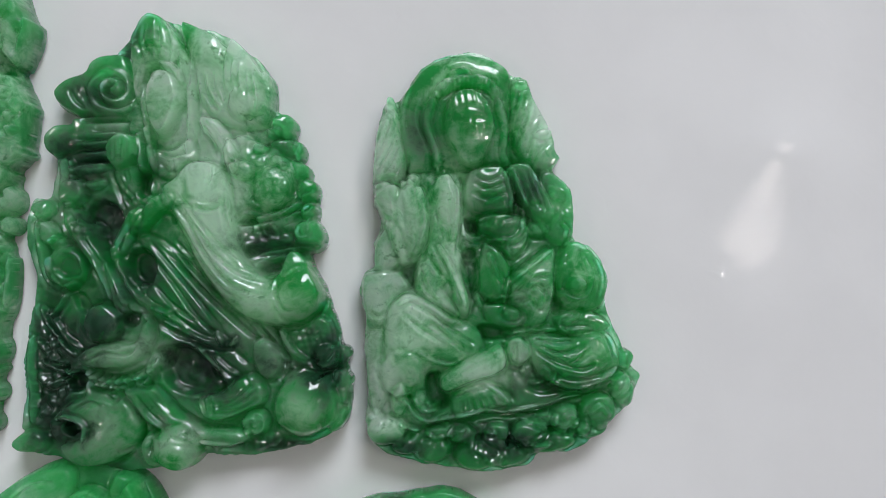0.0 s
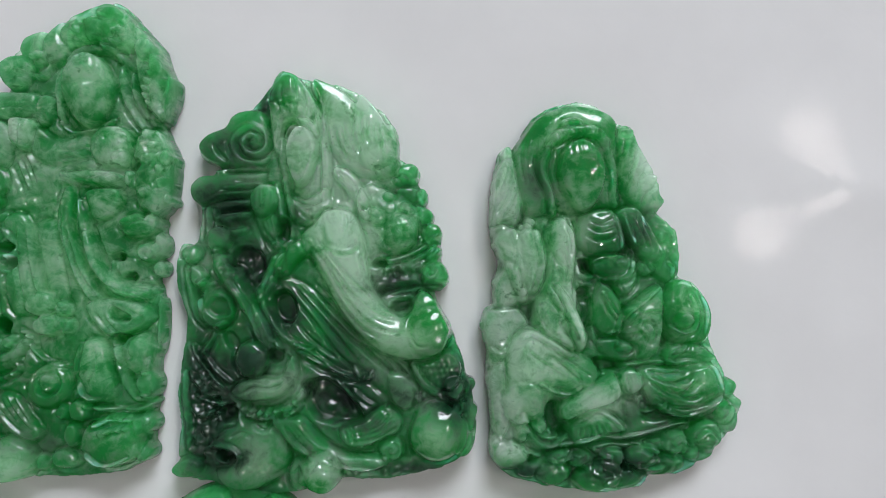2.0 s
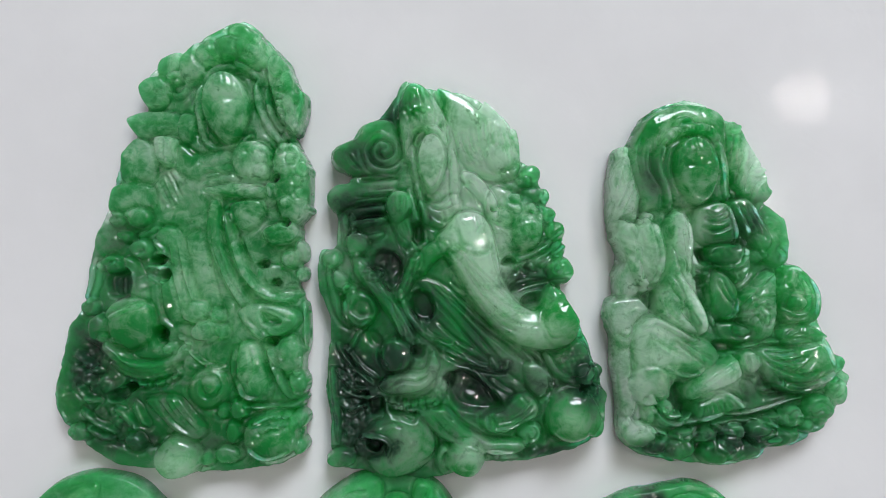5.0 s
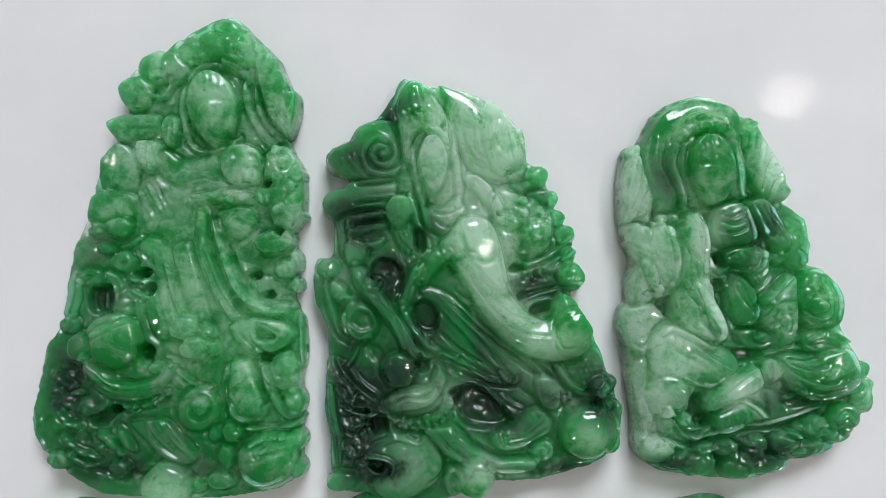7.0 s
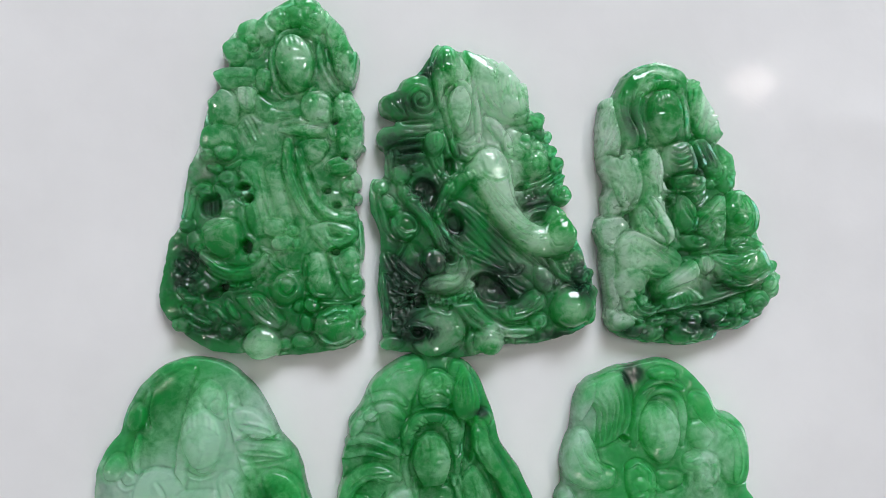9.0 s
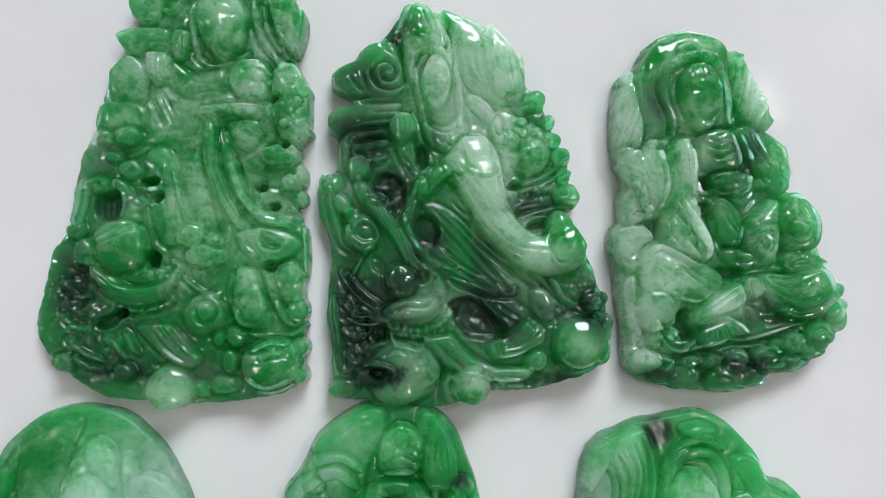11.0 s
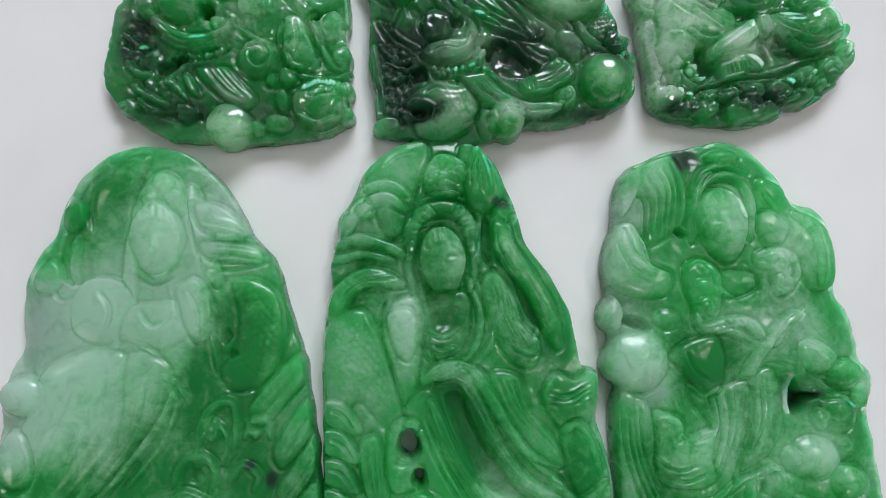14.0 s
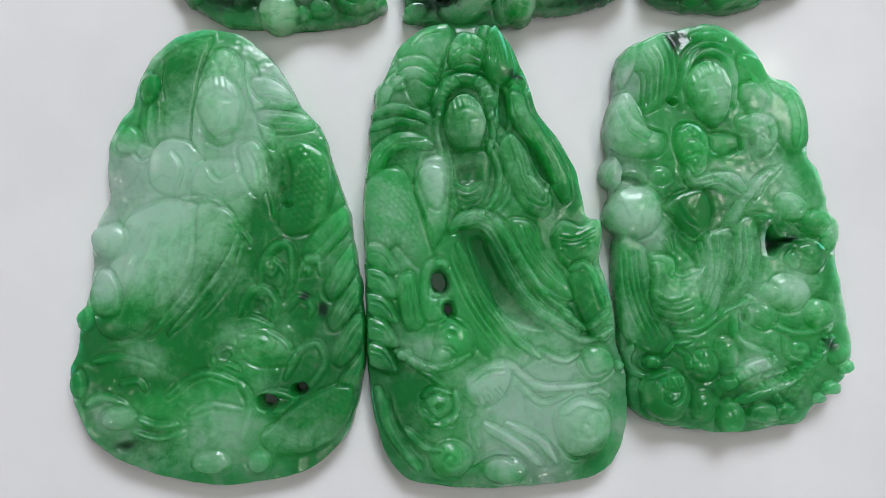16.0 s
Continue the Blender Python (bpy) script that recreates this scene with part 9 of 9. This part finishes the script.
    r.tube([(-3.0, 11.5), (-1.3, 10.8), (1.5, 11.3)], 0.48, 0.42, 4.9, 4.9)
    r.folds([(-3.1, 7.5), (-2.8, 6.3)], [(1.4, 6.9), (2.2, 5.4)], 5, 0.14, 0.35)
    r.form([(-2.0, 13.9), (1.7, 13.7), (2.8, 11.7), (0.0, 10.4), (-1.9, 11.3)], 4.4, 0.9, 0.8, 0.4)
    r.sink([(2.3, 12.9), (3.4, 13.4), (3.5, 11.5), (2.5, 10.9)], 2.6, 0.5)
    r.form([(2.7, 16.3), (6.2, 16.9), (8.8, 15.4), (8.9, 12.4), (6.9, 10.5), (5.0, 10.3), (4.5, 13.2), (2.8, 14.1)], 5.1, 1.0, 1.2, 0.4)
    r.tube([(3.0, 15.5), (5.4, 15.9), (6.8, 14.4)], 0.36, 0.3, 5.5, 5.5)
    r.pit(7.5, 13.6, 0.85, 1.21, 0, 0.8)
    r.tube([(5.6, 12.9), (5.8, 11.5), (7.5, 10.9)], 0.3, 0.3, 5.4, 5.4)
    r.lumps(5.7, 13.8, 2.06, 2.18, 0, 8, 11, 0.4)
    r.tube([(-0.7, -0.6), (2.3, 2.9), (5.2, 6.0), (8.0, 7.8)], 0.97, 0.79, 5.1, 5.1)
    r.tube([(4.0, 3.5), (5.8, 6.0), (9.1, 8.2)], 0.55, 0.42, 5.0, 5.0)
    r.groove([(0.6, 0.1), (3.6, 3.5), (6.5, 6.6)], 0.18, 0.4)
    r.tube([(2.0, 0.6), (4.0, 0.7), (6.2, 0.3)], 0.42, 0.36, 4.9, 4.9)
    r.form([(7.8, 3.4), (9.5, 4.2), (11.1, 3.5), (12.6, 1.8), (11.8, -0.1), (9.1, -0.5), (7.7, 1.3)], 5.0, 0.9, 1.1, 0.4)
    r.tube([(8.3, 3.5), (9.7, 2.8), (10.9, 1.2)], 0.3, 0.3, 5.4, 5.4)
    r.ball(13.9, -1.1, 2.54, 2.06, 20, 4.7)
    r.ball(12.1, -6.1, 3.03, 2.79, 0, 4.8)
    r.ball(9.3, -6.8, 1.33, 1.45, 0, 4.6)
    r.ball(16.0, -4.0, 1.09, 1.82, 0, 4.2)
    r.groove([(9.9, -1.2), (12.6, -2.7), (15.3, -2.2)], 0.2, 0.4)
    r.tube([(9.9, -3.7), (12.5, -3.7), (14.4, -5.3)], 0.36, 0.36, 5.0, 5.0)
    r.sink([(5.2, -2.3), (6.4, -0.9), (7.1, -2.6), (8.6, -3.0), (10.1, -3.8), (8.0, -4.3), (6.3, -5.9), (5.1, -5.3)], 1.2, 0.5)
    r.tube([(9.1, -3.0), (10.2, -3.3), (11.1, -3.4)], 0.3, 0.24, 3.2, 3.2)
    r.form([(-7.9, 0.1), (-4.0, -1.3), (0.1, -0.5), (-0.2, -5.4), (-3.0, -12.7), (-5.4, -15.8), (-8.6, -16.1), (-9.3, -11.1), (-5.9, -7.5), (-8.4, -2.9)], 4.4, 1.2, 1.0, 0.4)
    r.folds([(-6.9, -1.3), (-5.9, -7.6), (-9.0, -15.3)], [(-1.1, -1.1), (-2.3, -7.8), (-6.3, -15.0)], 4, 0.2, 0.45)
    r.form([(0.6, -0.4), (3.7, 0.7), (4.7, -3.2), (3.9, -8.2), (0.8, -11.8), (-2.5, -12.8), (-0.5, -6.6)], 4.3, 1.1, 0.9, 0.4)
    r.folds([(0.2, -1.2), (-0.2, -6.7), (-2.2, -11.5)], [(2.8, -0.7), (2.5, -5.7), (-0.3, -11.1)], 3, 0.18, 0.4)
    r.form([(-10.5, 3.2), (-8.0, 5.1), (-4.2, 5.5), (-3.0, 2.3), (-4.1, -1.5), (-6.6, -2.2), (-9.6, 1.4)], 5.0, 1.3, 1.3, 0.5)
    r.tube([(-8.2, -1.1), (-6.5, -2.4), (-4.3, -1.5)], 0.3, 0.3, 5.0, 5.0)
    r.groove([(-8.6, 3.8), (-7.5, 1.2), (-5.5, -0.8)], 0.2, 0.3)
    r.folds([(-11.9, -2.5), (-10.8, -4.7)], [(-9.4, -1.1), (-9.2, -4.2)], 4, 0.16, 0.45)
    r.form([(-14.3, -5.2), (-12.2, -4.2), (-9.9, -5.0), (-9.6, -7.2), (-7.4, -7.4), (-5.0, -6.6), (-6.2, -10.6), (-6.1, -13.6), (-9.4, -14.4), (-13.2, -13.3), (-14.1, -10.1)], 5.1, 1.1, 1.3, 0.4)
    r.tube([(-14.9, -5.7), (-12.8, -4.4), (-10.7, -5.5), (-10.7, -7.6)], 0.55, 0.48, 5.5, 5.5)
    r.groove([(-14.0, -10.0), (-11.5, -11.5), (-8.3, -11.1)], 0.18, 0.45)
    r.groove([(-13.4, -12.1), (-10.4, -13.1), (-7.5, -12.3)], 0.18, 0.4)
    r.tube([(-10.3, -7.0), (-8.8, -7.7), (-6.0, -6.8)], 0.36, 0.3, 5.4, 5.4)
    r.lumps(-8.8, -9.2, 1.94, 1.57, 0, 7, 10, 0.4)
    r.form([(-18.1, -1.7), (-14.2, -2.6), (-13.3, -6.9), (-13.8, -12.0), (-10.6, -16.6), (-12.3, -19.5), (-16.0, -18.5), (-18.7, -14.0)], 4.1, 1.1, 1.0, 0.3)
    r.folds([(-18.3, -3.0), (-18.0, -10.3), (-15.9, -18.1)], [(-14.9, -3.2), (-14.6, -10.0), (-12.0, -16.8)], 4, 0.2, 0.45)
    r.tube([(-11.0, -16.1), (-6.9, -16.2), (-3.5, -14.2), (-0.8, -13.0), (2.6, -12.6)], 0.48, 0.42, 5.1, 5.1)
    r.tube([(-1.2, -14.2), (-1.3, -17.8), (1.7, -19.9), (4.0, -20.7)], 0.61, 0.55, 4.9, 4.9)
    r.tube([(0.2, -13.6), (1.3, -11.8), (3.0, -13.2), (3.4, -15.7)], 0.48, 0.42, 4.8, 4.8)
    r.pit(0.6, -14.8, 0.73, 0.97, 0, 1.0)
    r.ball(8.0, -11.7, 3.76, 2.91, 0, 5.1)
    r.ball(12.6, -15.3, 2.54, 2.54, 0, 5.2)
    r.ball(3.4, -15.2, 2.3, 1.94, 0, 4.6)
    r.ball(4.6, -11.4, 1.33, 1.45, 0, 4.6)
    r.tube([(4.7, -16.4), (8.3, -17.9), (12.2, -17.8), (14.3, -17.1)], 0.48, 0.42, 4.7, 4.7)
    r.ball(8.3, -20.6, 1.94, 1.57, 0, 4.8)
    r.pit(8.5, -20.4, 0.55, 0.48, 0, 0.5)
    r.tube([(6.3, -18.3), (6.6, -21.4), (9.0, -22.2)], 0.36, 0.36, 4.8, 4.8)
    r.tube([(-4.3, -25.0), (-0.1, -22.9), (4.2, -21.7)], 1.33, 1.09, 5.0, 5.0)
    r.folds([(-3.4, -23.9), (-2.3, -25.5)], [(3.3, -21.1), (4.1, -22.5)], 5, 0.15, 0.3)
    r.tube([(-1.9, -27.7), (2.9, -26.2), (7.6, -24.7), (12.1, -21.6), (14.6, -19.0)], 0.91, 0.55, 4.8, 4.8)
    r.studs([(2.0, -25.5), (5.3, -24.7), (8.4, -23.6), (11.2, -21.5), (13.4, -19.0)], 13, 0.48, 5.2)
    r.studs([(2.6, -24.1), (5.0, -23.7), (7.6, -23.0)], 8, 0.42, 4.9)
    r.tube([(3.8, -26.1), (4.9, -28.1), (7.3, -29.5)], 0.48, 0.42, 4.2, 4.2)
    r.lumps(9.4, -26.0, 3.03, 2.42, 30, 12, 12, 0.5)
    r.ball(16.9, -24.0, 1.33, 1.03, 0, 3.5)
    r.ball(13.9, -27.1, 1.57, 1.21, 0, 3.8)
    r.ball(11.8, -28.5, 1.09, 0.97, 0, 3.6)
    r.ball(15.1, -21.6, 1.57, 1.82, 0, 4.2)
    r.form([(-4.3, -17.6), (-1.1, -17.9), (-0.9, -21.6), (-3.1, -23.9), (-4.8, -22.5)], 4.2, 0.9, 0.8, 0.4)
    r.ball(-12.9, -25.6, 3.88, 3.88, 0, 5.4)
    r.spiral(-12.7, -25.3, 2.91, 1.6, 0.28, 0.45)
    r.ball(-12.0, -23.7, 1.82, 1.33, 0, 5.5)
    r.folds([(-13.9, -22.7), (-13.3, -24.2)], [(-10.6, -22.9), (-10.6, -24.3)], 4, 0.14, 0.3)
    r.tube([(-17.1, -17.5), (-18.1, -20.3), (-16.3, -22.4), (-12.8, -22.3)], 0.61, 0.48, 4.9, 4.9)
    r.ball(-14.6, -20.5, 1.21, 1.09, 0, 4.7)
    r.tube([(-12.8, -19.8), (-10.8, -18.2), (-8.4, -17.8)], 0.48, 0.42, 4.6, 4.6)
    r.ball(-6.8, -21.7, 2.67, 2.42, 0, 5.0)
    r.lumps(-7.1, -20.9, 2.18, 1.82, 0, 8, 11, 0.5)
    r.tube([(-10.9, -18.8), (-9.2, -20.1), (-9.2, -21.9)], 0.36, 0.3, 4.8, 4.8)
    r.ball(-3.1, -29.9, 2.06, 2.54, 0, 4.9)
    r.lumps(-3.7, -28.8, 1.57, 1.45, 0, 6, 10, 0.4)
    r.ball(-7.2, -27.7, 2.18, 2.42, 0, 4.4)
    r.ball(2.3, -29.8, 2.67, 1.57, 0, 4.4)
    r.ball(5.6, -29.7, 1.45, 1.21, 0, 4.2)
    r.lumps(-5.4, -27.1, 6.66, 2.42, 0, 10, 12, 0.4)
    r.vivid(-2.7, -2.8, 7.27, 9.69, 0, 0.3)
    r.vivid(-12.8, -26.5, 4.85, 3.63, 0, 0.5)
    r.vivid(5.7, -3.4, 3.63, 3.03, 0, 0.5)
    # slot's shade, painted as dark stone
    r.dark(6.2, -4.1, 2.42, 1.82, 0, 0.4)
    r.vivid(-0.5, -28.8, 7.27, 3.03, 0, 0.4)
    r.vivid(14.4, -6.5, 3.03, 4.85, 0, 0.4)
    r.pale(-15.1, 2.1, 4.62, 4.62, -4, 0.55)
    r.pale(-15.8, 15.0, 3.94, 8.06, -3, 0.55)
    r.pale(-13.5, 24.8, 4.52, 4.52, -3, 0.45)
    r.pale(-13.0, -5.5, 2.66, 5.32, -4, 0.4)
    r.pale(-1.3, -5.5, 4.50, 7.20, -4, 0.45)
    r.pale(8.1, -10.6, 4.54, 3.63, -4, 0.6)
    r.pale(5.4, 5.6, 6.41, 3.66, 16, 0.45)
    r.pale(9.7, 18.0, 4.64, 5.57, -3, 0.35)
    r.pale(1.9, -21.4, 5.37, 3.58, -5, 0.3)
    r.pale(-8.1, -10.2, 4.45, 3.56, -4, 0.3)
    r.pale(-2.6, 7.0, 5.44, 1.81, -4, 0.4)
    r.pale(10.6, 2.6, 4.60, 3.68, -4, 0.35)
    r.pale(-0.1, 22.2, 4.60, 3.68, -3, 0.3)
    r.pale(-18.2, -12.9, 2.63, 7.01, -4, 0.35)
    r.pale(6.4, 13.6, 3.69, 3.69, -3, 0.35)
    r.dark(-5.2, 30.0, 2.39, 1.84, 17, 1.0)
    r.dark(13.9, -20.1, 1.36, 1.36, -5, 1.15)
    r.dark(9.5, -3.3, 1.10, 0.55, -4, 1.1)
    r.dark(-6.9, 27.1, 1.28, 3.66, -3, 0.5)
    r.dark(-2.1, -21.0, 2.67, 2.67, -5, 0.2)
    # more shade tinted into the slot
    r.dark(6.4, -3.6, 1.28, 2.00, -4, 0.45)
    r.vivid(-6.0, 2.6, 4.50, 4.14, -4, 1.0)
    r.vivid(10.8, -3.7, 4.58, 3.66, -4, 0.7)
    r.vivid(-12.4, -25.7, 4.38, 3.68, -5, 0.8)
    r.vivid(-0.9, 18.6, 3.66, 4.58, -3, 0.6)
    r.vivid(3.9, 8.4, 3.66, 4.58, -4, 0.7)
    r.vivid(14.0, -15.0, 3.10, 2.74, -4, 0.6)
    r.vivid(3.3, -28.3, 7.14, 3.57, -5, 0.6)
    r.vivid(-2.2, 27.8, 5.52, 3.68, -3, 0.5)
    r.vivid(-5.9, -22.4, 3.54, 3.54, -5, 0.6)
    r.vivid(-13.4, -18.4, 3.51, 5.27, -5, 0.6)
    r.dark(8.2, -14.9, 6.74, 5.25, 0, 0.12)
    r.vivid(9.2, -13.5, 6.0, 5.25, 0, 0.2)
    r.pale(-15.3, -0.4, 3.75, 2.25, 0, 0.2)
    r.dark(-4.9, 30.3, 1.5, 2.25, 30, 0.3)
    # slot again, darkened by tint
    r.dark(8.0, -4.0, 1.5, 0.75, 0, 0.4)
    r.vivid(8.2, 10.2, 3.0, 4.5, 0, 0.25)
    r.vivid(-6.5, 2.9, 3.56, 2.88, 0, 0.7)
    r.dark(-6.5, 2.7, 3.05, 2.37, 0, 0.1)
    r.pale(-6.5, 2.9, 3.39, 2.71, 0, -0.25)
    r.vivid(-12.2, -13.3, 2.2, 4.24, 0, 0.3)
    r.vivid(4.8, 10.5, 1.19, 2.88, 0, 0.5)
    r.pale(-0.4, 21.1, 3.39, 4.24, 0, 0.12)
    r.pale(8.5, 18.8, 3.39, 2.54, 0, 0.15)
    r.pale(1.9, -22.2, 3.39, 1.87, -30, 0.25)
    r.pale(-5.6, -17.3, 5.09, 0.85, -10, 0.25)
    r.pale(1.0, -14.4, 2.54, 1.19, 0, 0.2)
    r.vivid(-13.5, -25.9, 3.39, 3.05, 0, 0.3)
    return tagged(r.finish("jade_pendant", 0.0210, -0.0577), "pale green jade pendant carved with drapery and clustered knots", "pendant", "jade pendants on the sheet")


bird_pendant()
